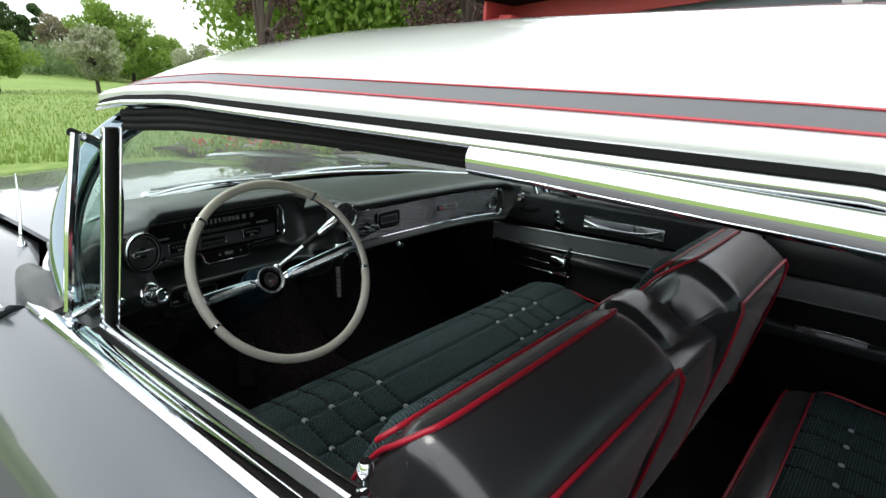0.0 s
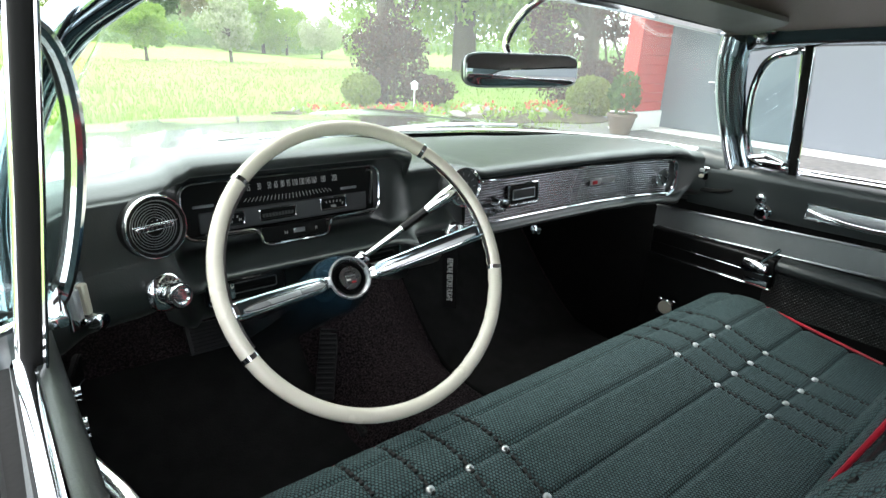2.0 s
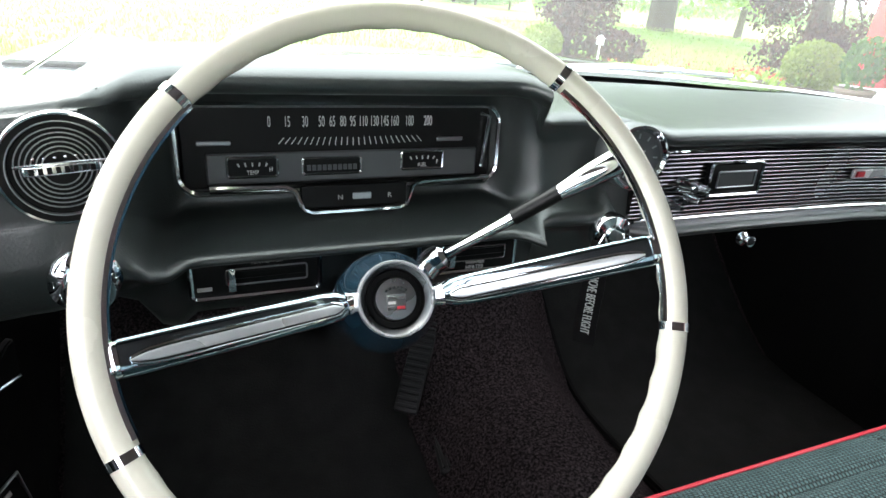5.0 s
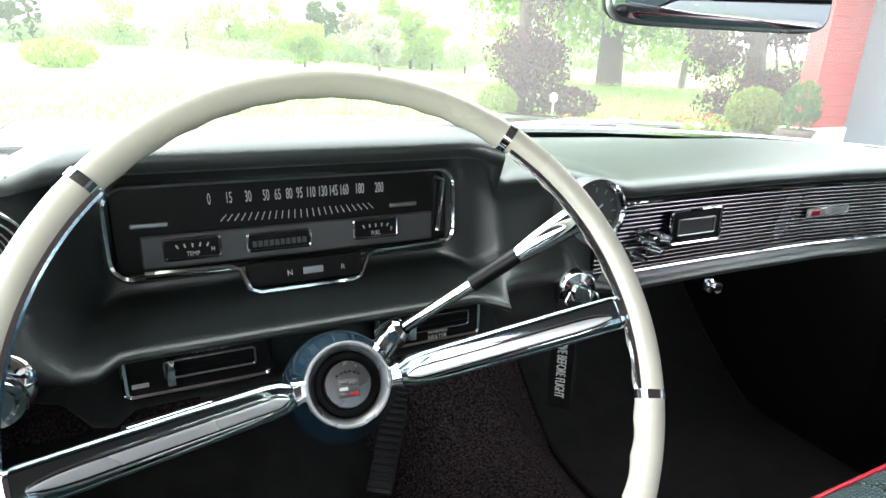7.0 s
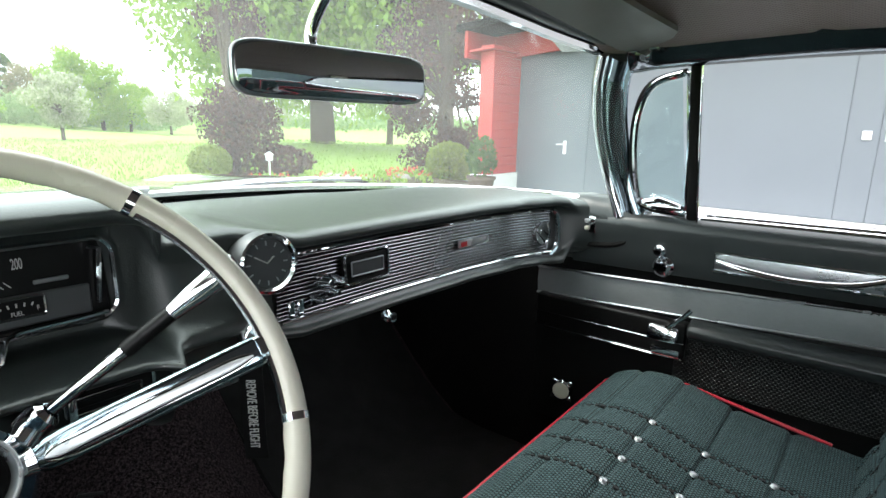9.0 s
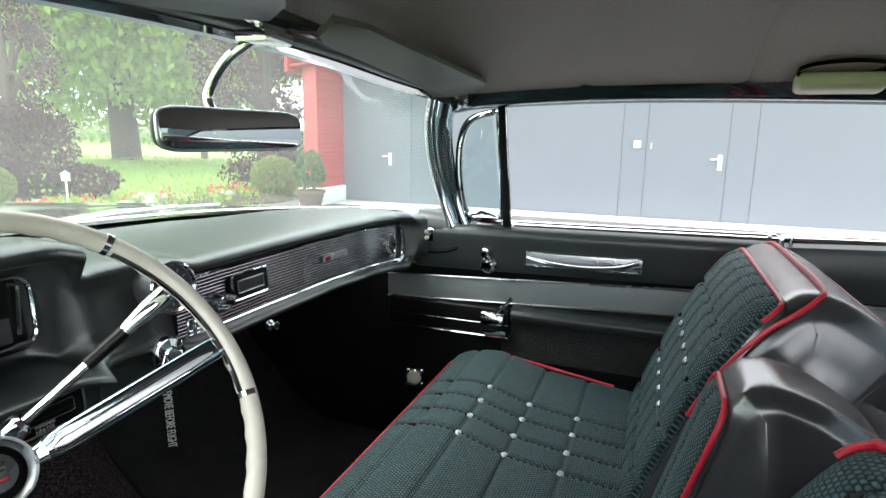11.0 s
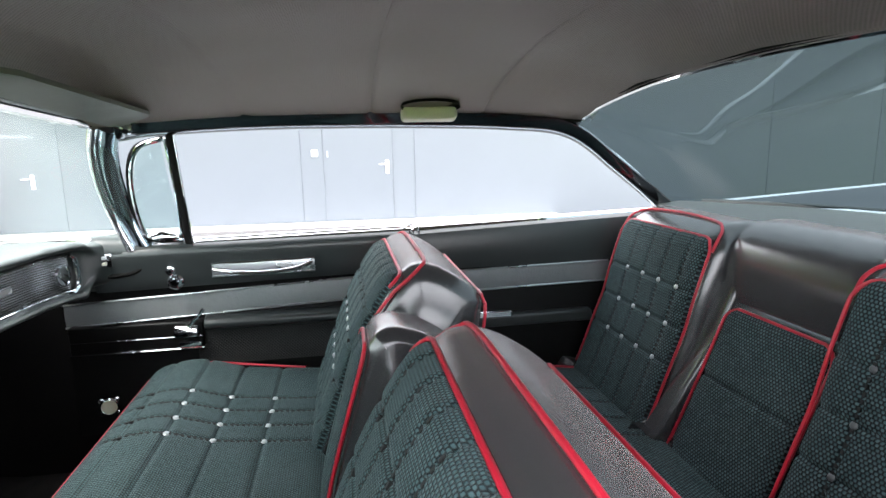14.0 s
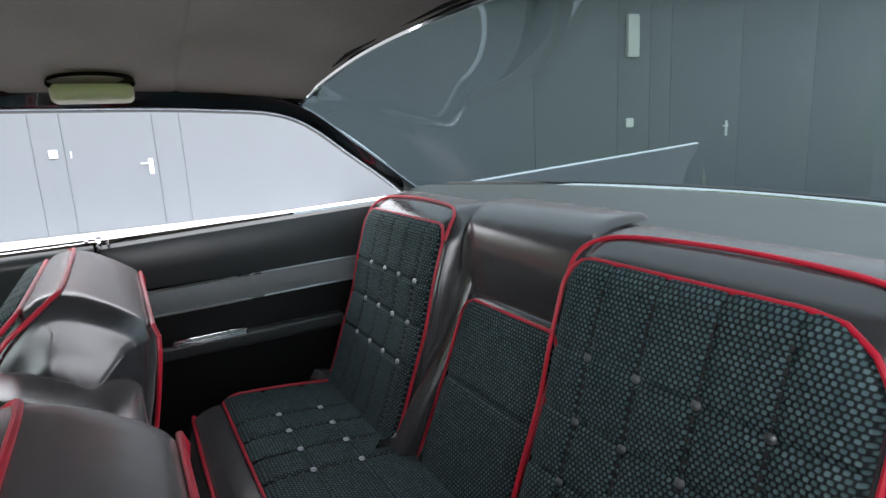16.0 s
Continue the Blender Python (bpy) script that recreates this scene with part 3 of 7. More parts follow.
rows = []
for i in range(29):
    y = 0.10 - i * 1.42 / 28
    w = ease(y, ROOF_HALF)
    rows.append([(w * s, y - 0.03 * (1 - s * s) * (1 if i == 28 else 0), roof_z(w * s, y)) for s in [math.sin(math.pi / 2 * k / 16) for k in range(-16, 17)]])
rows.insert(0, [(0.655 * s, ease(abs(0.655 * s), BROW_Y) + 0.004, ease(abs(0.655 * s), BROW) + 0.004) for s in [math.sin(math.pi / 2 * k / 16) for k in range(-16, 17)]])
rows.append([(0.75 * s, -1.325, ease(abs(0.75 * s), GLASS_TOP) + 0.012) for s in [math.sin(math.pi / 2 * k / 16) for k in range(-16, 17)]])
part("roof", sheet(rows, -0.012), ROOF_PAINT, car, "pale silver painted roof panel")
# grey band with fine red lines along each roof edge
for sgn in (-1, 1):
    for name, a, b, up, mat in (("roof_band", 0.937, 0.968, 0.0012, STRIPE), ("pinstripe", 0.9345, 0.9373, 0.002, RED_INK), ("pinstripe", 0.9677, 0.9705, 0.002, RED_INK)):
        rows = []
        for i in range(26):
            y = 0.0 - i * 1.28 / 25
            w = ease(y, ROOF_HALF)
            rows.append([(sgn * w * s, y, roof_z(w * s, y) + up) for s in (a, (a + b) / 2, b)])
        part(name, sheet(rows, 0.0008), mat, car)
# drip rails, rubber and upper window channels
for sgn in (-1, 1):
    ys = [0.0 - i * 1.28 / 24 for i in range(25)]
    part("roof_edge_roll", tube([(sgn * (ease(y, ROOF_HALF) - 0.004), y, ease(y, ROOF_EDGE) + 0.001) for y in ys], 0.0085, 12), ROOF_PAINT, car)
    # Black tube draws the shaded groove above the drip rail.
    part("gutter_seal", tube([(sgn * (ease(y, ROOF_HALF) - 0.002), y, ease(y, ROOF_EDGE) - 0.009) for y in ys], 0.007, 8), RUBBER, car, "dark gutter groove")
    part("drip_rail", tube([(sgn * (ease(y, ROOF_HALF) + 0.006), y, ease(y, ROOF_EDGE) - 0.0145) for y in ys], 0.0065, 12, flat=0.75), CHROME, car, "chrome drip rail")
    part("weather_strip", tube([(sgn * (ease(y, LINER_HALF) - 0.008), y, ease(y, LINER_EDGE) - 0.012) for y in ys], 0.009, 8), RUBBER, car, "black rubber window seal")
    inner = curve_through([(sgn * 0.62, -0.05, 1.272), (sgn * 0.675, -0.12, 1.285), (sgn * 0.712, -0.4, 1.298), (sgn * 0.722, -0.75, 1.297), (sgn * 0.735, -1.05, 1.288), (sgn * 0.752, -1.25, 1.262), (sgn * 0.775, -1.42, 1.15), (sgn * 0.80, -1.61, 1.01)], 60)
    if sgn < 0:
        inner = [p + Vector((0, 0, 0.029 * max(0, min(1, (1.25 + p.y) / 0.2)))) for p in inner]
    band_rows = []
    for a, b in ((-0.018, 0.020), (-0.026, 0.013), (-0.022, 0.001), (-0.014, -0.011), (-0.004, -0.021), (0.008, -0.024), (0.014, -0.016)):
        if sgn > 0 or b < 0.01:
            band_rows.append([p + Vector((sgn * a, 0, b)) for p in inner])
    rail = part("roof_rail", sheet(band_rows, 0.003 * sgn), RAIL, car, "dark polished metal roof rail", angle=60)
    for k in (4, 12, 20, 28, 36, 42, 48, 54):
        c = inner[k] + Vector((-sgn * 0.0195, 0, -0.004))
        part("screw", turned([(0, 0.002), (0.004, 0.0015), (0.005, 0)], axis(c, (-sgn, 0, -0.6)), 10), CHROME, rail)
    ys = [-0.13 - i * 0.70 / 10 for i in range(11)]
    for k in range(3):
        part("window_seal", tube([(sgn * (ease(y, ROOF_HALF) - 0.001), y, ease(y, SEAL_LOW) + 0.005 + k * (ease(y, LINER_EDGE) - 0.010 - ease(y, SEAL_LOW)) / 3) for y in ys], 0.0058, 8), RUBBER, car, "ribbed black rubber seal")
    part("quarter_channel", tube([(sgn * (ease(y, ROOF_HALF) + 0.007), y, ease(-y, [(0.8, 1.305), (0.9, 1.304), (0.98, 1.301), (1.1, 1.298), (1.3, 1.283)])) for y in [-0.83 - i * 0.45 / 8 for i in range(9)]], 0.009, 16, flat=1.3), CHROME, car, "bright metal quarter window channel")
    # windscreen pillar
    pil = curve_through([(sgn * 0.785, -0.03, 0.955), (sgn * 0.777, 0.004, 1.05), (sgn * 0.748, 0.018, 1.14), (sgn * 0.698, 0.006, 1.225), (sgn * 0.63, -0.03, 1.283)], 20)
    pillar = part("windscreen_pillar", tube(pil, 0.028, 14, flat=0.8), CHROME_REFLECT, car, "polished metal windscreen pillar")
    part("pillar_moulding", tube([p + Vector((-sgn * 0.020, 0.026, 0.0)) for p in pil], 0.013, 10), CHROME, pillar)
    # quarter vent pane with its post
    frame_keys = [(0, 0.0, 0.0), (0, 0.075, 0.008), (0, 0.098, 0.03), (0, 0.111, 0.12), (0, 0.106, 0.205), (0, 0.078, 0.262), (0, 0.01, 0.284)]
    if sgn > 0:
        place = pose(0.774, -0.137, 0.972, 0, -8, 0)
    else:
        place = pose(-0.774, -0.085, 0.972, 0, 8, 0) @ pose(0, 0, 0, 0, 0, -58) @ pose(0, -0.055, 0)
    loop = [place @ p for p in curve_through(frame_keys, 30)]
    vent = part("vent_window", tube(loop + [place @ Vector((0, 0, 0.14)), place @ Vector((0, 0, 0.01))], 0.007, 8), CHROME, car, "small pivoting vent pane in a chrome frame" if sgn > 0 else "small vent pane swung open in a chrome frame")
    part("vent_seal", tube([p + Vector((sgn * 0.004, 0.007, 0.002)) for p in loop[3:]], 0.0065, 8), RUBBER, vent, "black rubber vent pane seal")
    bm = bmesh.new()
    bm.faces.new([bm.verts.new(p) for p in loop[::2]])
    bm.normal_update()
    bmesh.ops.solidify(bm, geom=bm.faces[:], thickness=0.004)
    glass = part("pane", bm, GLASS, vent)
    glass.visible_shadow = False
    post = [(sgn * 0.778, -0.152, 0.945), (sgn * 0.755, -0.145, 1.10), (sgn * 0.732, -0.138, 1.268)]
    part("post", bar(post, [0.011] * 3, [0.0085] * 3, (0, 1, 0), (sgn, 0, 0)), RUBBER, vent, "black channel post")
    part("post_strip", tube([(x - sgn * 0.0085, y - 0.012, z) for x, y, z in post], 0.0024, 8), CHROME, vent)
    part("post_strip", bar([(x + sgn * 0.0085, y + 0.006, z) for x, y, z in post], [0.0075] * 3, [0.003] * 3, (0, 1, 0), (sgn, 0, 0)), CHROME, vent)
    part("vent_latch", join(box(sgn * 0.742, sgn * 0.768, -0.135, -0.075, 0.982, 0.994, 0.004), tube([(sgn * 0.752, -0.13, 0.99), (sgn * 0.748, -0.09, 1.002), (sgn * 0.748, -0.06, 0.995)], 0.006, 8)), CHROME, vent)

# windscreen and its mouldings
W_BOT = [(-0.79, -0.005, 0.972), (-0.76, 0.17, 0.985), (-0.62, 0.40, 0.99), (-0.36, 0.58, 0.992), (0, 0.65, 0.993), (0.36, 0.58, 0.992), (0.62, 0.40, 0.99), (0.76, 0.17, 0.985), (0.79, -0.005, 0.972)]
W_TOP = [(-0.64, -0.03, 1.283), (-0.60, 0.0, 1.288), (-0.46, 0.03, 1.302), (-0.24, 0.05, 1.32), (0, 0.055, 1.326), (0.24, 0.05, 1.32), (0.46, 0.03, 1.302), (0.60, 0.0, 1.288), (0.64, -0.03, 1.283)]
ws = part("windscreen", bridge(W_BOT, W_TOP, 97, 24, (0, 0.03, 0.02)), GLASS_FRONT, car, "green-tinted wraparound windscreen")
ws.visible_shadow = False
part("windscreen_moulding", tube(curve_through(W_BOT, 40), 0.011, 8), CHROME, ws)
part("header_moulding", tube(curve_through([(x, y + 0.01, z) for x, y, z in W_TOP], 40), 0.012, 8), CHROME, ws)
part("windscreen_header", tube(curve_through([(x * 1.0, y - 0.016, z + 0.016) for x, y, z in W_TOP], 40), 0.020, 10, flat=0.8), VINYL, car)
# rear window
R_TOP = [(-0.752, -1.262, 1.272), (-0.73, -1.280, 1.287), (-0.62, -1.295, 1.322), (-0.34, -1.30, 1.356), (0, -1.30, 1.366), (0.34, -1.30, 1.356), (0.62, -1.295, 1.322), (0.73, -1.280, 1.287), (0.752, -1.262, 1.272)]
R_BOT = [(-0.815, -1.63, 1.005), (-0.790, -1.71, 1.008), (-0.69, -1.82, 1.014), (-0.38, -1.955, 1.018), (0, -2.0, 1.02), (0.38, -1.955, 1.018), (0.69, -1.82, 1.014), (0.790, -1.71, 1.008), (0.815, -1.63, 1.005)]
rw = part("rear_window", bridge(R_BOT, R_TOP, 193, 32, (0, -0.085, 0.055), 0.0, 34), GLASS_REAR, car, "large wraparound tinted rear window")
rw.visible_shadow = False
part("rear_window_moulding", tube(curve_through(R_BOT, 40), 0.012, 8), CHROME, rw)
part("rear_window_top_moulding", tube(curve_through(R_TOP, 40), 0.007, 8), CHROME, rw)
for sgn in (-1, 1):
    part("rear_window_pillar_moulding", tube(curve_through([(sgn * 0.752, -1.262, 1.272), (sgn * 0.785, -1.45, 1.15), (sgn * 0.815, -1.63, 1.005)], 16), 0.012, 8), CHROME, rw)
part("roof_rear_edge", tube(curve_through([(x, y + 0.015, z + 0.008) for x, y, z in R_TOP], 30), 0.006, 8), RUBBER, car)

# bonnet, wings, doors, rear quarters, boot lid
HOOD_Z = [(0.4, 0.978), (0.7, 0.972), (1.2, 0.945), (1.8, 0.895), (2.3, 0.82), (2.36, 0.70)]
rows = []
for i in range(25):
    t = i / 24
    row = []
    for s in range(-10, 11):
        x = 0.70 * s / 10
        y0 = 0.70 - 0.36 * abs(s / 10) ** 2.2
        y = y0 + (2.34 - y0) * t
        row.append((x, y, ease(y, HOOD_Z) + 0.012 * (1 - (s / 10) ** 2) - 0.006 * math.exp(-((abs(s) / 10 - 0.55) / 0.12) ** 2)))
    rows.append(row)
part("bonnet", sheet(rows, 0.012), PAINT, car, "broad flat silver-grey bonnet")
rows = []
for t in (0, 0.33, 0.66, 1):
    rows.append([(x, y + 0.012 + (0.05 * t if abs(x) < 0.7 else 0.03 * t), z - 0.012) for x, y, z in curve_through(W_BOT, 40)])
cowl = part("cowl", sheet(rows, 0.012), PAINT, car)
for k in range(26):
    x = -0.72 + k * 0.016
    y = 0.70 - 0.36 * abs(x / 0.7) ** 2.2 - 0.022
    part("cowl_vent_bar", box(x - 0.0035, x + 0.0035, y - 0.016, y + 0.012, 0.975, 0.990, 0.001, 1), CHROME, cowl)
for sgn in (-1, 1):
    def side(y, pts):
        return [(sgn * x, y, z) for x, z in pts]
    rows = []
    for i in range(23):
        y = 0.04 + i * 2.28 / 22
        z = ease(y, [(0, 0.962), (0.5, 0.962), (1.2, 0.94), (1.9, 0.90), (2.32, 0.84)])
        y_in = 0.70 if y > 0.45 else 0.70 + 0.12 * (0.45 - y) / 0.41
        rows.append(side(y, [(y_in, z - 0.012), (y_in + 0.03, z + 0.0), (0.86, z + 0.003), (0.90, z - 0.012), (0.95, z - 0.06), (0.985, z - 0.14), (1.0, z - 0.26), (1.0, 0.55), (0.985, 0.40), (0.94, 0.27)]))
    part("front_wing", sheet(rows, 0.012 * sgn), PAINT, car, "silver-grey front wing")
    rows = []
    for i in range(12):
        y = 0.03 - i * 0.80 / 11
        z = 0.962 + 0.012 * i / 11
        rows.append(side(y, [(0.838, z - 0.004), (0.862, z - 0.008), (0.90, z - 0.024), (0.95, z - 0.075), (0.985, z - 0.15), (1.0, z - 0.26), (1.0, 0.55), (0.985, 0.40), (0.95, 0.30)]))
    door = part("door", sheet(rows, -0.012 * sgn), PAINT, car, "silver-grey car door")
    part("belt_moulding", tube([(sgn * 0.83, 0.02 - i * 0.79 / 12, 0.963 + 0.013 * i / 12) for i in range(13)], 0.013, 8, flat=0.7), CHROME, door)
    part("window_slot_seal", box(sgn * 0.789, sgn * 0.806, -0.77, -0.15, 0.93, 0.966, 0.003, 2), RUBBER, door)
    part("inner_belt_strip", tube([(sgn * 0.781, -0.15 - i * 0.62 / 12, 0.966 + 0.011 * i / 12) for i in range(13)], 0.009, 8, flat=0.7), CHROME, door)
    part("belt_ledge", tube([(sgn * 0.812, -0.05 - i * 0.72 / 12, 0.961 + 0.012 * i / 12) for i in range(13)], 0.010, 8, flat=0.7), CHROME, door)
    rows = []
    for i in range(30):
        y = -0.775 - i * 2.55 / 29
        z = ease(-y, [(0.77, 0.974), (1.6, 1.0), (2.2, 0.975), (2.8, 0.90), (3.35, 0.78)])
        rows.append(side(y, [(0.83, z - 0.002), (0.862, z - 0.006), (0.90, z - 0.024), (0.95, z - 0.075), (0.985, z - 0.15), (1.0, z - 0.26), (1.0, 0.55), (0.985, 0.40), (0.94, 0.28)]))
    quarter = part("rear_quarter_panel", sheet(rows, -0.012 * sgn), PAINT, car, "silver-grey rear quarter panel")
    part("belt_moulding", tube([(sgn * 0.83, -0.78 - i * 0.84 / 12, 0.976 + 0.026 * i / 12) for i in range(13)], 0.013, 8, flat=0.7), CHROME, quarter)
    part("belt_ledge", tube([(sgn * 0.805, -0.78 - i * 0.84 / 12, 0.974 + 0.026 * i / 12) for i in range(13)], 0.016, 8, flat=0.6), CHROME, quarter)
    # tail fin
    rows = []
    for i in range(20):
        t = i / 19
        y = -1.66 - 1.34 * t
        base, top = 1.0 - 0.07 * t ** 2, 1.005 + 0.075 * t
        yb, ym = y + 0.16 * t, y + 0.08 * t
        rows.append([(sgn * 0.90, yb, base - 0.02), (sgn * 0.872, ym, (base + top) / 2), (sgn * 0.862, y, top - 0.004), (sgn * 0.858, y, top), (sgn * 0.852, y, top - 0.004), (sgn * 0.842, ym, (base + top) / 2), (sgn * 0.815, yb, base - 0.03)])
    bm = sheet(rows)
    bm.verts.ensure_lookup_table()
    bm.faces.new([bm.verts[len(bm.verts) - 7 + q] for q in range(7)])
    fin = part("tail_fin", bm, PAINT, car, "low pointed silver-grey tail fin")
    part("fin_moulding", tube([(sgn * 0.858, -1.63 - 1.36 * t / 12, 1.004 + 0.076 * t / 12) for t in range(13)], 0.006, 8), CHROME, fin)
    # lock pillar trim at the belt behind the door
    part("belt_clip", join(box(sgn * 0.775, sgn * 0.835, -0.782, -0.770, 0.958, 0.985, 0.003), box(sgn * 0.778, sgn * 0.80, -0.757, -0.748, 0.965, 0.992, 0.003), box(sgn * 0.778, sgn * 0.80, -0.80, -0.792, 0.965, 0.99, 0.003)), CHROME, quarter)
rows = []
for i in range(16):
    t = i / 15
    y = -2.03 - 1.3 * t
    rows.append([(0.82 * s / 8, y + 0.22 * (abs(s) / 8) ** 2 * (1 - t), 0.955 - 0.16 * t ** 1.4 + 0.012 * (1 - (s / 8) ** 2)) for s in range(-8, 9)])
part("boot_lid", sheet(rows, -0.012), PAINT, car, "long flat silver-grey boot lid")
part("underbody", box(-0.93, 0.93, -3.2, 2.2, 0.24, 0.28, 0.01), RUBBER, car)
part("front_panel", box(-0.93, 0.93, 2.24, 2.36, 0.30, 0.80, 0.04), CHROME, car)
part("rear_panel", box(-0.93, 0.93, -3.42, -3.30, 0.30, 0.76, 0.04), CHROME, car)
for sgn in (-1, 1):
    for y in (1.42, -1.85):
        m = axis((sgn * 0.80, y, 0.36), (sgn, 0, 0))
        wheel = part("wheel", turned([(0, -0.05), (0.20, -0.05), (0.22, 0.06), (0.19, 0.05), (0.08, 0.075), (0, 0.08)], m, 32), CHROME, car)
        part("tyre", turned([(0.21, -0.09), (0.33, -0.09), (0.36, -0.06), (0.36, 0.06), (0.33, 0.09), (0.21, 0.08)], m, 40), RUBBER, wheel)
# aerial and a chrome wing ornament on the near front wing
aer = part("aerial", turned([(0.010, -0.02), (0.009, 0.004), (0.005, 0.010), (0.003, 0.018), (0, 0.02)], pose(-0.74, 0.42, 0.965), 16), CHROME, car, "thin chrome aerial")
part("rod", tube([(-0.74, 0.42, 0.985), (-0.69, 0.60, 1.02), (-0.64, 0.80, 1.06)], [0.0035, 0.003, 0.002], 8), CHROME, aer)
part("wing_spear", bar(curve_through([(-0.875, 0.02, 0.968), (-0.885, 0.10, 0.975), (-0.895, 0.26, 0.978), (-0.90, 0.46, 0.970)], 16), [0.004 + 0.010 * math.sin(math.pi * i / 15) for i in range(16)], [0.003 + 0.007 * math.sin(math.pi * i / 15) for i in range(16)], (1, 0, 0), (0, 0, 1)), CHROME, car, "chrome spear on the front wing")
# wipers resting on the glass
for sgn, x0 in ((-1, -0.36), (1, 0.10)):
    arm = [(x0, 0.66, 0.985), (x0 + 0.14, 0.665 - 0.05 * abs(x0 + 0.1), 1.003), (x0 + 0.32, 0.60 - 0.1 * max(0, x0), 1.012)]
    w = part("wiper", tube(curve_through(arm, 10), 0.006, 6), CHROME, car, "chrome windscreen wiper")
    part("wiper_blade", tube([(x0 + 0.02, 0.675, 1.0), (x0 + 0.2, 0.66 - 0.12 * max(0, x0), 1.01), (x0 + 0.42, 0.55 if x0 > 0 else 0.65, 1.008)], 0.005, 6), STEEL, w)
    part("wiper_pivot", turned([(0.018, 0), (0.018, 0.012), (0.01, 0.02), (0, 0.02)], pose(x0, 0.665, 0.975), 16), CHROME, w)

# ---- inside the car ----
# headliner
rows = []
for i in range(131):
    y = 0.0 - i * 1.285 / 130
    w = ease(y, LINER_HALF) - 0.016
    sag = sum(0.007 * math.exp(-((y - c) / 0.006) ** 2) for c in (-0.34, -0.66, -0.98))
    drop = min(1, max(0, (-1.06 - y) / 0.225))
    drop = drop * drop * (3 - 2 * drop)
    rows.append([(w * k / 16, y, (liner_z(w * k / 16 * 0.985, y, 0.024) - 0.004 * (abs(k) / 16) ** 6 + sag * 0.8) * (1 - drop) + drop * min(ease(abs(w * k / 16), GLASS_TOP) + 0.006, liner_z(w * k / 16 * 0.985, y, 0.024))) for k in range(-16, 17)])
rows.append([(0.735 * k / 16, -1.297, ease(abs(0.735 * k / 16), GLASS_TOP) + 0.004) for k in range(-16, 17)])
single("ceiling", sheet(rows, 0.006), HEADLINER, "dark brown-grey perforated vinyl headliner with cross seams", "headliner", kind="structure")

# floor, tunnel, toe board and sills
rows = []
for i in range(30):
    y = 0.86 - i * 2.4 / 29
    up = 0.42 * max(0, (y - 0.42) / 0.44) ** 1.3
    rows.append([(0.80 * k / 20, y, 0.30 + up + 0.13 * math.exp(-((0.80 * k / 20) / 0.15) ** 4) * (1 if y > -1.0 else 0.6)) for k in range(-20, 21)])
single("floor", sheet(rows, -0.01), CARPET, "dark brown cut-pile carpet over the tunnel", "carpet", kind="structure")
single("bulkhead", box(-0.84, 0.84, 0.84, 0.88, 0.28, 0.96, 0.01), RUBBER, "black padded bulkhead under the dash", "bulkhead", kind="structure")
for sgn, name in ((-1, "wall_left"), (1, "wall_right")):
    single(name, box(sgn * 0.80, sgn * 0.84, -2.1, 0.9, 0.26, 0.93, 0.004), RUBBER, "black inner side of the car body", "side wall", kind="structure")
single("wall_back", box(-0.80, 0.80, -2.14, -2.08, 0.26, 0.93, 0.004), RUBBER, "black panel behind the rear seat", "back wall", kind="structure")
mat_l = thing("floor_mat", "black ribbed floor mat on the driver's side", "floor mat", (-0.42, 0.25, 0.3))
part("mat", sheet([[(x, y, 0.312 + 0.42 * max(0, (y - 0.42) / 0.44) ** 1.3) for x in (-0.79, -0.6, -0.40, -0.17)] for y in (0.02, 0.2, 0.35, 0.45, 0.55, 0.65)], 0.008), MAT_BLACK, mat_l)
mat_r = thing("floor_mat", "black floor mat on the passenger side", "floor mat", (0.45, 0.25, 0.3))
part("mat", sheet([[(x, y, 0.312 + 0.42 * max(0, (y - 0.42) / 0.44) ** 1.3) for x in (0.2, 0.36, 0.52, 0.78)] for y in (0.02, 0.2, 0.35, 0.45, 0.55, 0.65, 0.75, 0.82)], 0.008), MAT_BLACK, mat_r)
part("edge_binding", tube(curve_through([(0.2, 0.62, 0.45), (0.195, 0.45, 0.33), (0.2, 0.2, 0.322), (0.24, 0.06, 0.32), (0.4, 0.03, 0.32)], 20), 0.007, 6), RUBBER, mat_r)
pedal = thing("accelerator_pedal", "ribbed black rubber accelerator pedal", "pedal", (-0.2, 0.5, 0.36))
pm = pose(-0.160, 0.512, 0.428, 36, 0, -34)
part("pad", box(-0.024, 0.024, -0.10, 0.10, -0.008, 0.008, 0.005, 2, pm), PEDAL, pedal)
for k in range(14):
    part("rib", box(-0.022, 0.022, -0.093 + k * 0.0138, -0.0855 + k * 0.0138, 0.007, 0.013, 0.002, 1, pm), PEDAL, pedal)
pedal = thing("brake_pedal", "wide ribbed black rubber brake pedal", "pedal", (-0.40, 0.58, 0.5))
pm = pose(-0.40, 0.58, 0.56, 60, 0, 0)
part("pad", box(-0.08, 0.08, -0.035, 0.035, -0.008, 0.008, 0.006, 2, pm), PEDAL, pedal)
for k in range(7):
    part("rib", box(-0.070, 0.070, -0.028 + k * 0.0085, -0.023 + k * 0.0085, 0.007, 0.011, 0.0015, 1, pm), PEDAL, pedal)
part("arm", tube([(-0.40, 0.59, 0.56), (-0.40, 0.66, 0.62), (-0.40, 0.72, 0.78)], 0.012, 8), RUBBER, pedal)
heel = thing("heel_pad", "ribbed black rubber heel pad on the carpet", "heel pad", (-0.12, 0.40, 0.32))
hp = pose(-0.123, 0.40, 0.337, 0, 0, -8)
part("base", box(-0.040, 0.040, -0.095, 0.095, -0.02, 0.0, 0.004, 1, hp), PEDAL, heel)
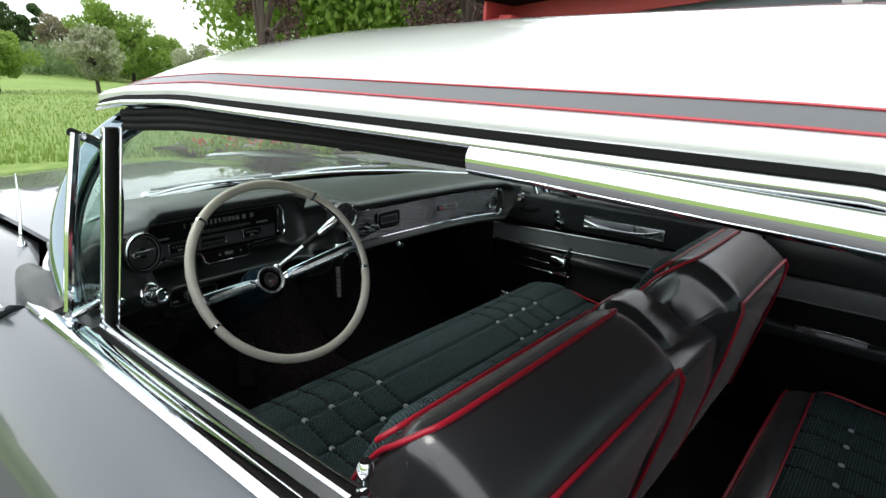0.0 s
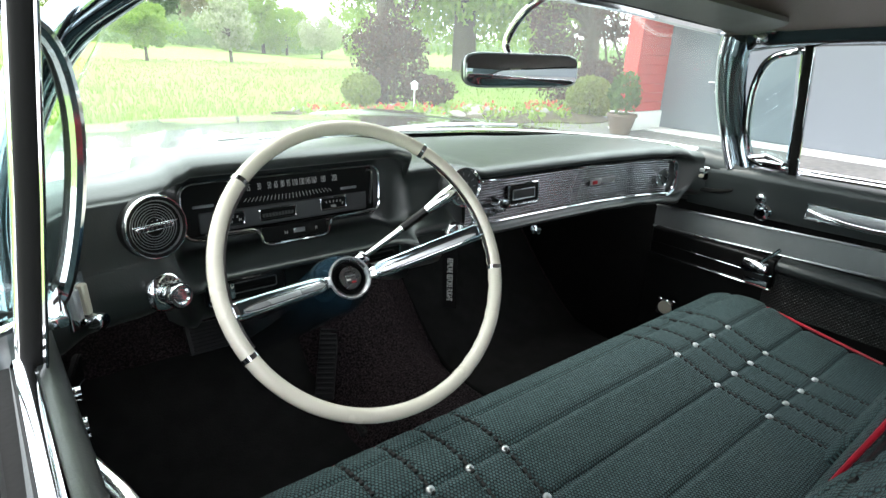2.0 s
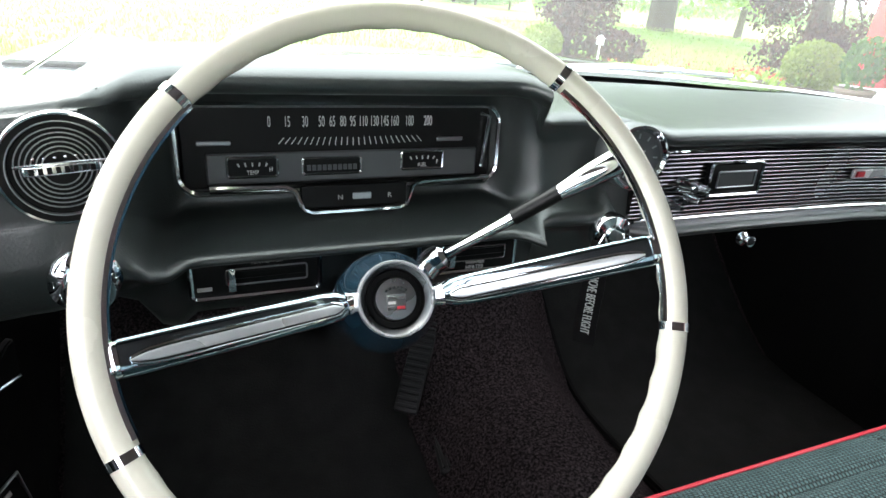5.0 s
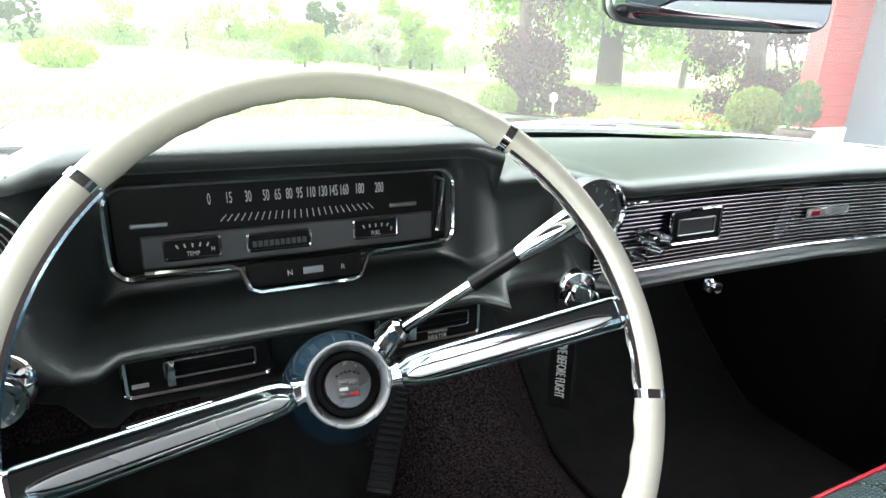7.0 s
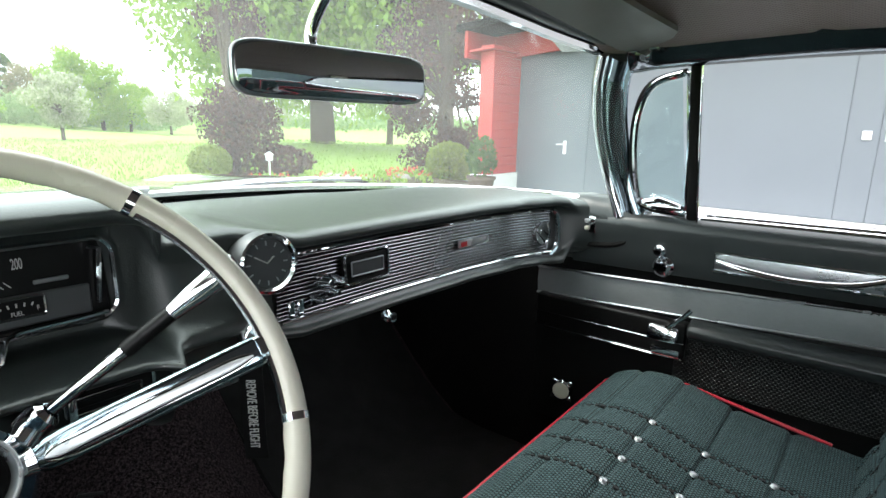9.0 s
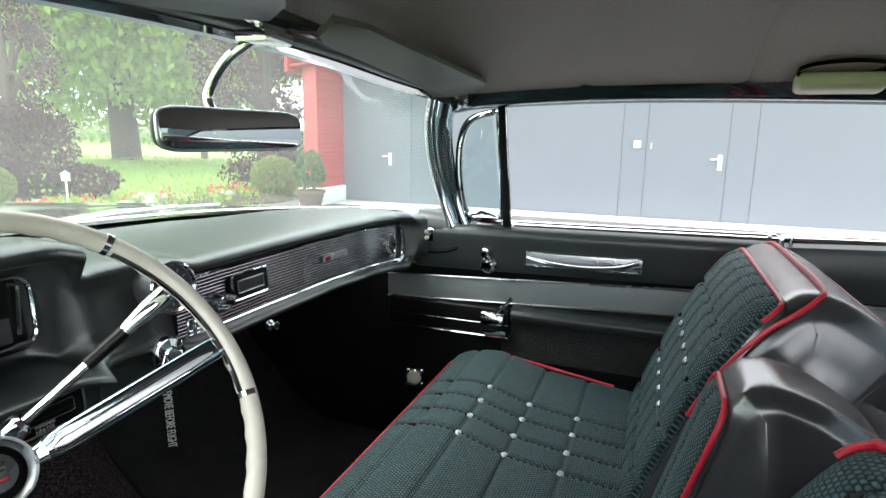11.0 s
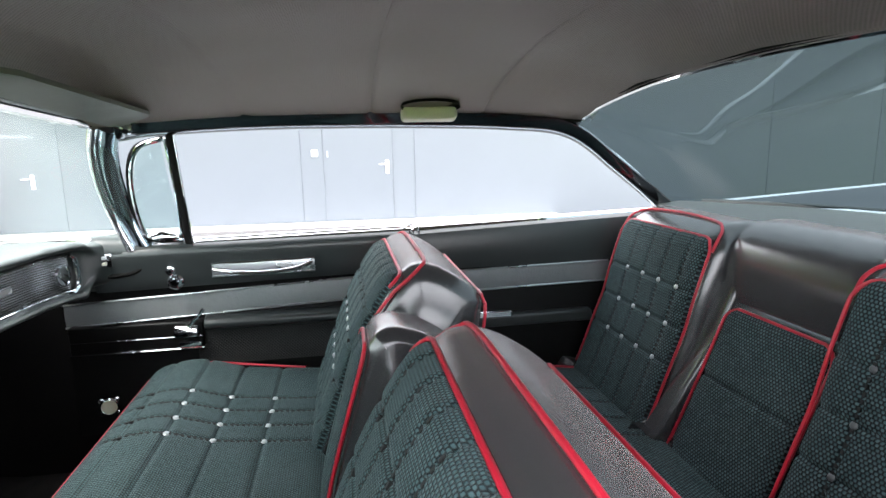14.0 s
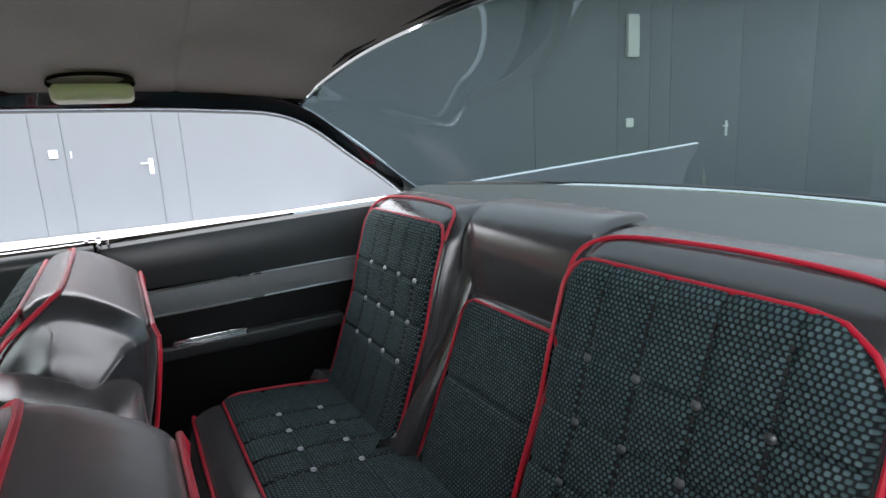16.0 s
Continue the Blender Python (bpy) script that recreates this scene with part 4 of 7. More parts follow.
for k in range(8):
    part("rib", box(-0.036 + k * 0.0098, -0.031 + k * 0.0098, -0.088, 0.088, -0.001, 0.004, 0.001, 1, hp), PEDAL, heel)
vent_knob = thing("kick_panel_vent", "round pale metal vent cap low on the kick panel", "vent", (0.772, 0.105, 0.506))
vk = axis((0.772, 0.105, 0.506), (-1, -0.15, 0.05))
part("cap", turned([(0.021, 0), (0.021, 0.006), (0.018, 0.009), (0, 0.010)], vk, 24), CREAM, vent_knob)
part("ring", turned([(0.021, -0.004), (0.026, -0.002), (0.026, 0.005), (0.021, 0.008)], vk, 24), CHROME, vent_knob)
for k in range(4):
    part("lug", turned([(0.007, -0.002), (0.007, 0.003), (0.003, 0.005), (0, 0.005)], vk @ pose(0.028 * math.cos(radians(45 + 90 * k)), 0.028 * math.sin(radians(45 + 90 * k)), 0), 12), CHROME, vent_knob)
# driver's side: brake release and switch plate on the kick panel
rel = thing("brake_release", "dark wedge-shaped brake release lever with a bright edge", "lever", (-0.73, 0.19, 0.76))
rm = axis((-0.735, 0.19, 0.762), (0.8, -0.6, 0))
bm = bmesh.new()
tri = [(-0.028, -0.022), (0.022, -0.018), (0.024, 0.024), (0.016, 0.022)]
lo, hi = [[bm.verts.new(rm @ Vector((y, -x, h))) for x, y in [(q[1] * -1, q[0]) for q in tri]] for h in (0.0, 0.010)]
bm.faces.new(lo[::-1])
bm.faces.new(hi)
for k in range(4):
    bm.faces.new((lo[k], lo[(k + 1) % 4], hi[(k + 1) % 4], hi[k]))
bmesh.ops.recalc_face_normals(bm, faces=bm.faces)
bmesh.ops.bevel(bm, geom=bm.edges[:], offset=0.002, segments=2, affect="EDGES")
part("grip", bm, VINYL_BLACK, rel)
part("bright_edge", tube([rm @ Vector((-0.026, -0.023, 0.008)), rm @ Vector((0.022, -0.019, 0.008))], 0.002, 6), CHROME, rel)
part("stalk", tube([(-0.79, 0.20, 0.745), (-0.745, 0.195, 0.752)], 0.008, 8), STEEL, rel)
swp = thing("switch_plate", "small black switch plate with chrome frame and toggles", "switch", (-0.74, 0.11, 0.61))
sm = axis((-0.738, 0.115, 0.615), (0.92, -0.35, 0.2)) @ pose(0, 0, 0, 0, 0, 90)
part("plate", box(-0.04, 0.04, -0.045, 0.045, -0.006, 0.002, 0.003, 2, sm), DIAL, swp)
part("plate_frame", frame_ring_flat(0.08, 0.09, 0.0022, 0.003, sm), STEEL, swp)
for a, b in ((-0.014, 0.012), (0.014, 0.012), (0.0, -0.02)):
    part("toggle", turned([(0.008, 0.002), (0.008, 0.006), (0.005, 0.009), (0.005, 0.018), (0.003, 0.021), (0, 0.021)], sm @ pose(a, b, 0), 14), CHROME, swp)
part("marking", box(0.026, 0.031, -0.03, 0.01, 0.002, 0.003, 0, 1, sm), WHITE_INK, swp)

# ---- dashboard ----
dash = thing("dashboard", "padded black vinyl dashboard with chrome instruments", "dashboard", (0, 0.3, 0.8))
MID = [(0.64, 0.985), (0.45, 1.026), (0.30, 1.052), (0.215, 1.058), (0.178, 1.048), (0.186, 1.030), (0.240, 1.026), (0.253, 0.915), (0.240, 0.893), (0.196, 0.889), (0.150, 0.884), (0.145, 0.874), (0.176, 0.867), (0.190, 0.80), (0.32, 0.75)]
LEFT = [(0.40, 0.985), (0.32, 1.01), (0.24, 1.035), (0.15, 1.045), (0.112, 1.038), (0.100, 1.030), (0.094, 1.020), (0.090, 0.955), (0.088, 0.945), (0.085, 0.93), (0.082, 0.91), (0.085, 0.890), (0.094, 0.872), (0.14, 0.852), (0.25, 0.84)]
END_L = [(0.08, 0.978), (0.06, 0.982), (0.05, 0.984), (0.04, 0.982), (0.034, 0.976), (0.03, 0.968), (0.028, 0.96), (0.025, 0.93), (0.024, 0.92), (0.022, 0.91), (0.02, 0.90), (0.02, 0.89), (0.025, 0.875), (0.05, 0.86), (0.10, 0.85)]
SCOOP = [(0.64, 0.985), (0.45, 1.005), (0.30, 1.015), (0.215, 1.010), (0.190, 1.0), (0.192, 0.988), (0.194, 0.972), (0.186, 0.930), (0.180, 0.915), (0.170, 0.902), (0.158, 0.890), (0.158, 0.877), (0.178, 0.868), (0.190, 0.80), (0.32, 0.75)]
PASS = [(0.60, 0.985), (0.45, 0.995), (0.32, 0.999), (0.19, 0.996), (0.158, 0.988), (0.160, 0.974), (0.196, 0.966), (0.188, 0.868), (0.180, 0.862), (0.166, 0.858), (0.160, 0.850), (0.168, 0.843), (0.20, 0.838), (0.26, 0.83), (0.36, 0.80)]


def shift(p, dy, dz=0.0):
    return [(max(y + dy, 0.0), z + dz) for y, z in p]


END_R = [(0.25, 0.985), (0.18, 0.990), (0.13, 0.990), (0.09, 0.986), (0.068, 0.977), (0.060, 0.964), (0.055, 0.946), (0.054, 0.922), (0.056, 0.902), (0.061, 0.887), (0.070, 0.876), (0.085, 0.869), (0.11, 0.864), (0.16, 0.86), (0.25, 0.85)]
STATIONS = [(-0.80, END_L), (-0.755, shift(LEFT, -0.05, -0.006)), (-0.70, shift(LEFT, -0.008)), (-0.655, LEFT), (-0.60, shift(LEFT, 0.01, 0.004)), (-0.565, shift(MID, -0.03)), (-0.54, MID), (-0.38, MID), (-0.187, MID), (-0.170, shift(MID, -0.03, -0.004)), (-0.146, SCOOP), (-0.06, SCOOP), (-0.005, shift(PASS, 0.0, 0.006)), (0.03, PASS), (0.20, PASS), (0.42, shift(PASS, -0.006)), (0.58, shift(PASS, -0.022)), (0.67, shift(PASS, -0.045)), (0.712, shift(PASS, -0.066, -0.002)), (0.735, shift(END_R, 0.022)), (0.775, shift(END_R, -0.018, -0.006)), (0.80, shift(END_R, -0.05, -0.014))]


def dash_at(x):
    for (a, p), (b, q) in zip(STATIONS, STATIONS[1:]):
        if x <= b or b == STATIONS[-1][0]:
            t = min(max((x - a) / (b - a), 0), 1)
            t = t * t * (3 - 2 * t)
            return [(u[0] + (v[0] - u[0]) * t, u[1] + (v[1] - u[1]) * t) for u, v in zip(p, q)]


rows = []
for i in range(107):
    x = -0.80 + i * 1.6 / 106
    keys = dash_at(x)
    lim = ease(abs(x), [(0, 0.63), (0.36, 0.56), (0.62, 0.385), (0.76, 0.16), (0.80, 0.02)])
    keys = [(min(y, lim), z) for y, z in keys]
    fine = curve_through([(x, y, z) for y, z in keys], 57)
    rows.append([tuple(p) for p in fine])
part("padded_shell", sheet(rows, 0.008), VINYL_DASH, dash, "padded black vinyl shell", angle=60)

# instrument cluster
FACE = pose(-0.366, 0.243, 0.964, 86, 0, 0)


def frame_ring(w, h, r, bar, depth, m, n=6):
    """A rounded rectangular rim lying in the local xy plane."""
    pts = []
    for cx, cy, a0 in ((w / 2 - r, h / 2 - r, 0), (-w / 2 + r, h / 2 - r, 90), (-w / 2 + r, -h / 2 + r, 180), (w / 2 - r, -h / 2 + r, 270)):
        for k in range(n + 1):
            a = radians(a0 + 90 * k / n)
            pts.append(m @ Vector((cx + r * math.cos(a), cy + r * math.sin(a), depth)))
    return tube(pts, bar, 6, closed=True)


cluster = part("speedometer", box(-0.178, 0.178, -0.045, 0.056, -0.006, 0.0, 0.002, 1, FACE), DIAL, dash, "black speedometer face with pale figures")
part("bezel", frame_ring(0.366, 0.093, 0.022, 0.0034, 0.010, FACE @ pose(0, -0.001, 0)), CHROME, cluster, "chrome bezel")
part("lower_plate", box(-0.155, 0.158, -0.040, -0.006, 0.0, 0.004, 0.002, 1, FACE), DARK_PLATE, cluster, "grey gauge plate")
nums = ["0", "15", "30", "50", "65", "80", "95", "110", "130", "145", "160", "180", "200"]
pos = [-0.092, -0.073, -0.054, -0.036, -0.024, -0.012, -0.001, 0.011, 0.024, 0.036, 0.048, 0.066, 0.089]
for t, x in zip(nums, pos):
    lettering(t, 0.0165, FACE @ pose(x + 0.004, 0.026, 0.0012), WHITE_INK, cluster, "figure", 0.42)
for k in range(25):
    x = -0.082 + k * 0.0066
    part("scale_mark", box(-0.00045, 0.00045, -0.0045, 0.0045, 0, 0.0008, 0, 1, FACE @ pose(x + 0.006, 0.004 + 0.002 * abs(k - 12) / 12, 0.001, 0, 0, (12 - k) * -3.6)), WHITE_INK, cluster)
for cx, cy, w, h, txt in ((-0.108, -0.021, 0.052, 0.021, "TEMP"), (-0.022, -0.022, 0.066, 0.018, ""), (0.086, -0.019, 0.052, 0.021, "FUEL")):
    win = part("gauge_window", box(cx - w / 2, cx + w / 2, cy - h / 2, cy + h / 2, 0.004, 0.0055, 0.0008, 1, FACE), DIAL, cluster, "small black gauge window")
    part("gauge_frame", frame_ring(w, h, 0.003, 0.0016, 0.006, FACE @ pose(cx, cy, 0)), CHROME, win)
    if txt:
        lettering(txt, 0.0065, FACE @ pose(cx, cy - 0.006, 0.006), WHITE_INK, win, "figure", 0.8)
        lettering("H" if txt == "TEMP" else "F", 0.007, FACE @ pose(cx + 0.019, cy - 0.003, 0.006), WHITE_INK, win, "figure", 0.8)
        for k in range(5):
            part("gauge_mark", box(-0.0008, 0.0008, 0.003, 0.007, 0, 0.0008, 0, 1, FACE @ pose(cx - 0.012 + k * 0.006, cy - 0.002, 0.0058, 0, 0, (2 - k) * 14)), WHITE_INK, win)
    else:
        for k in range(10):
            part("counter_digit", box(-0.0022, 0.0022, -0.0032, 0.0032, 0, 0.0008, 0.0002, 1, FACE @ pose(cx - 0.026 + k * 0.0058, cy - 0.002, 0.0056)), DARK_PLATE, win)
for cx in (-0.145, 0.122):
    part("warning_lamp", box(cx - 0.017, cx + 0.017, 0.002, 0.007, 0, 0.002, 0.001, 1, FACE), STEEL, cluster)
# Thin chrome bar modelled as the glint at the face's right end.
part("end_glint", tube([FACE @ Vector((0.158, 0.036, 0.006)), FACE @ Vector((0.170, 0.032, 0.008)), FACE @ Vector((0.165, -0.03, 0.004))], 0.003, 6), CHROME, cluster)
sel_m = pose(-0.364, 0.222, 0.910, 82, 0, 0)
sel = part("gear_indicator", box(-0.062, 0.062, -0.013, 0.014, -0.004, 0.001, 0.002, 1, sel_m), DIAL, dash, "black gear indicator window")
part("gear_indicator_frame", tube([sel_m @ Vector(p) for p in ((-0.155, 0.0165, 0.006), (-0.078, 0.0145, 0.006), (-0.068, 0.010, 0.006), (-0.060, -0.012, 0.006), (-0.05, -0.016, 0.006), (0.05, -0.016, 0.006), (0.060, -0.012, 0.006), (0.068, 0.010, 0.006), (0.078, 0.0145, 0.006), (0.165, 0.0165, 0.006))], 0.0028, 6), CHROME, sel)
lettering("R", 0.008, sel_m @ pose(0.040, -0.001, 0.002), WHITE_INK, sel, "figure")
lettering("N", 0.008, sel_m @ pose(-0.018, -0.001, 0.002), WHITE_INK, sel, "figure")
part("gear_pointer", box(-0.004, 0.018, -0.004, 0.004, 0.001, 0.003, 0.001, 1, sel_m), STEEL, sel)

# heater and ventilator controls
for cx, w, words in ((-0.481, 0.126, False), (-0.245, 0.122, True)):
    hm = pose(cx, 0.160, 0.8545, 88, 0, 0)
    hc = part("heater_control", box(-w / 2, w / 2, -0.022, 0.022, -0.018, 0.002, 0.003, 2, hm), DIAL, dash, "slotted heater control in a chrome frame")
    part("control_frame", frame_ring(w, 0.044, 0.006, 0.0028, 0.004, hm), CHROME, hc)
    for k in (-0.005, 0.003):
        part("slot", box(-w / 2 + 0.035, w / 2 - 0.014, k - 0.0018, k + 0.0018, 0.002, 0.0032, 0, 1, hm), DIAL, hc)
    part("slot_rim", frame_ring(w - 0.046, 0.017, 0.003, 0.001, 0.003, hm @ pose(0.010, -0.001, 0)), STEEL, hc)
    part("slider", box(-w / 2 + 0.034, -w / 2 + 0.042, -0.014, 0.012, 0.003, 0.012, 0.002, 2, hm), CHROME, hc)
    if words:
        lettering("WARMER", 0.006, hm @ pose(0.010, -0.0125, 0.0026), WHITE_INK, hc, "figure")
        lettering("HEATER", 0.0065, hm @ pose(0.010, -0.0185, 0.0026), WHITE_INK, hc, "figure")
    else:
        lettering("VENTILATOR", 0.0055, hm @ pose(0.010, 0.0135, 0.0026), WHITE_INK, hc, "figure")
        part("label_bar", box(-0.058, -0.044, -0.014, -0.010, 0.002, 0.003, 0, 1, hm), WHITE_INK, hc)

# round air outlet with a chrome V-shaped badge, and the light switch
vm = axis((-0.618, 0.092, 0.993), (0.28, -0.94, 0.12))
vm = vm @ Matrix.Scale(0.84, 4)
vent = part("air_outlet", turned([(0.050, -0.012), (0.050, 0.004), (0.047, 0.010), (0.042, 0.010), (0.039, 0.003), (0, 0.003)], vm, 48), DIAL, dash, "round black air outlet with chrome rings")
part("outlet_rim", turned([(0.0500, 0.004), (0.0502, 0.008), (0.0488, 0.0105), (0.0470, 0.0105), (0.0462, 0.008)], vm, 48), CHROME, vent)
part("outlet_inner_rim", turned([(0.0425, 0.006), (0.0422, 0.0095), (0.0408, 0.0095), (0.0400, 0.006)], vm, 48), STEEL, vent)
for r in (0.035, 0.031, 0.027, 0.023, 0.019, 0.015):
    part("ring", turned([(r - 0.0006, 0.003), (r - 0.0004, 0.0045), (r + 0.0004, 0.0045), (r + 0.0006, 0.003)], vm, 40), STEEL, vent)
side_x = (vm.to_3x3().inverted() @ Vector((0.94, 0.28, 0))).normalized()
turn_deg = math.degrees(math.atan2(side_x.y, side_x.x))
vb = vm @ pose(0, 0, 0, 0, 0, turn_deg)
part("badge_bar", box(-0.030, 0.030, -0.005, 0.004, 0.004, 0.007, 0.0015, 1, vb), CHROME, vent, "chrome badge bar")
part("badge_bar", box(-0.036, 0.036, 0.003, 0.006, 0.004, 0.0075, 0.001, 1, vb), CHROME, vent)
for k in range(8):
    part("badge_mark", box(-0.025 + k * 0.0066, -0.0212 + k * 0.0066, -0.0035, 0.002, 0.007, 0.0078, 0, 1, vb), DIAL, vent)
for k in range(6):
    part("stud", turned([(0.0016, 0.003), (0.0012, 0.006), (0, 0.0065)], vb @ pose(-0.020 + k * 0.008, 0.010, 0), 8), CHROME, vent)
km = axis((-0.616, 0.084, 0.903), (0.28, -0.94, 0.15))
lk = part("light_switch", turned([(0.026, -0.002), (0.026, 0.004), (0.022, 0.008), (0.014, 0.009), (0.013, 0.020), (0.0165, 0.024), (0.0175, 0.036), (0.015, 0.040), (0.011, 0.040), (0.009, 0.037), (0, 0.037)], km, 32), CHROME, dash, "chrome light switch knob")
for k in range(9):
    a = radians(20 + k * 17)
    part("switch_mark", box(-0.0008, 0.0008, -0.002, 0.002, 0, 0.0008, 0, 1, km @ pose(0.0185 * math.cos(a), 0.0185 * math.sin(a), 0.0082, 0, 0, math.degrees(a) + 90)), DIAL, lk)

# clock and ignition lock
cm = axis((-0.030, 0.160, 0.963), (-0.12, -0.98, 0.08))
clock = part("dash_clock", turned([(0.040, -0.03), (0.041, 0.006), (0.038, 0.010), (0.034, 0.009), (0.032, 0.003), (0, 0.003)], cm, 40), DARK_PLATE, dash, "round black clock in a chrome ring")
part("clock_rim", turned([(0.039, 0.006), (0.0395, 0.010), (0.036, 0.012), (0.033, 0.008)], cm, 40), CHROME, clock)
for k in range(12):
    a = k * math.pi / 6
    part("hour_mark", box(-0.0009, 0.0009, -0.003, 0.003, 0, 0.0008, 0, 1, cm @ pose(0.026 * math.cos(a), 0.026 * math.sin(a), 0.0032, 0, 0, math.degrees(a) + 90)), STEEL, clock)
part("clock_pointer", box(-0.0008, 0.0008, 0, 0.02, 0.0038, 0.0046, 0, 1, cm @ pose(0, 0, 0, 0, 0, 60)), WHITE_INK, clock)
part("clock_pointer", box(-0.001, 0.001, 0, 0.013, 0.0038, 0.0046, 0, 1, cm @ pose(0, 0, 0, 0, 0, -50)), WHITE_INK, clock)
im = axis((-0.050, 0.153, 0.866), (-0.1, -0.98, 0.1))
ign = part("ignition_lock", turned([(0.027, -0.006), (0.027, 0.004), (0.023, 0.009), (0.013, 0.011), (0.012, 0.018), (0, 0.018)], im, 32), CHROME, dash, "chrome ignition lock with its key")
part("key", join(box(-0.0012, 0.0012, -0.008, 0.008, 0.016, 0.034, 0.001, 1, im), turned([(0.010, -0.0012), (0.010, 0.0012)], im @ pose(0, 0, 0.04, 0, 90, 0), 16)), STEEL, ign)

# ribbed passenger panel with radio, emblem and lower mouldings

def pass_y(x):
    return 0.192 + ease(x, [(-0.01, 0), (0.2, 0), (0.42, -0.006), (0.58, -0.022), (0.67, -0.045), (0.71, -0.065)])


xs = [0.0 + i * 0.69 / 46 for i in range(47)]
rib = part("ribbed_panel", sheet([[(x, pass_y(x) - 0.004, 0.960 - k * 0.094 / 4) for x in xs] for k in range(5)], -0.004), DIAL, dash, "horizontally ribbed bright metal panel")
for k in range(16):
    part("rib", tube([(x, pass_y(x) - 0.0085, 0.956 - k * 0.0058) for x in xs], 0.0019, 8), RIB, rib)
part("panel_top_moulding", tube([(x, pass_y(x) - 0.012, 0.9635) for x in xs], 0.0035, 6), CHROME, rib)
part("panel_lower_band", sheet([[(x, pass_y(x) + dy, z) for x in xs] for dy, z in ((-0.022, 0.868), (-0.017, 0.851))], -0.003), CHROME, rib, "polished dark moulding band")
for z, dy, r in ((0.8695, -0.021, 0.0022), (0.850, -0.022, 0.0026)):
    part("panel_lower_moulding", tube([(x, pass_y(x) + dy, z) for x in xs], r, 6), CHROME, rib)
part("panel_end", tube(curve_through([(0.69, pass_y(0.69) - 0.014, 0.963), (0.706, pass_y(0.7) - 0.016, 0.945), (0.704, pass_y(0.7) - 0.02, 0.885), (0.688, pass_y(0.69) - 0.016, 0.862)], 12), 0.007, 8), CHROME, rib)
# Chrome dome stands for the glint in the panel's concave end.
part("panel_end_glint", turned([(0.026, 0), (0.024, 0.010), (0.010, 0.013), (0, 0.012)], axis((0.672, pass_y(0.67) - 0.008, 0.912), (-0.25, -1, 0)), 24), CHROME, rib)
rm = pose(0.166, pass_y(0.16) - 0.008, 0.921, 87, 0, 0)
radio = part("radio", box(-0.046, 0.046, -0.022, 0.022, 0, 0.010, 0.003, 2, rm), DIAL, dash, "black radio in a chrome frame")
part("radio_frame", frame_ring(0.094, 0.046, 0.004, 0.0026, 0.011, rm), CHROME, radio)
part("radio_dial", box(-0.033, 0.033, -0.010, 0.009, 0.010, 0.0115, 0.001, 1, rm), DARK_PLATE, radio)
part("radio_dial_frame", frame_ring(0.07, 0.022, 0.002, 0.0012, 0.0125, rm), STEEL, radio)
for x, z, r in ((0.075, 0.915, 0.011), (0.102, 0.912, 0.008), (0.060, 0.890, 0.008), (0.088, 0.897, 0.009)):
    part("radio_knob", turned([(r, 0), (r, 0.012), (r * 0.7, 0.016), (r * 0.6, 0.026), (r * 0.4, 0.030), (0, 0.030)], axis((x, pass_y(x) - 0.01, z), (0, -1, 0.05)), 20), CHROME, radio)
part("emblem", box(0.405, 0.505, pass_y(0.45) - 0.017, pass_y(0.45) - 0.010, 0.912, 0.927, 0.002, 1), INLAY, dash, "small bright nameplate")
part("emblem_red", box(0.408, 0.426, pass_y(0.43) - 0.0215, pass_y(0.43) - 0.0145, 0.915, 0.924, 0.001, 1), RED_INK, dash)
for k, x in enumerate((0.018, 0.034)):
    part("panel_switch", box(x, x + 0.011, pass_y(x) - 0.014, pass_y(x) - 0.006, 0.868, 0.895, 0.002, 1), CHROME, dash)
gk = axis((0.186, 0.152, 0.838), (0, -1, 0.1))
part("glovebox_lock", turned([(0.010, 0), (0.010, 0.006), (0.006, 0.008), (0.006, 0.014), (0.008, 0.018), (0, 0.019)], gk, 16), CHROME, dash, "small chrome lock knob")
# dash end by the windscreen pillar with a chrome switch
for sgn in (1, -1):
    pad = part("end_pad", tube(curve_through([(sgn * 0.79, 0.20, 0.965), (sgn * 0.795, 0.10, 0.955), (sgn * 0.80, 0.0, 0.945), (sgn * 0.80, -0.045, 0.935)], 14), [0.02 + 0.025 * min(1, i / 5) for i in range(14)], 12), VINYL, dash, "rounded vinyl pad at the end of the dash")
    # Black tube laid as the shadow line in the crease under the pad.
    part("end_pad_lip", tube(curve_through([(sgn * 0.775, 0.16, 0.90), (sgn * 0.762, 0.06, 0.885), (sgn * 0.765, -0.02, 0.90), (sgn * 0.775, -0.05, 0.945)], 16), 0.007, 8), RUBBER, pad)
    em = Matrix.Identity(4)
    if sgn < 0:
        em = axis((-0.720, 0.060, 0.925), (0.75, -0.66, 0.05)) @ pose(0, 0, 0, 0, 0, 90) @ Matrix(((0, 1, 0, -0.078), (0, 0, 1, -0.931), (1, 0, 0, 0.756), (0, 0, 0, 1)))
    g = -1 if sgn < 0 else 1
    part("switch_plate", box(g * 0.752, g * 0.760, 0.045, 0.112, 0.912, 0.950, 0.004, 2, em), CHROME, pad, "small chrome switch plate")
    for z in (0.923, 0.939):
        part("switch", box(g * 0.745, g * 0.755, 0.058, 0.098, z - 0.005, z + 0.005, 0.002, 1, em), INLAY if z > 0.93 else CREAM, pad)
    if sgn < 0:
        part("lever_knob", join(tube([(-0.725, 0.075, 0.893), (-0.695, 0.055, 0.897)], 0.006, 10), turned([(0.011, 0), (0.012, 0.010), (0.009, 0.016), (0, 0.017)], axis((-0.705, 0.062, 0.895), (0.7, -0.7, 0.1)), 16)), CHROME, pad)

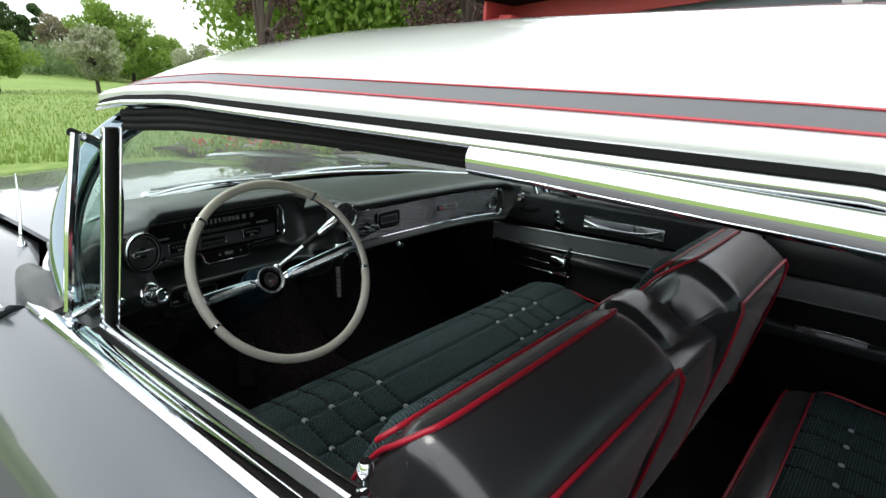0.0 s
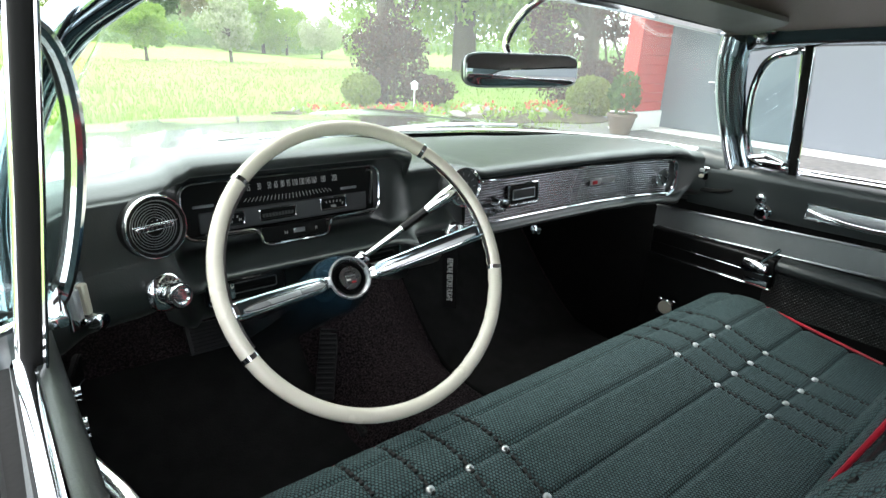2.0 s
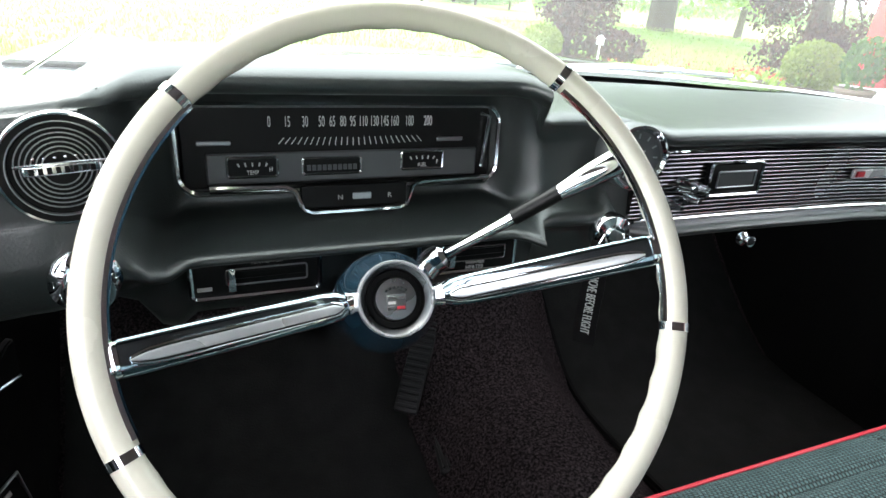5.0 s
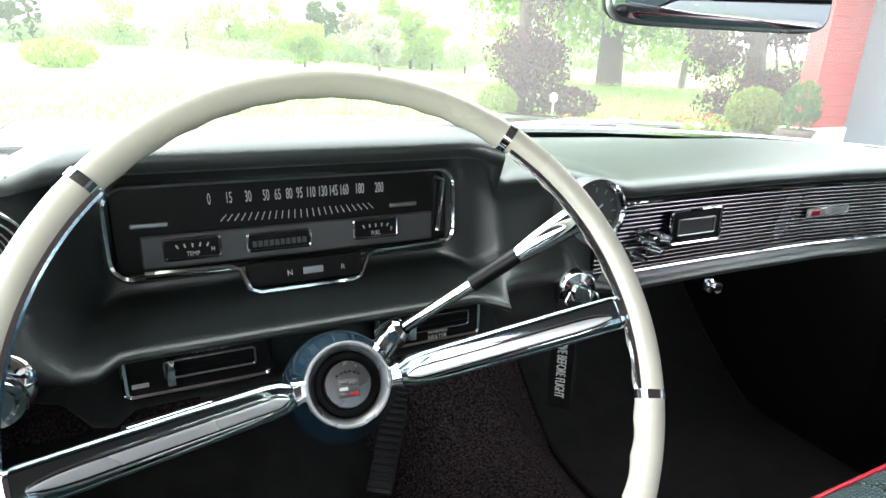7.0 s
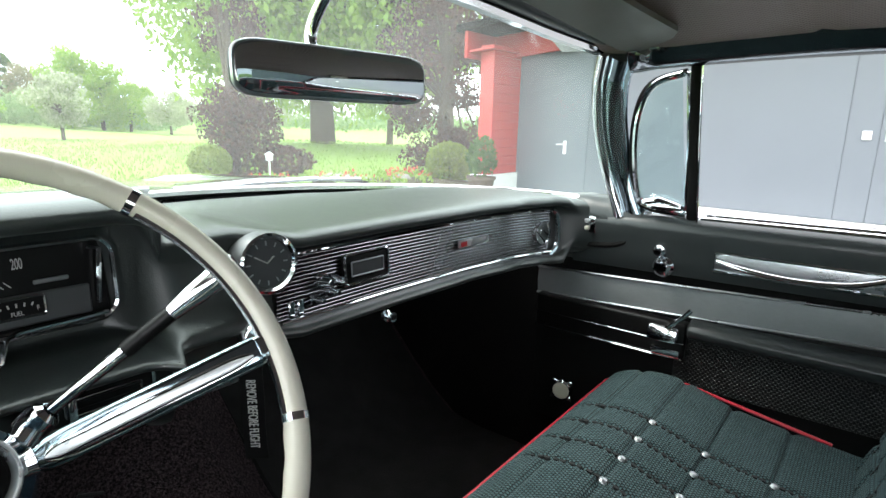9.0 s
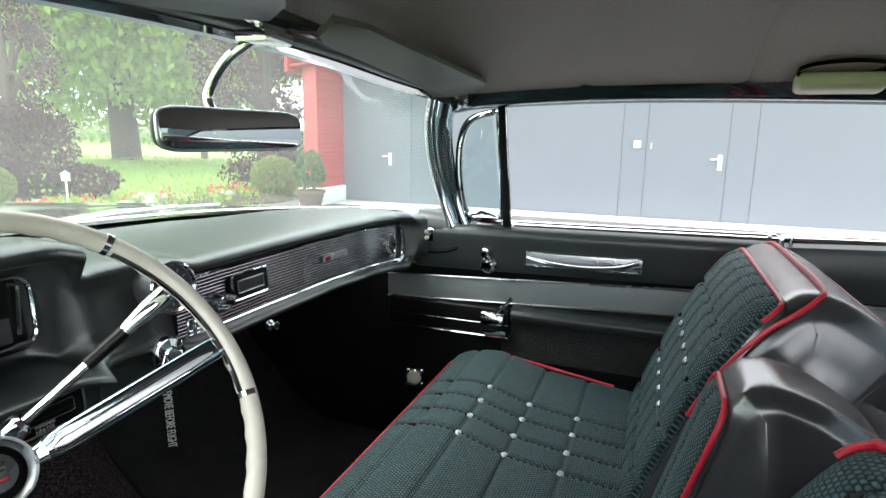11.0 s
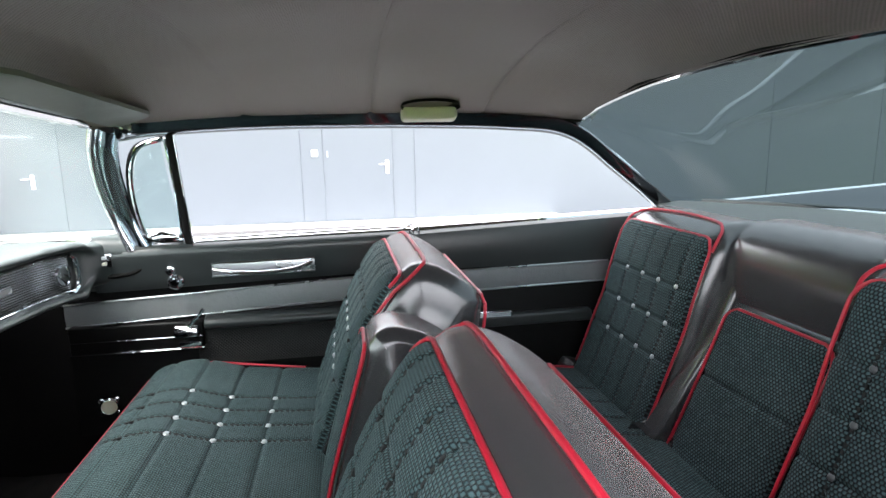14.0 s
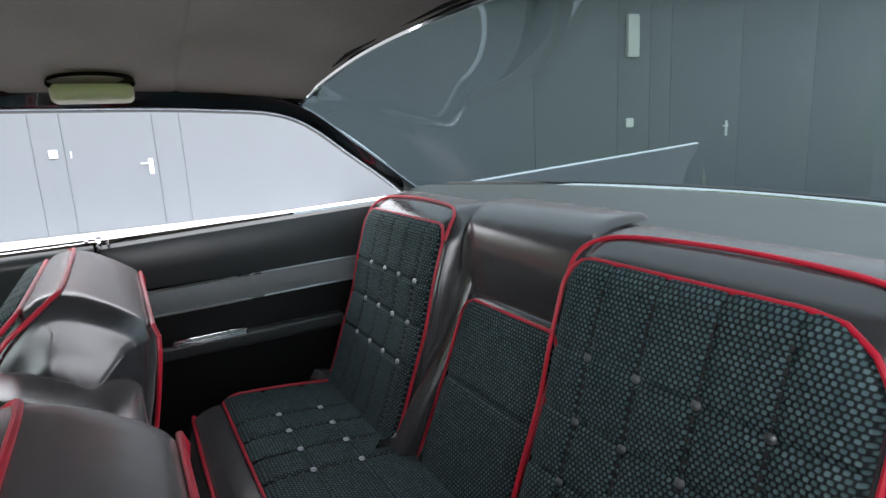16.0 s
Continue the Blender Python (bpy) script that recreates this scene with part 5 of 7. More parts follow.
# ribbon on the key
tag = thing("key_ribbon", "black key ribbon with white woven lettering, hanging from the ignition key", "key tag", (-0.046, 0.13, 0.70))
rib_pts = [(-0.076, 0.128, 0.866), (-0.081, 0.127, 0.845), (-0.080, 0.127, 0.806), (-0.079, 0.128, 0.764), (-0.077, 0.127, 0.720)]
cl = curve_through(rib_pts, 16)
part("ribbon", sheet([[p + Vector((-0.010, 0.010, 0)), p, p + Vector((0.010, -0.010, 0))] for p in cl], 0.0015), RUBBER, tag)
tag_face = pose(-0.084, 0.1230, 0.785, 0, -1.6, 0) @ Matrix(((0, 0.707, -0.707, 0), (0, -0.707, -0.707, 0), (-1, 0, 0, 0), (0, 0, 0, 1)))
lettering("REMOVE BEFORE FLIGHT", 0.0165, tag_face, WHITE_INK, tag, "lettering", 0.51)
part("key_loop", tube([(-0.072, 0.135, 0.872), (-0.082, 0.13, 0.864), (-0.076, 0.127, 0.854), (-0.07, 0.13, 0.864)], 0.0015, 6, closed=True), STEEL, tag)

# ---- steering wheel ----
wheel = thing("steering_wheel", "large ivory steering wheel with chrome two-spoke horn bars", "steering wheel", (-0.39, 0.0, 0.9))
WC, WU, WN, WX = Vector((-0.3945, -0.0774, 0.951)), Vector((0.0664, 0.5379, 0.8403)), Vector((-0.103, -0.834, 0.542)), Vector((0.9925, -0.1225, 0))
WR = 0.1961


def on_rim(deg, r=WR, out=0.0):
    a = radians(deg)
    return WC + (WX * math.cos(a) + WU * math.sin(a)) * r + WN * out


bm = bmesh.new()
rings = []
for k in range(288):
    a = k * 1.25
    c = on_rim(a)
    rad_dir = (c - WC).normalized()
    grip = 0.0013 * math.cos(radians(a) * 46)
    ring = []
    for j in range(14):
        b = 2 * math.pi * j / 14
        back = max(0, -math.sin(b)) ** 2
        ring.append(bm.verts.new(c + rad_dir * math.cos(b) * (0.0098 + grip * back * 1.5) + WN * math.sin(b) * (0.0106 + grip * back * 1.5)))
    rings.append(ring)
for a, b in zip(rings, rings[1:] + rings[:1]):
    for j in range(14):
        bm.faces.new((a[j], a[(j + 1) % 14], b[(j + 1) % 14], b[j]))
bmesh.ops.recalc_face_normals(bm, faces=bm.faces)
rim = part("rim", bm, IVORY, wheel, "ivory plastic rim with finger grips")
for deg in (138.5, 52, -11, 206):
    part("clip", tube([on_rim(deg - 0.9), on_rim(deg), on_rim(deg + 0.9)], 0.0110, 14), CHROME, rim, "chrome rim clip")
part("inner_ring", tube([on_rim(a, WR - 0.0095, 0.002) for a in range(-10, 52, 3)], 0.0028, 6), CHROME, rim)
part("inner_ring", tube([on_rim(a, WR - 0.0095, 0.002) for a in range(138, 206, 3)], 0.0028, 6), CHROME, rim)
HUB = Vector((-0.384, 0.0, 0.90))
hm = axis(HUB, WN)
hub = part("hub", turned([(0.047, -0.085), (0.047, -0.06), (0.045, -0.038), (0.040, -0.018), (0.034, -0.006), (0.0315, 0.004)], hm, 48), REFLECT_NAVY, wheel, "chrome hub")
part("hub_ring", turned([(0.0320, 0.0), (0.0320, 0.006), (0.0310, 0.0092), (0.0296, 0.0092), (0.0286, 0.0065)], hm, 48), INLAY, hub, "bright hub ring")
part("hub_cone", turned([(0.0288, 0.0070), (0.0262, 0.0035), (0.0248, 0.0015)], hm, 48), STEEL, hub)
part("hub_well", turned([(0.0255, 0.002), (0.0235, -0.005), (0.0190, -0.005), (0.0170, 0.001), (0, 0.0012)], hm, 40), DIAL, hub)
crest = part("hub_crest", turned([(0.0175, 0.001), (0.0168, 0.0050), (0, 0.0062)], hm, 40), STEEL, hub, "worn metal crest disc")
rot_h = math.degrees(math.atan2((hm.to_3x3().inverted() @ WX).y, (hm.to_3x3().inverted() @ WX).x))
hx = hm @ pose(0, 0, 0, 0, 0, rot_h)
part("crest_shield", box(-0.0078, 0.0078, -0.0095, 0.0035, 0.006, 0.0068, 0.0004, 1, hx), DARK_PLATE, crest)
for k in range(6):
    part("crest_bar", box(-0.007 + (k % 2) * 0.0073, -0.0006 + (k % 2) * 0.0073, -0.0085 + (k // 2) * 0.004, -0.0062 + (k // 2) * 0.004, 0.0066, 0.0073, 0.0002, 1, hx), (STEEL, RED_INK, WHITE_INK, DARK_PLATE, STEEL, STEEL)[k], crest)
for k in range(6):
    part("crest_point", turned([(0.0012, 0.006), (0.0009, 0.0072), (0, 0.0078)], hx @ pose(-0.008 + k * 0.0032, 0.0090 - 0.0004 * (k - 2.5) ** 2, 0), 8), DIAL, crest)
for deg, s in ((6.5, 1), (189.5, -1)):
    end = on_rim(deg, WR - 0.010, -0.004)
    start = HUB + WX * (0.030 * s) + WN * -0.002
    way = end - start
    up_dir = WN.cross(way).normalized() * s
    keys = [start, start + way * 0.10 + WN * 0.000, start + way * 0.24 + WN * 0.003, start + way * 0.6 + WN * 0.006, start + way * 0.93 + WN * 0.003, end]
    wid = [(0, 0.0075), (0.09, 0.007), (0.2, 0.0120), (0.32, 0.0130), (0.85, 0.0122), (0.93, 0.0112), (1, 0.0112)]
    thk = [(0, 0.006), (0.09, 0.006), (0.22, 0.008), (0.85, 0.008), (1, 0.008)]
    cl = curve_through(keys, 41)
    spoke = part("spoke", bar(cl, [ease(i / 40, wid) for i in range(41)], [ease(i / 40, thk) for i in range(41)], up_dir, WN), CHROME_REFLECT, wheel, "broad chrome horn bar")
    part("spoke_collar", bar(cl[34:41], [0.0116] * 7, [0.0096] * 7, up_dir, WN), CHROME, spoke)
    part("spoke_neck", bar(cl[0:6], [0.0075, 0.0085, 0.0085, 0.0088, 0.0095, 0.0105], [0.0072] * 6, up_dir, WN), CHROME, spoke)
    ins = cl[7:33]
    n_in = len(ins)
    stad = [ease(i / (n_in - 1), [(0, 0.0), (0.03, 0.0014), (0.09, 0.0029), (0.16, 0.0037), (0.86, 0.0035), (0.93, 0.0027), (0.975, 0.0013), (1, 0.0)]) for i in range(n_in)]
    for nm, grow, out, mat_, lab in (("inlay_rim", 0.0026, 0.0076, CHROME, ""), ("inlay_groove", 0.0012, 0.0083, DIAL, ""), ("spoke_inlay", 0.0, 0.0088, INLAY, "long satin oval inlay")):
        part(nm, bar([p + WN * out - up_dir * 0.0022 for p in ins], [max(w + grow, 0.0006) for w in stad], [0.0012] * n_in, up_dir, WN), mat_, spoke, lab)
column = thing("steering_column", "polished steering column coloured with its dark blue reflection, chrome gear lever", "steering column", (-0.384, 0.2, 0.76))
axis_dir = -WN
part("column_tube", tube([HUB + axis_dir * 0.03, HUB + axis_dir * 0.09, HUB + axis_dir * 0.30, HUB + axis_dir * 0.75], [0.036, 0.046, 0.046, 0.042], 24), REFLECT_NAVY, column, "dark column jacket")
lever_a, lever_b, lever_c = Vector((-0.318, 0.080, 0.890)), Vector((-0.206, 0.018, 0.989)), Vector((-0.176, 0.002, 1.014))
gear = part("gear_lever", tube([lever_a + (lever_a - lever_b) * 0.1, lever_a.lerp(lever_b, 0.5), lever_b], [0.0055, 0.006, 0.007], 12), CHROME, column, "chrome gear lever")
part("lever_sleeve", tube([lever_a.lerp(lever_b, 0.55), lever_a.lerp(lever_b, 0.85)], 0.0075, 12), DIAL, gear)
part("lever_knob", tube([lever_a.lerp(lever_b, 0.86), lever_b, lever_c, lever_c + (lever_c - lever_b) * 0.1], [0.008, 0.0105, 0.0125, 0.010], 14), CHROME, gear)
part("lever_collar", turned([(0.012, -0.012), (0.014, -0.004), (0.013, 0.010), (0.008, 0.014)], axis(lever_a, lever_b - lever_a), 20), CHROME, gear)
part("lever_boss", tube([HUB + axis_dir * 0.085 + Vector((0.03, 0, 0.01)), lever_a], 0.012, 12), CHROME, gear)
part("signal_stalk", tube([HUB + axis_dir * 0.09, Vector((-0.48, 0.06, 0.868)), Vector((-0.535, 0.03, 0.878))], [0.006, 0.0055, 0.007], 10), CHROME, column, "chrome turn signal stalk")

# ---- seats ----
BUTTON = mesh_of(turned([(0.0, 0.0045), (0.004, 0.004), (0.0065, 0.0022), (0.0075, 0.0)], None, 14), "button", STEEL)
BUTTON_DARK = mesh_of(turned([(0.0, 0.004), (0.004, 0.0035), (0.006, 0.002), (0.007, 0.0)], None, 14), "button", DARK_PLATE)


def button(at, way, parent, mesh):
    ob = new("button", mesh)
    ob.matrix_world = axis(at, way)
    ob.parent = parent
    if parent and not parent.parent:
        ob.matrix_parent_inverse = Matrix.Translation(parent.location).inverted()


def buttons(line, xs, ss, parent, side, h=0.011, mesh=BUTTON):
    for s in ss:
        _, p, nrm = at_arc(line, s)
        for x in xs:
            button(Vector((x, p.y, p.z)) + nrm * side * h, nrm * side, parent, mesh)


def stitching(line, cols, s0, s1, h, parent):
    """Rows of short thread stitches down a panel's sewn columns, dark and wide as the shaded puckers."""
    bms = []
    for x in cols:
        s = s0
        while s < s1:
            _, p, nrm = at_arc(line, s)
            run = Vector((1, 0, 0)).cross(nrm)
            m = Matrix.Translation(Vector((x, p.y, p.z)) + nrm * h) @ Matrix((Vector((1, 0, 0)), run, nrm)).transposed().to_4x4()
            bms.append(box(-0.0026, 0.0026, -0.0042, 0.0042, -0.004, 0.0012, 0, 1, m))
            s += 0.0125
    tagged(part("stitching", join(*bms), THREAD, parent), "rows of short dark thread stitches, drawn wide for the shaded puckers", kind="stuff")


def piping(points, parent, r=0.0037, closed=False):
    part("piping", tube(points, r, 8, closed=closed), PIPING, parent, "red piping")


def seat_edge(x0, x1, line, side, r=0.03, h=0.004, r1=None):
    """A line round a panel's two sides and its top, with rounded top corners of radius r and r1."""
    total = line[-1][0]
    r1 = r if r1 is None else r1
    _, pt, nt = line[-1]

    def at(x, s):
        _, p, nrm = at_arc(line, s)
        return Vector((x, p.y, p.z)) + nrm * side * h

    out = [Vector((x0, p.y, p.z)) + nrm * side * h for s, p, nrm in line if s <= total - r]
    out += [at(x0 + r * (1 - math.cos(k / 8 * math.pi / 2)), total - r + r * math.sin(k / 8 * math.pi / 2)) for k in range(1, 9)]
    out += [Vector((x0 + r + (x1 - x0 - r - r1) * k / 8, pt.y, pt.z)) + nt * side * h for k in range(1, 8)]
    out += [at(x1 - r1 * (1 - math.cos(k / 8 * math.pi / 2)), total - r1 + r1 * math.sin(k / 8 * math.pi / 2)) for k in range(8, -1, -1)]
    out += [Vector((x1, p.y, p.z)) + nrm * side * h for s, p, nrm in reversed(line) if s <= total - r1]
    return out


front = thing("bench_seat", "front bench in dark green cloth and red-piped black vinyl", "car seat", (0, -0.4, 0.33))
# cushion
CUSH = [(-0.035, 0.40), (-0.022, 0.48), (-0.028, 0.56), (-0.05, 0.605), (-0.09, 0.635), (-0.15, 0.648), (-0.20, 0.645), (-0.29, 0.620), (-0.39, 0.606), (-0.52, 0.594), (-0.56, 0.56), (-0.57, 0.45), (-0.55, 0.40), (-0.3, 0.39)]
cushion = part("cushion", block(-0.70, 0.72, CUSH, 0.05, 24), VINYL_SEAT, front, "black vinyl seat cushion with cloth top")
keys = [(-0.05, 0.612), (-0.09, 0.637), (-0.15, 0.649), (-0.20, 0.645), (-0.29, 0.619), (-0.39, 0.606), (-0.52, 0.594)]
fcols = (-0.45, -0.378, -0.306, -0.234, 0.26, 0.331, 0.402, 0.473)
total = arc_line(keys, 3)[1]
frows = (0.075, 0.158, 0.252, 0.353)
bm, line = quilt(-0.67, 0.69, keys, fcols, frows, 0.011, 0.004)
part("cloth_top", bm, CLOTH_FRONT, cushion, "dark green basket-weave cloth top with stitched channels")
buttons(line, fcols, frows[1:4], cushion, 1, 0.0105)
stitching(line, fcols, 0.05, total - 0.02, 0.0125, cushion)
edge = [Vector((x, keys[0][0] + 0.010, keys[0][1] - 0.002)) for x in [-0.66 + i * 1.34 / 30 for i in range(31)]]
edge = [Vector((-0.695, -0.45, 0.600)), Vector((-0.695, -0.2, 0.640)), Vector((-0.69, -0.09, 0.628))] + edge + [Vector((0.70, -0.09, 0.630)), Vector((0.702, -0.2, 0.640)), Vector((0.702, -0.45, 0.603))]
piping(edge, cushion)
piping([Vector((-0.70, -0.06, 0.57))] + [Vector((x, -0.024, 0.568)) for x in [-0.66 + i * 1.34 / 20 for i in range(21)]] + [Vector((0.72, -0.06, 0.57))], cushion)
part("seat_base", box(-0.64, 0.66, -0.52, -0.08, 0.30, 0.41, 0.02), RUBBER, front)


def seat_back(x0, x1, label, dy=0.0):
    prof = [(-0.47, 0.50), (-0.505, 0.60), (-0.55, 0.72), (-0.60, 0.84), (-0.650, 0.93), (-0.682, 0.967), (-0.706, 0.984), (-0.735, 0.988), (-0.768, 0.978), (-0.806, 0.956), (-0.838, 0.930), (-0.853, 0.902), (-0.850, 0.86), (-0.825, 0.75), (-0.76, 0.48), (-0.6, 0.44)]
    prof = [(y + dy, z) for y, z in prof]
    back = part("backrest", block(x0, x1, prof, 0.045, 16, 0.035), VINYL_SEAT, front, label)
    keys = [(-0.474, 0.51), (-0.505, 0.60), (-0.55, 0.72), (-0.60, 0.84), (-0.652, 0.93), (-0.688, 0.969)]
    keys = [(y + dy, z) for y, z in keys]
    w = x1 - x0
    c0 = (x0 + x1) / 2
    cols = [c0 + (k - 2.5) * 0.072 for k in range(6)]
    bm, line = quilt(x0 + 0.025, x1 - 0.025, keys, cols, (0.152, 0.242, 0.332, 0.412), 0.016, 0.004, 1)
    part("cloth_front", bm, CLOTH_FRONT, back, "dark green basket-weave cloth front")
    buttons(line, cols[1:5], (0.242, 0.332), back, 1, 0.0160, BUTTON)
    stitching(line, cols, 0.03, line[-1][0] - 0.03, 0.0168, back)
    piping([p for p in seat_edge(x0 + 0.012, x1 - 0.012, line, 1, 0.030, 0.004) if p.z > 0.945], back)
    crest = [(x0 + 0.014, -0.578 + dy, 0.79), (x0 + 0.012, -0.618 + dy, 0.87), (x0 + 0.008, -0.664 + dy, 0.933), (x0 + 0.008, -0.696 + dy, 0.961), (x0 + 0.022, -0.722 + dy, 0.981), (x0 + 0.06, -0.737 + dy, 0.991), ((x0 + x1) / 2, -0.739 + dy, 0.992)]
    crest = crest + [(x0 + x1 - x, y, z) for x, y, z in reversed(crest[:-1])]
    piping(curve_through(crest, 70), back)
    rear = [(-0.77, 0.50), (-0.805, 0.65), (-0.838, 0.80), (-0.853, 0.895), (-0.848, 0.918)]
    line2, tot2 = arc_line([(y + dy, z) for y, z in rear], 24)
    piping(seat_edge(x0 + 0.006, x1 - 0.006, line2, -1, 0.05, 0.002), back)
    return back


seat_back(-0.69, -0.155, "driver's backrest, black vinyl with dark green cloth front")
seat_back(0.190, 0.69, "passenger backrest, black vinyl with dark green cloth front")
prof = [(-0.522, 0.55), (-0.535, 0.64), (-0.556, 0.72), (-0.588, 0.83), (-0.606, 0.89), (-0.624, 0.915), (-0.655, 0.922), (-0.70, 0.910), (-0.75, 0.880), (-0.785, 0.84), (-0.79, 0.75), (-0.77, 0.58), (-0.6, 0.52)]
mid = part("centre_armrest", block(0.0, 0.150, prof, 0.03, 8, 0.025), VINYL_SEAT, front, "folded-up centre armrest, black vinyl and cloth")
keys = [(-0.523, 0.57), (-0.535, 0.64), (-0.556, 0.72), (-0.588, 0.83), (-0.606, 0.892)]
bm, line = quilt(0.02, 0.135, keys, (0.078,), (), 0.012, 0.003, 1)
part("cloth_front", bm, CLOTH_FRONT, mid)
piping(seat_edge(0.010, 0.144, line, 1, 0.03, 0.003), mid)
part("armrest_hinge", box(-0.15, 0.0, -0.76, -0.60, 0.50, 0.80, 0.03, 3), VINYL_SEAT, front)
part("armrest_well", block(-0.148, 0.196, [(-0.66, 0.50), (-0.70, 0.70), (-0.72, 0.80), (-0.745, 0.845), (-0.785, 0.858), (-0.82, 0.84), (-0.82, 0.72), (-0.77, 0.50)], 0.02, 8), VINYL_SEAT, front, "smooth black vinyl back of the armrest well")

rear = thing("bench_seat", "rear bench in dark green cloth and red-piped black vinyl", "car seat", (0, -1.3, 0.3))
RC = [(-0.905, 0.36), (-0.90, 0.46), (-0.91, 0.515), (-0.945, 0.54), (-1.02, 0.548), (-1.15, 0.535), (-1.30, 0.515), (-1.40, 0.49), (-1.42, 0.38)]
rcush = part("cushion", block(-0.74, 0.74, RC, 0.05, 24), VINYL_SEAT, rear, "rear seat cushion")
keys = [(-0.985, 0.547), (-1.02, 0.550), (-1.15, 0.538), (-1.30, 0.517)]
bm, line = quilt(-0.70, 0.70, keys, [c for c in (0.26, 0.35, 0.44, 0.53, -0.26, -0.35, -0.44, -0.53)], (0.10, 0.20), 0.010, 0.005)
part("cloth_top", bm, CLOTH, rcush)
buttons(line, (0.26, 0.35, 0.44, 0.53, -0.26, -0.35, -0.44, -0.53), (0.10, 0.20), rcush, 1, 0.0125)
stitching(line, (0.26, 0.35, 0.44, 0.53, -0.26, -0.35, -0.44, -0.53), 0.01, 0.27, 0.0128, rcush)
line2, _ = arc_line(list(reversed(keys)), 40)
piping(seat_edge(-0.712, 0.712, line2, -1, 0.05, 0.006), rcush)
low = [(0.744, -0.955, 0.40), (0.742, -0.940, 0.47), (0.725, -0.922, 0.512), (0.69, -0.912, 0.519), (0.4, -0.908, 0.519), (0.0, -0.908, 0.519)]
piping(curve_through(low + [(-x, y, z) for x, y, z in reversed(low[:-1])], 60), rcush)


def rear_back(x0, x1, cols, label, corner=0.05):
    prof = [(-1.24, 0.46), (-1.29, 0.56), (-1.335, 0.68), (-1.368, 0.77), (-1.392, 0.862), (-1.425, 0.965), (-1.445, 0.995), (-1.475, 1.018), (-1.51, 1.026), (-1.58, 1.02), (-1.60, 0.9), (-1.56, 0.5)]
    back = part("backrest", block(x0, x1, prof, 0.045, 14), VINYL_SEAT, rear, label)
    keys = [(-1.25, 0.48), (-1.29, 0.56), (-1.335, 0.68), (-1.368, 0.77), (-1.392, 0.862), (-1.425, 0.965), (-1.44, 0.99)]
    line, tot = arc_line(keys, 60)
    rws = [min(line, key=lambda q: abs(q[1].z - z))[0] for z in (0.685, 0.772, 0.862)]
    bm, line = quilt(x0 + 0.02, x1 - 0.02, keys, cols, rws, 0.014, 0.004, corner=corner - 0.012, corner1=0.038)
    part("cloth_front", bm, CLOTH, back, "dark green basket-weave cloth front")
    buttons(line, cols, rws, back, 1, 0.0140, BUTTON if x0 > 0 else BUTTON_DARK)
    stitching(line, cols, 0.03, line[-1][0] - 0.03, 0.0148, back)
    piping(seat_edge(x0 + 0.008, x1 - 0.008, line, 1, corner, 0.004, 0.05), back)
    top = [(x0 + 0.008, -1.424, 0.962), (x0 + 0.010, -1.440, 0.992), (x0 + 0.028, -1.462, 1.013), (x0 + 0.08, -1.482, 1.024), ((x0 + x1) / 2, -1.492, 1.028)]
    piping(curve_through(top + [(x0 + x1 - x, y, z) for x, y, z in reversed(top[:-1])], 50), back)


rear_back(0.285, 0.735, (0.359, 0.44, 0.52, 0.605), "right half of the rear backrest")
rear_back(-0.555, -0.085, (-0.185, -0.273, -0.362, -0.45), "left half of the rear backrest", 0.10)
part("side_bolster", block(-0.75, -0.56, [(-1.26, 0.46), (-1.32, 0.62), (-1.37, 0.76), (-1.40, 0.86), (-1.44, 0.93), (-1.50, 0.95), (-1.58, 0.94), (-1.56, 0.5)], 0.03, 6), VINYL_SEAT, rear)
prof = [(-1.28, 0.48), (-1.335, 0.60), (-1.385, 0.72), (-1.425, 0.82), (-1.440, 0.852), (-1.47, 0.868), (-1.56, 0.86), (-1.56, 0.5)]
mid = part("centre_armrest", block(-0.075, 0.238, prof, 0.03, 10), VINYL_SEAT, rear, "folded-up rear armrest with cloth front")
keys = [(-1.285, 0.49), (-1.335, 0.60), (-1.385, 0.72), (-1.425, 0.82), (-1.438, 0.848)]
bm, line = quilt(-0.06, 0.224, keys, (), (0.225,), 0.010, 0.003, 1)
part("cloth_front", bm, CLOTH, mid)
piping(seat_edge(-0.068, 0.231, line, 1, 0.04, 0.003), mid)
part("gap_pad", block(0.232, 0.292, [(y + (-0.012 if z > 0.7 else 0.035 if z < 0.65 and y > -1.5 else 0.006), z + (0.04 if z > 0.7 else 0)) for y, z in prof], 0.012, 4), VINYL_SEAT, rear)
prof = [(-1.455, 0.84), (-1.452, 0.90), (-1.458, 0.95), (-1.472, 0.99), (-1.495, 1.018), (-1.53, 1.034), (-1.575, 1.038), (-1.62, 1.030), (-1.62, 0.84)]
part("centre_pad", block(-0.085, 0.285, prof, 0.014, 10), VINYL_SEAT, rear, "smooth black vinyl pad above the armrest")
shelf_rows = []
for i in range(14):
    t = i / 13
    shelf_rows.append([(0.78 * k / 12, -1.565 - (0.455 - 0.30 * (abs(k) / 12) ** 2.5) * t, 1.024 + 0.008 * math.sin(math.pi * t)) for k in range(-12, 13)])
shelf = thing("parcel_shelf", "black vinyl parcel shelf under the rear window", "parcel shelf", (0, -1.7, 1.0))
part("board", sheet(shelf_rows, -0.02), VINYL_DASH, shelf)
part("edge_roll", tube([shelf_rows[-1][k] for k in range(25)], 0.012, 8), VINYL, shelf)

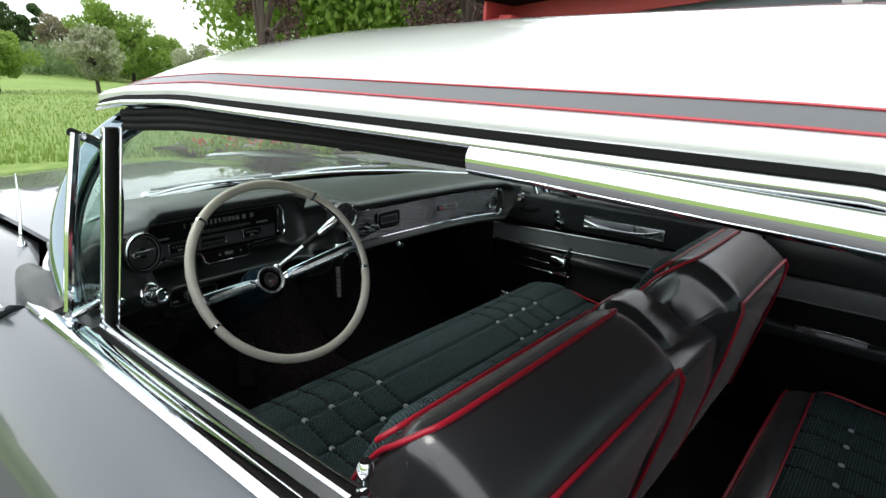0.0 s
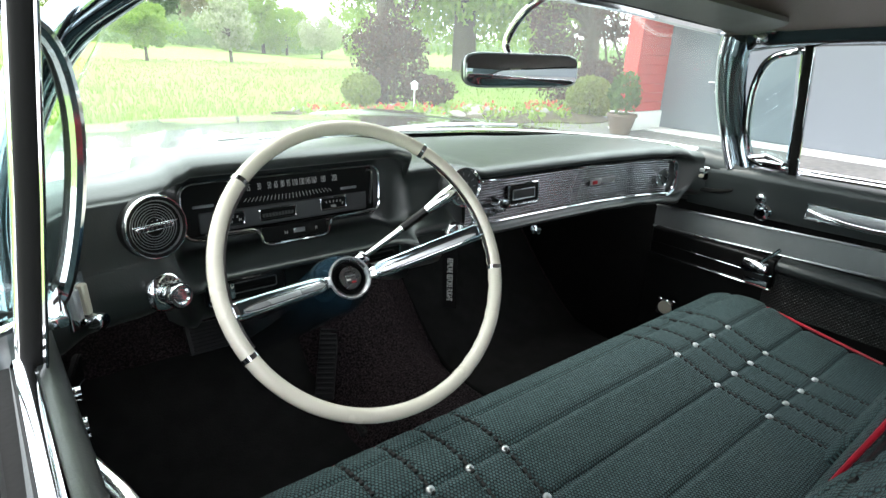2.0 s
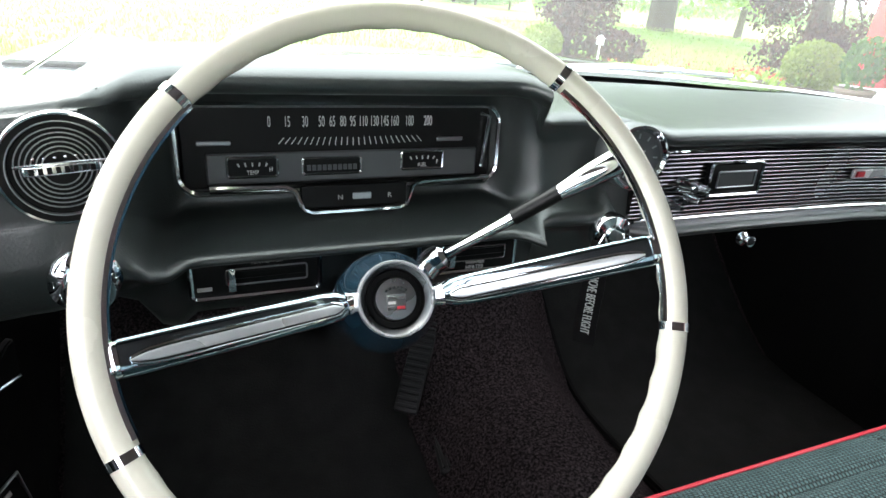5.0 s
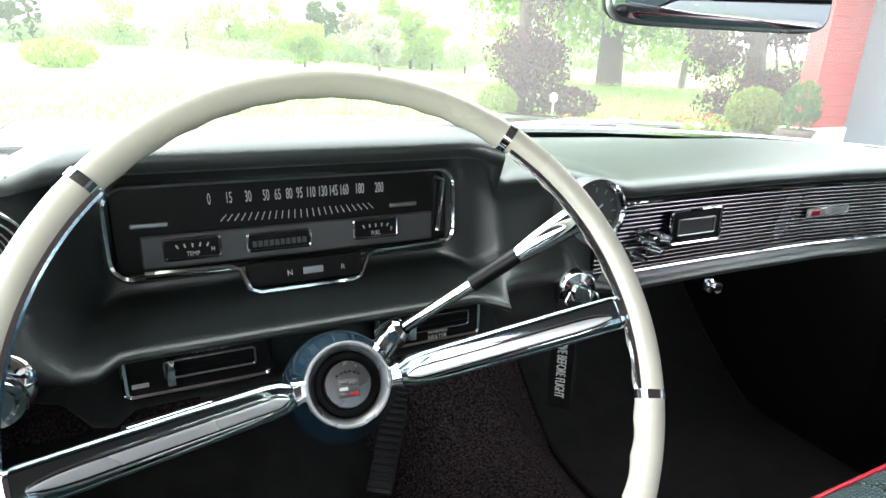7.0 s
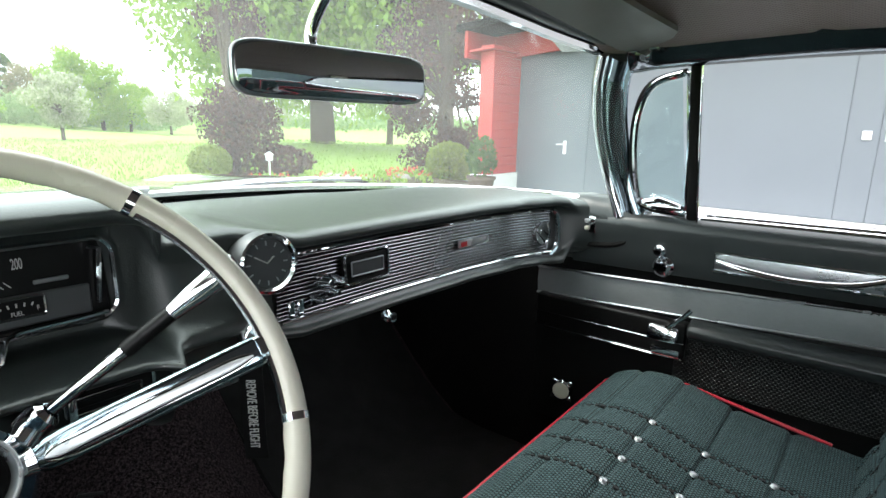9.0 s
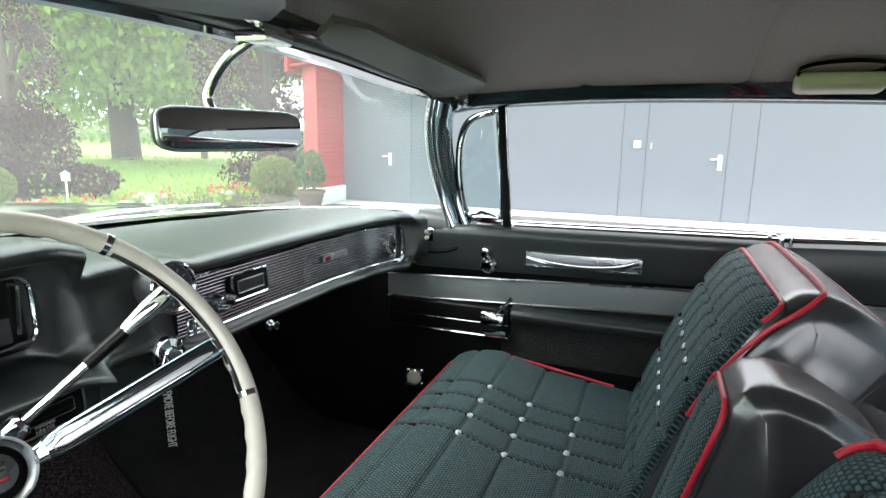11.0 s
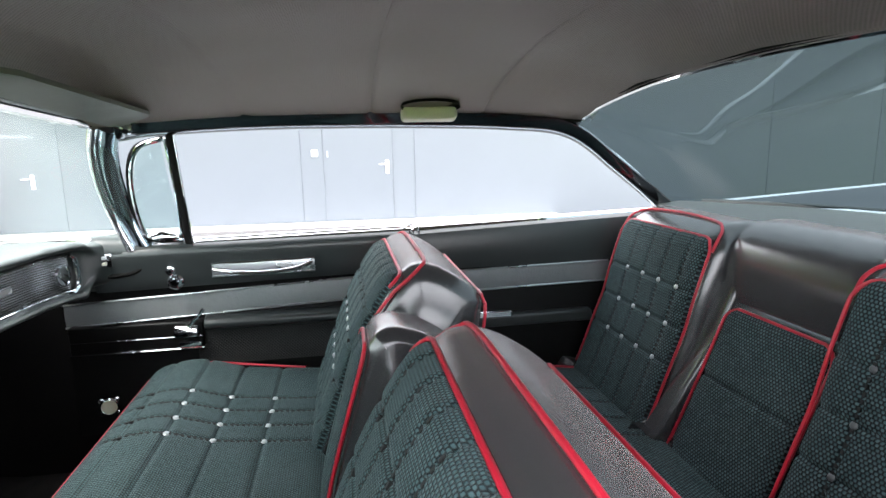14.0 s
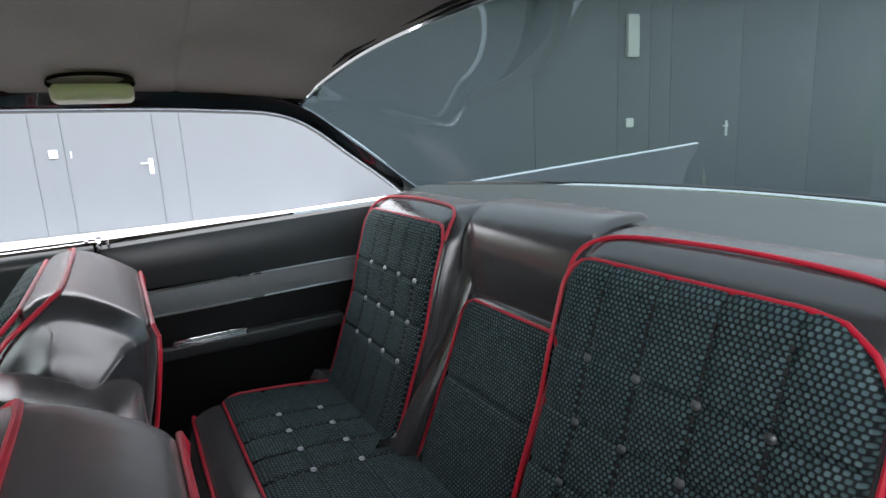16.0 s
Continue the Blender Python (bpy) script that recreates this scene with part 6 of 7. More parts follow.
# ---- door trims ----
for sgn in (1, -1):
    def X(x):
        return sgn * x
    trim = thing("door_trim", "black vinyl door trim with grey embossed band and chrome fittings", "door trim", (X(0.78), -0.3, 0.35))
    rows = []
    for i in range(30):
        y = 0.10 - i * 0.865 / 29
        up = 0.012 * (0.10 - y) / 0.87
        rows.append([(X(0.80), y, 0.955 + up), (X(0.788), y, 0.964 + up), (X(0.768), y, 0.962 + up), (X(0.755), y, 0.950 + up), (X(0.752), y, 0.935 + up), (X(0.757), y, 0.915 + up), (X(0.762), y, 0.88 + up), (X(0.766), y, 0.845 + up * 1.6), (X(0.772), y, 0.838 + up * 1.6)])
    part("upper_pad", sheet(rows, 0.006 * sgn), VINYL, trim, "padded black vinyl top")
    z0 = lambda y: 0.812 + (0.10 - y) * 0.045 if y > -0.6 else 0.8435
    ys = [0.19 - i * 0.955 / 30 for i in range(31)]
    band = part("band", sheet([[(X(0.776), y, z0(y)) for y in ys], [(X(0.772), y, z0(y) - 0.03) for y in ys], [(X(0.776), y, z0(y) - 0.064) for y in ys]], -0.004 * sgn), BAND, trim, "grey embossed metal band")
    for d in (0.0, -0.064):
        part("band_moulding", tube([(X(0.772), y, z0(y) + d) for y in ys], 0.003, 6), STEEL, band)
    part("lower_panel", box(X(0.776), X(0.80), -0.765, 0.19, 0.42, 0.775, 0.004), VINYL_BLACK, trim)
    part("perforated_panel", sheet([[(X(0.770), y, z) for y in (-0.15, -0.3, -0.45, -0.6, -0.75)] for z in (0.725, 0.69, 0.65, 0.61)], 0.003 * sgn), PERF, trim, "perforated black vinyl insert")
    arm = part("armrest", block(-0.755, -0.175, [(X(0.79), 0.757), (X(0.757), 0.756), (X(0.744), 0.750), (X(0.738), 0.740), (X(0.740), 0.729), (X(0.750), 0.720), (X(0.79), 0.716)], 0.006, 10), VINYL, trim, "slim black vinyl armrest")
    arm.data.transform(Matrix(((0, 1, 0, 0), (1, 0, 0, 0), (0, 0, 1, 0), (0, 0, 0, 1))))
    arm.data.flip_normals()
    cov = part("armrest_front", box(X(0.752), X(0.782), -0.172, 0.18, 0.668, 0.748, 0.008, 3), DIAL, trim, "glossy black armrest front with chrome edge")
    part("armrest_moulding", tube([(X(0.751), y, 0.669) for y in (-0.17, 0.0, 0.18)], 0.003, 6), CHROME, cov)
    part("armrest_moulding", tube([(X(0.7515), y, 0.704) for y in (-0.17, 0.0, 0.18)], 0.0012, 6), CHROME, cov)
    part("door_release", join(box(X(0.738), X(0.752), -0.160, -0.095, 0.712, 0.738, 0.006, 3), box(X(0.742), X(0.752), -0.165, -0.105, 0.672, 0.690, 0.004, 2), tube([(X(0.742), -0.135, 0.735), (X(0.735), -0.165, 0.765), (X(0.738), -0.18, 0.785)], 0.005, 8)), CHROME, trim, "chrome door release")
    part("release_plate", box(-0.004, 0.004, -0.030, 0.030, -0.015, 0.015, 0.003, 2, pose(X(0.735), -0.128, 0.722, 0, sgn * 14, 0)), CHROME, trim)
    for zz in (0.895, 0.862):
        m = axis((X(0.762), -0.100 - (0.895 - zz) * 0.3, zz), (-sgn, 0, 0))
        r = 0.015 if zz > 0.88 else 0.022
        part("window_crank_boss", turned([(r, -0.004), (r, 0.008), (r * 0.8, 0.013), (r * 0.5, 0.014), (r * 0.5, 0.020), (0, 0.021)], m, 24), CHROME, trim, "round chrome control knob")
    hd = part("pull_recess", box(X(0.757), X(0.768), -0.490, -0.207, 0.872, 0.908, 0.004, 2), STEEL, trim, "long chrome door pull")
    part("pull_bar", tube(curve_through([(X(0.752), -0.215, 0.893), (X(0.735), -0.27, 0.886), (X(0.730), -0.35, 0.882), (X(0.735), -0.43, 0.888), (X(0.752), -0.482, 0.902)], 20), 0.0075, 10, flat=0.8), CHROME, hd)
    part("pull_rim", tube([(X(0.756), -0.207, 0.870), (X(0.756), -0.207, 0.907), (X(0.756), -0.490, 0.911), (X(0.756), -0.490, 0.874)], 0.0028, 6, closed=True), CHROME, hd)
    qt = thing("quarter_trim", "black vinyl rear quarter trim with grey band and ashtray", "side trim", (X(0.78), -1.15, 0.35))
    rows = []
    for i in range(24):
        y = -0.775 - i * 0.86 / 23
        z = 0.968 + 0.036 * i / 23
        rows.append([(X(0.80), y, z - 0.004), (X(0.788), y, z + 0.002), (X(0.772), y, z - 0.006), (X(0.764), y, z - 0.03), (X(0.766), y, 0.88), (X(0.772), y, 0.852)])
    part("upper_pad", sheet(rows, 0.006 * sgn), VINYL, qt)
    ys = [-0.775 - i * 0.80 / 16 for i in range(17)]
    zq = lambda y: 0.842 + (-0.775 - y) * 0.018
    band = part("band", sheet([[(X(0.776), y, zq(y)) for y in ys], [(X(0.772), y, zq(y) - 0.03) for y in ys], [(X(0.776), y, zq(y) - 0.064) for y in ys]], -0.004 * sgn), BAND, qt, "grey embossed metal band")
    for d in (0.0, -0.064):
        part("band_moulding", tube([(X(0.772), y, zq(y) + d) for y in ys], 0.003, 6), STEEL, band)
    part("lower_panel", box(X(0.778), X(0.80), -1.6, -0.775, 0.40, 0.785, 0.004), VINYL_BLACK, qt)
    part("side_armrest", box(X(0.748), X(0.79), -1.34, -0.80, 0.665, 0.702, 0.010, 3), VINYL, qt)
    ash = part("ashtray", box(X(0.742), X(0.775), -1.075, -0.895, 0.698, 0.718, 0.004, 2), CHROME, qt, "chrome ashtray lid")
    for k in range(3):
        part("ashtray_rib", tube([(X(0.741), -1.07, 0.702 + k * 0.005), (X(0.741), -0.90, 0.702 + k * 0.005)], 0.0014, 6), STEEL, ash)

# door lock knob by the near window
lockk = thing("door_lock_knob", "small chrome door lock button", "lock knob", (-0.79, -0.74, 0.97))
part("stem", turned([(0.004, 0), (0.004, 0.02), (0.008, 0.024), (0.009, 0.034), (0.006, 0.040), (0, 0.041)], pose(-0.765, -0.735, 0.965), 16), CHROME, lockk)

# ---- mirror, visors, dome lamps ----
mir = thing("rear_view_mirror", "black-backed rear-view mirror on a curved chrome arm", "mirror", (-0.01, 0.05, 1.19))
mm = pose(-0.012, 0.035, 1.194, 86.5, 0, -8)


def plate(w, h, levels, m):
    """A rounded plate: a superellipse outline stacked at (height, shrink) levels."""
    rows = []
    for z, d in levels:
        ring = []
        for k in range(49):
            a = 2 * math.pi * k / 48
            c, sn = math.cos(a), math.sin(a)
            ring.append(m @ Vector((math.copysign(abs(c) ** 0.22, c) * (w / 2 - d), math.copysign(abs(sn) ** 0.5, sn) * (h / 2 - d), z)))
        rows.append(ring)
    bm = sheet(rows, uv=False)
    bmesh.ops.remove_doubles(bm, verts=bm.verts, dist=1e-6)
    bm.verts.ensure_lookup_table()
    bmesh.ops.holes_fill(bm, edges=[e for e in bm.edges if e.is_boundary])
    bmesh.ops.recalc_face_normals(bm, faces=bm.faces)
    return bm


part("housing", plate(0.248, 0.056, ((-0.020, 0.008), (-0.016, 0.003), (-0.008, 0.0), (-0.001, 0.0), (0.0005, 0.001)), mm), DIAL, mir, "black mirror housing")
part("mirror_rim", plate(0.2495, 0.0575, ((-0.003, 0.0), (-0.001, 0.0), (0.0006, 0.0012)), mm), STEEL, mir, "thin bright metal rim")
part("mirror_glass", plate(0.243, 0.051, ((0.0007, 0.0), (0.0020, 0.0002), (0.0024, 0.0008)), mm), MIRROR, mir)
part("arm", tube(curve_through([(-0.012, 0.055, 1.20), (-0.012, 0.085, 1.235), (-0.008, 0.055, 1.285), (0.0, 0.01, 1.315)], 18), 0.007, 10), CHROME, mir, "curved chrome arm")
part("arm_bracket", box(-0.03, 0.03, -0.03, 0.02, 1.306, 1.322, 0.005, 2), CHROME, mir)
for sgn in (-1, 1):
    vis = thing("sun_visor", "flat black sun visor folded up against the headliner", "sun visor", (sgn * 0.33, -0.1, 1.30))
    rows = []
    for i in range(13):
        t = i / 12
        x = 0.055 + 0.565 * t
        zc = 1.332 - 0.046 * t
        r = min(1, min(t, 1 - t) / 0.06) ** 0.5
        rows.append([(sgn * x, -0.030 - 0.01 * t - 0.02 * (1 - r), zc), (sgn * x, -0.066 - 0.02 * t, zc + 0.010 + 0.002 * t), (sgn * x, -0.100 - 0.045 * t + 0.025 * (1 - r), zc + 0.018 + 0.006 * t)])
    # One pair, two tones: passenger blade paler as lit, driver's dark as shaded.
    part("blade", sheet(rows, 0.010 * sgn), VISOR_LIT if sgn > 0 else VINYL, vis)
    part("visor_rod", tube([(sgn * 0.03, -0.02, 1.326), (sgn * 0.10, -0.040, 1.328), (sgn * 0.4, -0.06, 1.314)], 0.005, 8), CHROME, vis)
    part("visor_clip", turned([(0.012, 0), (0.012, 0.012), (0.006, 0.018), (0, 0.018)], axis((sgn * 0.625, -0.075, 1.275), (-sgn, 0, -0.4)), 16), CHROME, vis)
    if sgn < 0:
        continue
    lamp = thing("dome_lamp", "cream plastic courtesy lamp on the roof rail", "lamp", (sgn * 0.705, -0.82, 1.31))
    part("lens", block(-0.894, -0.742, [(sgn * 0.690, 1.286), (sgn * 0.670, 1.286), (sgn * 0.654, 1.291), (sgn * 0.646, 1.302), (sgn * 0.650, 1.322), (sgn * 0.690, 1.322)], 0.014, 8), CREAM, lamp, "cream lens")
    lens = lamp.children[0]
    lens.data.transform(Matrix(((0, 1, 0, 0), (1, 0, 0, 0), (0, 0, 1, 0), (0, 0, 0, 1))))
    lens.data.flip_normals()
    part("backing", turned([(0.080, 0), (0.078, 0.010), (0.0, 0.012)], pose(sgn * 0.634, -0.818, 1.320, 0, sgn * 19, 0) @ Matrix.Diagonal((0.5, 1, 1, 1)), 28), DIAL, lamp)

# ---- outside ----
rng = random.Random(7)


def fall(y):
    """The drive falls away gently behind the car."""
    d = min(max(0.0, -4.0 - y), 26)
    return -0.10 * d * min(1, d / 5)


def lift(x, y):
    """Height of the land: flat round the car, a meadow that falls gently ahead and climbs to a hill on the left."""
    if y < 0:
        return fall(y)
    d = max(0.0, math.hypot(x, y) - 9.0)
    left = min(1.0, max(0.0, (24 - math.degrees(math.atan2(x, y))) / 10))
    bank = 0.5 * math.exp(-((x - 15) / 6) ** 2 - ((y - 18) / 6) ** 2)
    return bank - 0.014 * min(d, 36) + 0.03 * left * min(max(0.0, d - 34), 60) + 0.12 * noise.noise(Vector((x * 0.05, y * 0.05, 3))) * min(1, d / 14)


rows = []
for i in range(61):
    u = -1 + 2 * i / 60
    y = math.copysign(abs(u) ** 2.6, u) * 600 + 12
    row = []
    for j in range(61):
        v = -1 + 2 * j / 60
        x = math.copysign(abs(v) ** 2.6, v) * 600
        row.append((x, y, lift(x, y) - 0.03))
    rows.append(row)
single("ground", sheet(rows), MEADOW, "green meadow rising behind the garden", "meadow", kind="structure")
drive = []
for i in range(30):
    t = i / 29
    y = 7.6 - 34 * t
    left = -4.2 if y < 5 else -4.2 + (y - 5) * 3.2
    drive.append([(9.2 + (left - 9.2) * k / 16, y - (0.4 if y > 7 else 0.0) * (1 - k / 16), fall(y)) for k in range(17)])
single("road", sheet(drive, 0.05), ASPHALT, "grey asphalt drive beside the garage", "drive", kind="structure")

# garage
GX = 8.6
garage = thing("garage", "long garage with blue-grey metal doors and red timber trim", "garage", (GX, -6, 0), kind="")
seams = [4.8, 3.55, 0.06, -0.29, -1.40, -1.76, -8.3, -10.6, -11.6, -12.3, -14.9, -18.2, -22]
for a, b in zip(seams, seams[1:]):
    part("door_panel", box(GX, GX + 0.012, b + 0.006, a - 0.006, 0.04 + fall(b), 2.3 + 0.10 * (5.0 - a), 0.004, 2), DOOR_GREY, garage, "blue-grey metal door panel")


def handle(y, z, sgn, parent, big=1.0):
    h = part("door_handle", box(GX - 0.012, GX, y - 0.03 * big, y + 0.03 * big, z - 0.12 * big, z + 0.10 * big, 0.005, 2), WHITE_PLASTIC, parent, "pale metal lever handle on a long plate")
    part("lever", tube([(GX - 0.01, y, z + 0.04), (GX - 0.055, y, z + 0.04), (GX - 0.058, y + sgn * 0.13 * big, z + 0.035)], 0.011 * big, 8), WHITE_PLASTIC, h)


handle(-1.31, 0.90, 1, garage)
handle(3.95, 0.80, 1, garage)
handle(-14.4, 0.87, 1, garage, 1.7)
for y, z in ((-0.16, 1.13), (-10.95, 1.12)):
    part("light_switch", box(GX - 0.04, GX, y - 0.006 * abs(y) - 0.05, y + 0.006 * abs(y) + 0.05, z - 0.004 * abs(y) - 0.055, z + 0.004 * abs(y) + 0.055, 0.01, 2), WHITE_PLASTIC, garage, "white surface switch")
part("wall_lamp", box(GX - 0.09, GX, -11.16, -10.82, 2.52, 3.40, 0.02, 2), WHITE_PLASTIC, garage, "white wall lamp")
part("hinge", box(GX - 0.015, GX + 0.01, -0.375, -0.345, 1.06, 1.16, 0.004, 1), STEEL, garage)
part("end_wall", box(7.75, GX + 0.3, 4.90, 5.15, 0.30, 2.4, 0.01), RED_WALL, garage, "red painted end wall")
for k in range(14):
    part("board", box(7.74, GX, 4.875, 4.905, 0.31 + k * 0.148, 0.31 + k * 0.148 + 0.142, 0.006, 1), RED_WALL, garage)
part("plinth", box(7.62, GX + 0.3, 4.85, 5.2, 0.0, 0.30, 0.01), WHITE_WALL, garage, "white rendered plinth")


def slope(y):
    return 2.24 + 0.10 * (5.0 - y)


def sloped(x0, x1, y0, y1, low, high):
    """A board that follows the pitch of the roof."""
    bm = bmesh.new()
    vs = [bm.verts.new((x, y, slope(y) + d)) for x in (x0, x1) for y in (y0, y1) for d in (low, high)]
    for q in ((0, 1, 3, 2), (4, 6, 7, 5), (0, 4, 5, 1), (2, 3, 7, 6), (0, 2, 6, 4), (1, 5, 7, 3)):
        bm.faces.new([vs[i] for i in q])
    bmesh.ops.recalc_face_normals(bm, faces=bm.faces)
    bmesh.ops.bevel(bm, geom=bm.edges[:], offset=0.008, segments=1, affect="EDGES")
    return bm


# Beyond the last door the wall runs on unseen, added for mirror reflections.
part("wall", sloped(GX + 0.011, GX + 0.35, -48, 4.9, -9.0, 0.41), DOOR_GREY, garage, "blue-grey wall")
part("fascia", sloped(8.38, 8.44, -48, 5.35, 0.0, 0.40), RED_WALL, garage, "red pitched eaves board")
part("verge_board", sloped(7.55, 8.38, 5.29, 5.35, -0.02, 0.40), RED_WALL, garage)
part("soffit", sloped(7.6, GX + 0.008, 4.8, 5.29, 0.06, 0.10), RED_WALL, garage)
part("roof", sloped(7.5, 15, -48.2, 5.5, 0.40, 0.52), RUBBER, garage, "dark pitched roof")
part("wall_lamp", box(GX - 0.09, GX, 0.0, 0.22, 2.15, 2.62, 0.02, 2), WHITE_PLASTIC, garage, "white wall lamp")
part("doorstep", box(GX - 0.5, GX, -4.2, 4.8, 0.0, 0.03, 0.006), WHITE_WALL, garage, "pale concrete strip")


def leaf_cloud(bm, centre, radii, n, size, seed, hollow=0.5):
    r = random.Random(seed)
    for _ in range(n):
        while True:
            v = Vector((r.uniform(-1, 1), r.uniform(-1, 1), r.uniform(-1, 1)))
            if hollow < v.length < 1:
                break
        c = Vector(centre) + Vector((v.x * radii[0], v.y * radii[1], v.z * radii[2]))
        s = size * r.uniform(0.6, 1.4)
        q = Euler((r.uniform(0, 6.3), r.uniform(0, 6.3), r.uniform(0, 6.3))).to_matrix()
        a, b = q @ Vector((s, 0, 0)), q @ Vector((0, s * 0.55, 0))
        bm.faces.new([bm.verts.new(c + d) for d in (-a, -b, a, b)])


def tree(name, x, y, h, spread, mats, label, seed, clumps=26, leaves=150, size=0.16, bare=0.3, lean=0.0, trunk=0.03, group=""):
    r = random.Random(seed)
    z = lift(x, y)
    t = thing(name, label, "tree", (x, y, z), group)
    top = Vector((x + lean, y, z + h * 0.75))
    base = Vector((x, y, z - 0.1))
    pts = [base, base.lerp(top, 0.35) + Vector((r.uniform(-.1, .1), r.uniform(-.1, .1), 0)) * h * 0.1, base.lerp(top, 0.7), top]
    bms = [tube(curve_through(pts, 10), [h * trunk * (1.25 - 0.11 * i) for i in range(10)], 10)]
    cl = []
    for k in range(clumps):
        a = r.uniform(0, 6.283)
        u = r.uniform(0, 1)
        zz = z + h * (bare + (1 - bare) * u)
        rad = spread * (math.sin(math.pi * (0.12 + 0.8 * u)) ** 0.7) * r.uniform(0.35, 1.0)
        cl.append(Vector((x + lean * u + rad * math.cos(a), y + rad * math.sin(a), zz)))
    for c in cl[::3]:
        st = base.lerp(top, r.uniform(0.35, 0.8))
        mid_p = st.lerp(c, 0.5) + Vector((0, 0, 0.06 * h))
        bms.append(tube(curve_through([st, mid_p, c], 6), [h * trunk * 0.4 * (1 - 0.14 * i) for i in range(6)], 6))
    part("trunk", join(*bms), BARK, t)
    bm = bmesh.new()
    for k, c in enumerate(cl):
        w = spread * r.uniform(0.22, 0.42)
        leaf_cloud(bm, c, (w, w, w * 0.75), leaves, size, seed * 100 + k, 0.2)
    part("crown", bm, mats, t)
    return t


def bush(name, x, y, w, h, mat, label, seed, n=1800, size=0.05, hollow=0.8):
    z = lift(x, y)
    t = thing(name, label, "shrub", (x, y, z))
    bm = bmesh.new()
    leaf_cloud(bm, (x, y, z + h * 0.5), (w, w, h * 0.52), n, size, seed, hollow)
    part("foliage", bm, mat, t)
    part("stem", tube([(x, y, z - 0.05), (x, y, z + h * 0.5)], [0.05, 0.02], 8), BARK, t)
    return t


tree("purple_tree", 6.2, 10.0, 4.2, 0.85, LEAF_PURPLE, "slim purple-leaved tree at the edge of the garden", 11, 46, 100, 0.042, 0.12)
tree("garden_tree", 9.6, 7.3, 4.4, 1.2, LEAF_PURPLE, "dark purple-leaved bushy tree beside the garage", 12, 56, 230, 0.042, 0.06)
tree("large_tree", 14.9, 17.4, 12.0, 6.6, LEAF, "large old tree with a thick trunk and spreading limbs", 13, 190, 360, 0.125, 0.17, trunk=0.034)
tree("copper_tree", 16.5, 12.5, 9.0, 3.2, LEAF_PURPLE, "copper-leaved tree behind the garage", 14, 44, 300, 0.09, 0.3)


def polar(az, d):
    return d * math.sin(radians(az)), d * math.cos(radians(az))


for k, (az, d, h, s, m, lab) in enumerate([
        (13.2, 38, 2.2, 1.5, LEAF, "small green orchard tree on the meadow"), (19.9, 40, 2.8, 1.6, LEAF_PALE, "pale blossoming orchard tree"),
        (14.0, 75, 5.4, 1.7, LEAF_DARK, "dark conifer at the edge of the wood"), (15.8, 76, 5.8, 1.6, LEAF_DARK, "dark conifer at the edge of the wood"),
        (17.6, 72, 4.7, 2.4, LEAF_DRY, "brown budding tree at the edge of the wood"), (20.4, 62, 5.9, 3.0, LEAF, "tall round green tree on the meadow"),
        (22.6, 61, 4.7, 2.6, LEAF, "round green tree on the meadow"), (24.6, 60, 3.4, 2.2, LEAF, "low green tree on the meadow"),
        (27.7, 55, 2.6, 2.2, LEAF_PALE, "low pale tree beyond the garden"), (10.0, 75, 5.5, 3.6, LEAF, "tall green tree at the edge of the wood"),
        (6.5, 78, 5, 3.6, LEAF, "tall green tree at the edge of the wood"), (3.0, 85, 5, 4, LEAF_PALE, "pale tree at the edge of the wood"),
        (-2.0, 95, 5, 4, LEAF, "tall green tree at the edge of the wood"), (-9.3, 90, 6.5, 1.3, LEAF_DARK, "slim dark conifer far across the meadow"),
        (-8.0, 92, 5.5, 1.2, LEAF_DARK, "slim dark conifer far across the meadow"), (31.0, 70, 4.5, 3.0, LEAF, "green tree beyond the garden"),
        (47.0, 40, 6, 3.0, LEAF, "green tree beyond the garden"), (35.5, 60, 4, 3.0, LEAF_PALE, "pale tree beyond the garden")]):
    x, y = polar(az, d)
    tree("orchard_tree", x - 1.1, y - 1.1, h + 0.5, s * 1.08, m, lab, 30 + k, 40, 190, 0.07 + 0.010 * h, 0.05 if d > 60 else 0.3, group="trees on the meadow")
bm = bmesh.new()
wood = random.Random(5)
for k in range(420):
    az = wood.uniform(-30, 60)
    d = wood.uniform(88, 120)
    x, y = polar(az, d)
    h = wood.uniform(0.7, 2.0) + 0.8 * noise.noise(Vector((az * 0.25, 0, 0))) + 0.9 * math.exp(-((az - 14) / 8) ** 2)
    leaf_cloud(bm, (x, y, lift(x, y) + max(h, 0.4)), (2.4, 2.4, max(h, 0.8)), 70, 0.3, 3000 + k, 0.2)
for k in range(150):
    az = wood.uniform(5, 27)
    d = wood.uniform(62, 80)
    x, y = polar(az, d)
    h = wood.uniform(0.5, 1.2) + 0.7 * math.exp(-((az - 16) / 5) ** 2)
    leaf_cloud(bm, (x, y, lift(x, y) + h * 0.8), (2.2, 2.2, h), 90, 0.2, 5000 + k, 0.2)
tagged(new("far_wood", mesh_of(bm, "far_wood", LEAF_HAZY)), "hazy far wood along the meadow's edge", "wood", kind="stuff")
x, y = polar(-7.5, 45)
bush("meadow_bush", x, y, 2.2, 1.8, LEAF, "broad green bush on the meadow", 54, 1500, 0.16, 0.6)
bush("clipped_bush", 8.55, 6.35, 0.46, 0.78, LEAF_BOX, "rounded clipped green bush", 51, 3400, 0.034, 0.84)
bush("purple_shrub", 6.35, 9.75, 0.72, 1.75, LEAF_PURPLE, "dense upright shrub with dark purple leaves", 55, 3600, 0.042, 0.1)
bush("clipped_bush", 5.45, 9.6, 0.40, 0.62, LEAF_BOX, "small rounded yellow-green bush", 52, 2400, 0.034, 0.82)
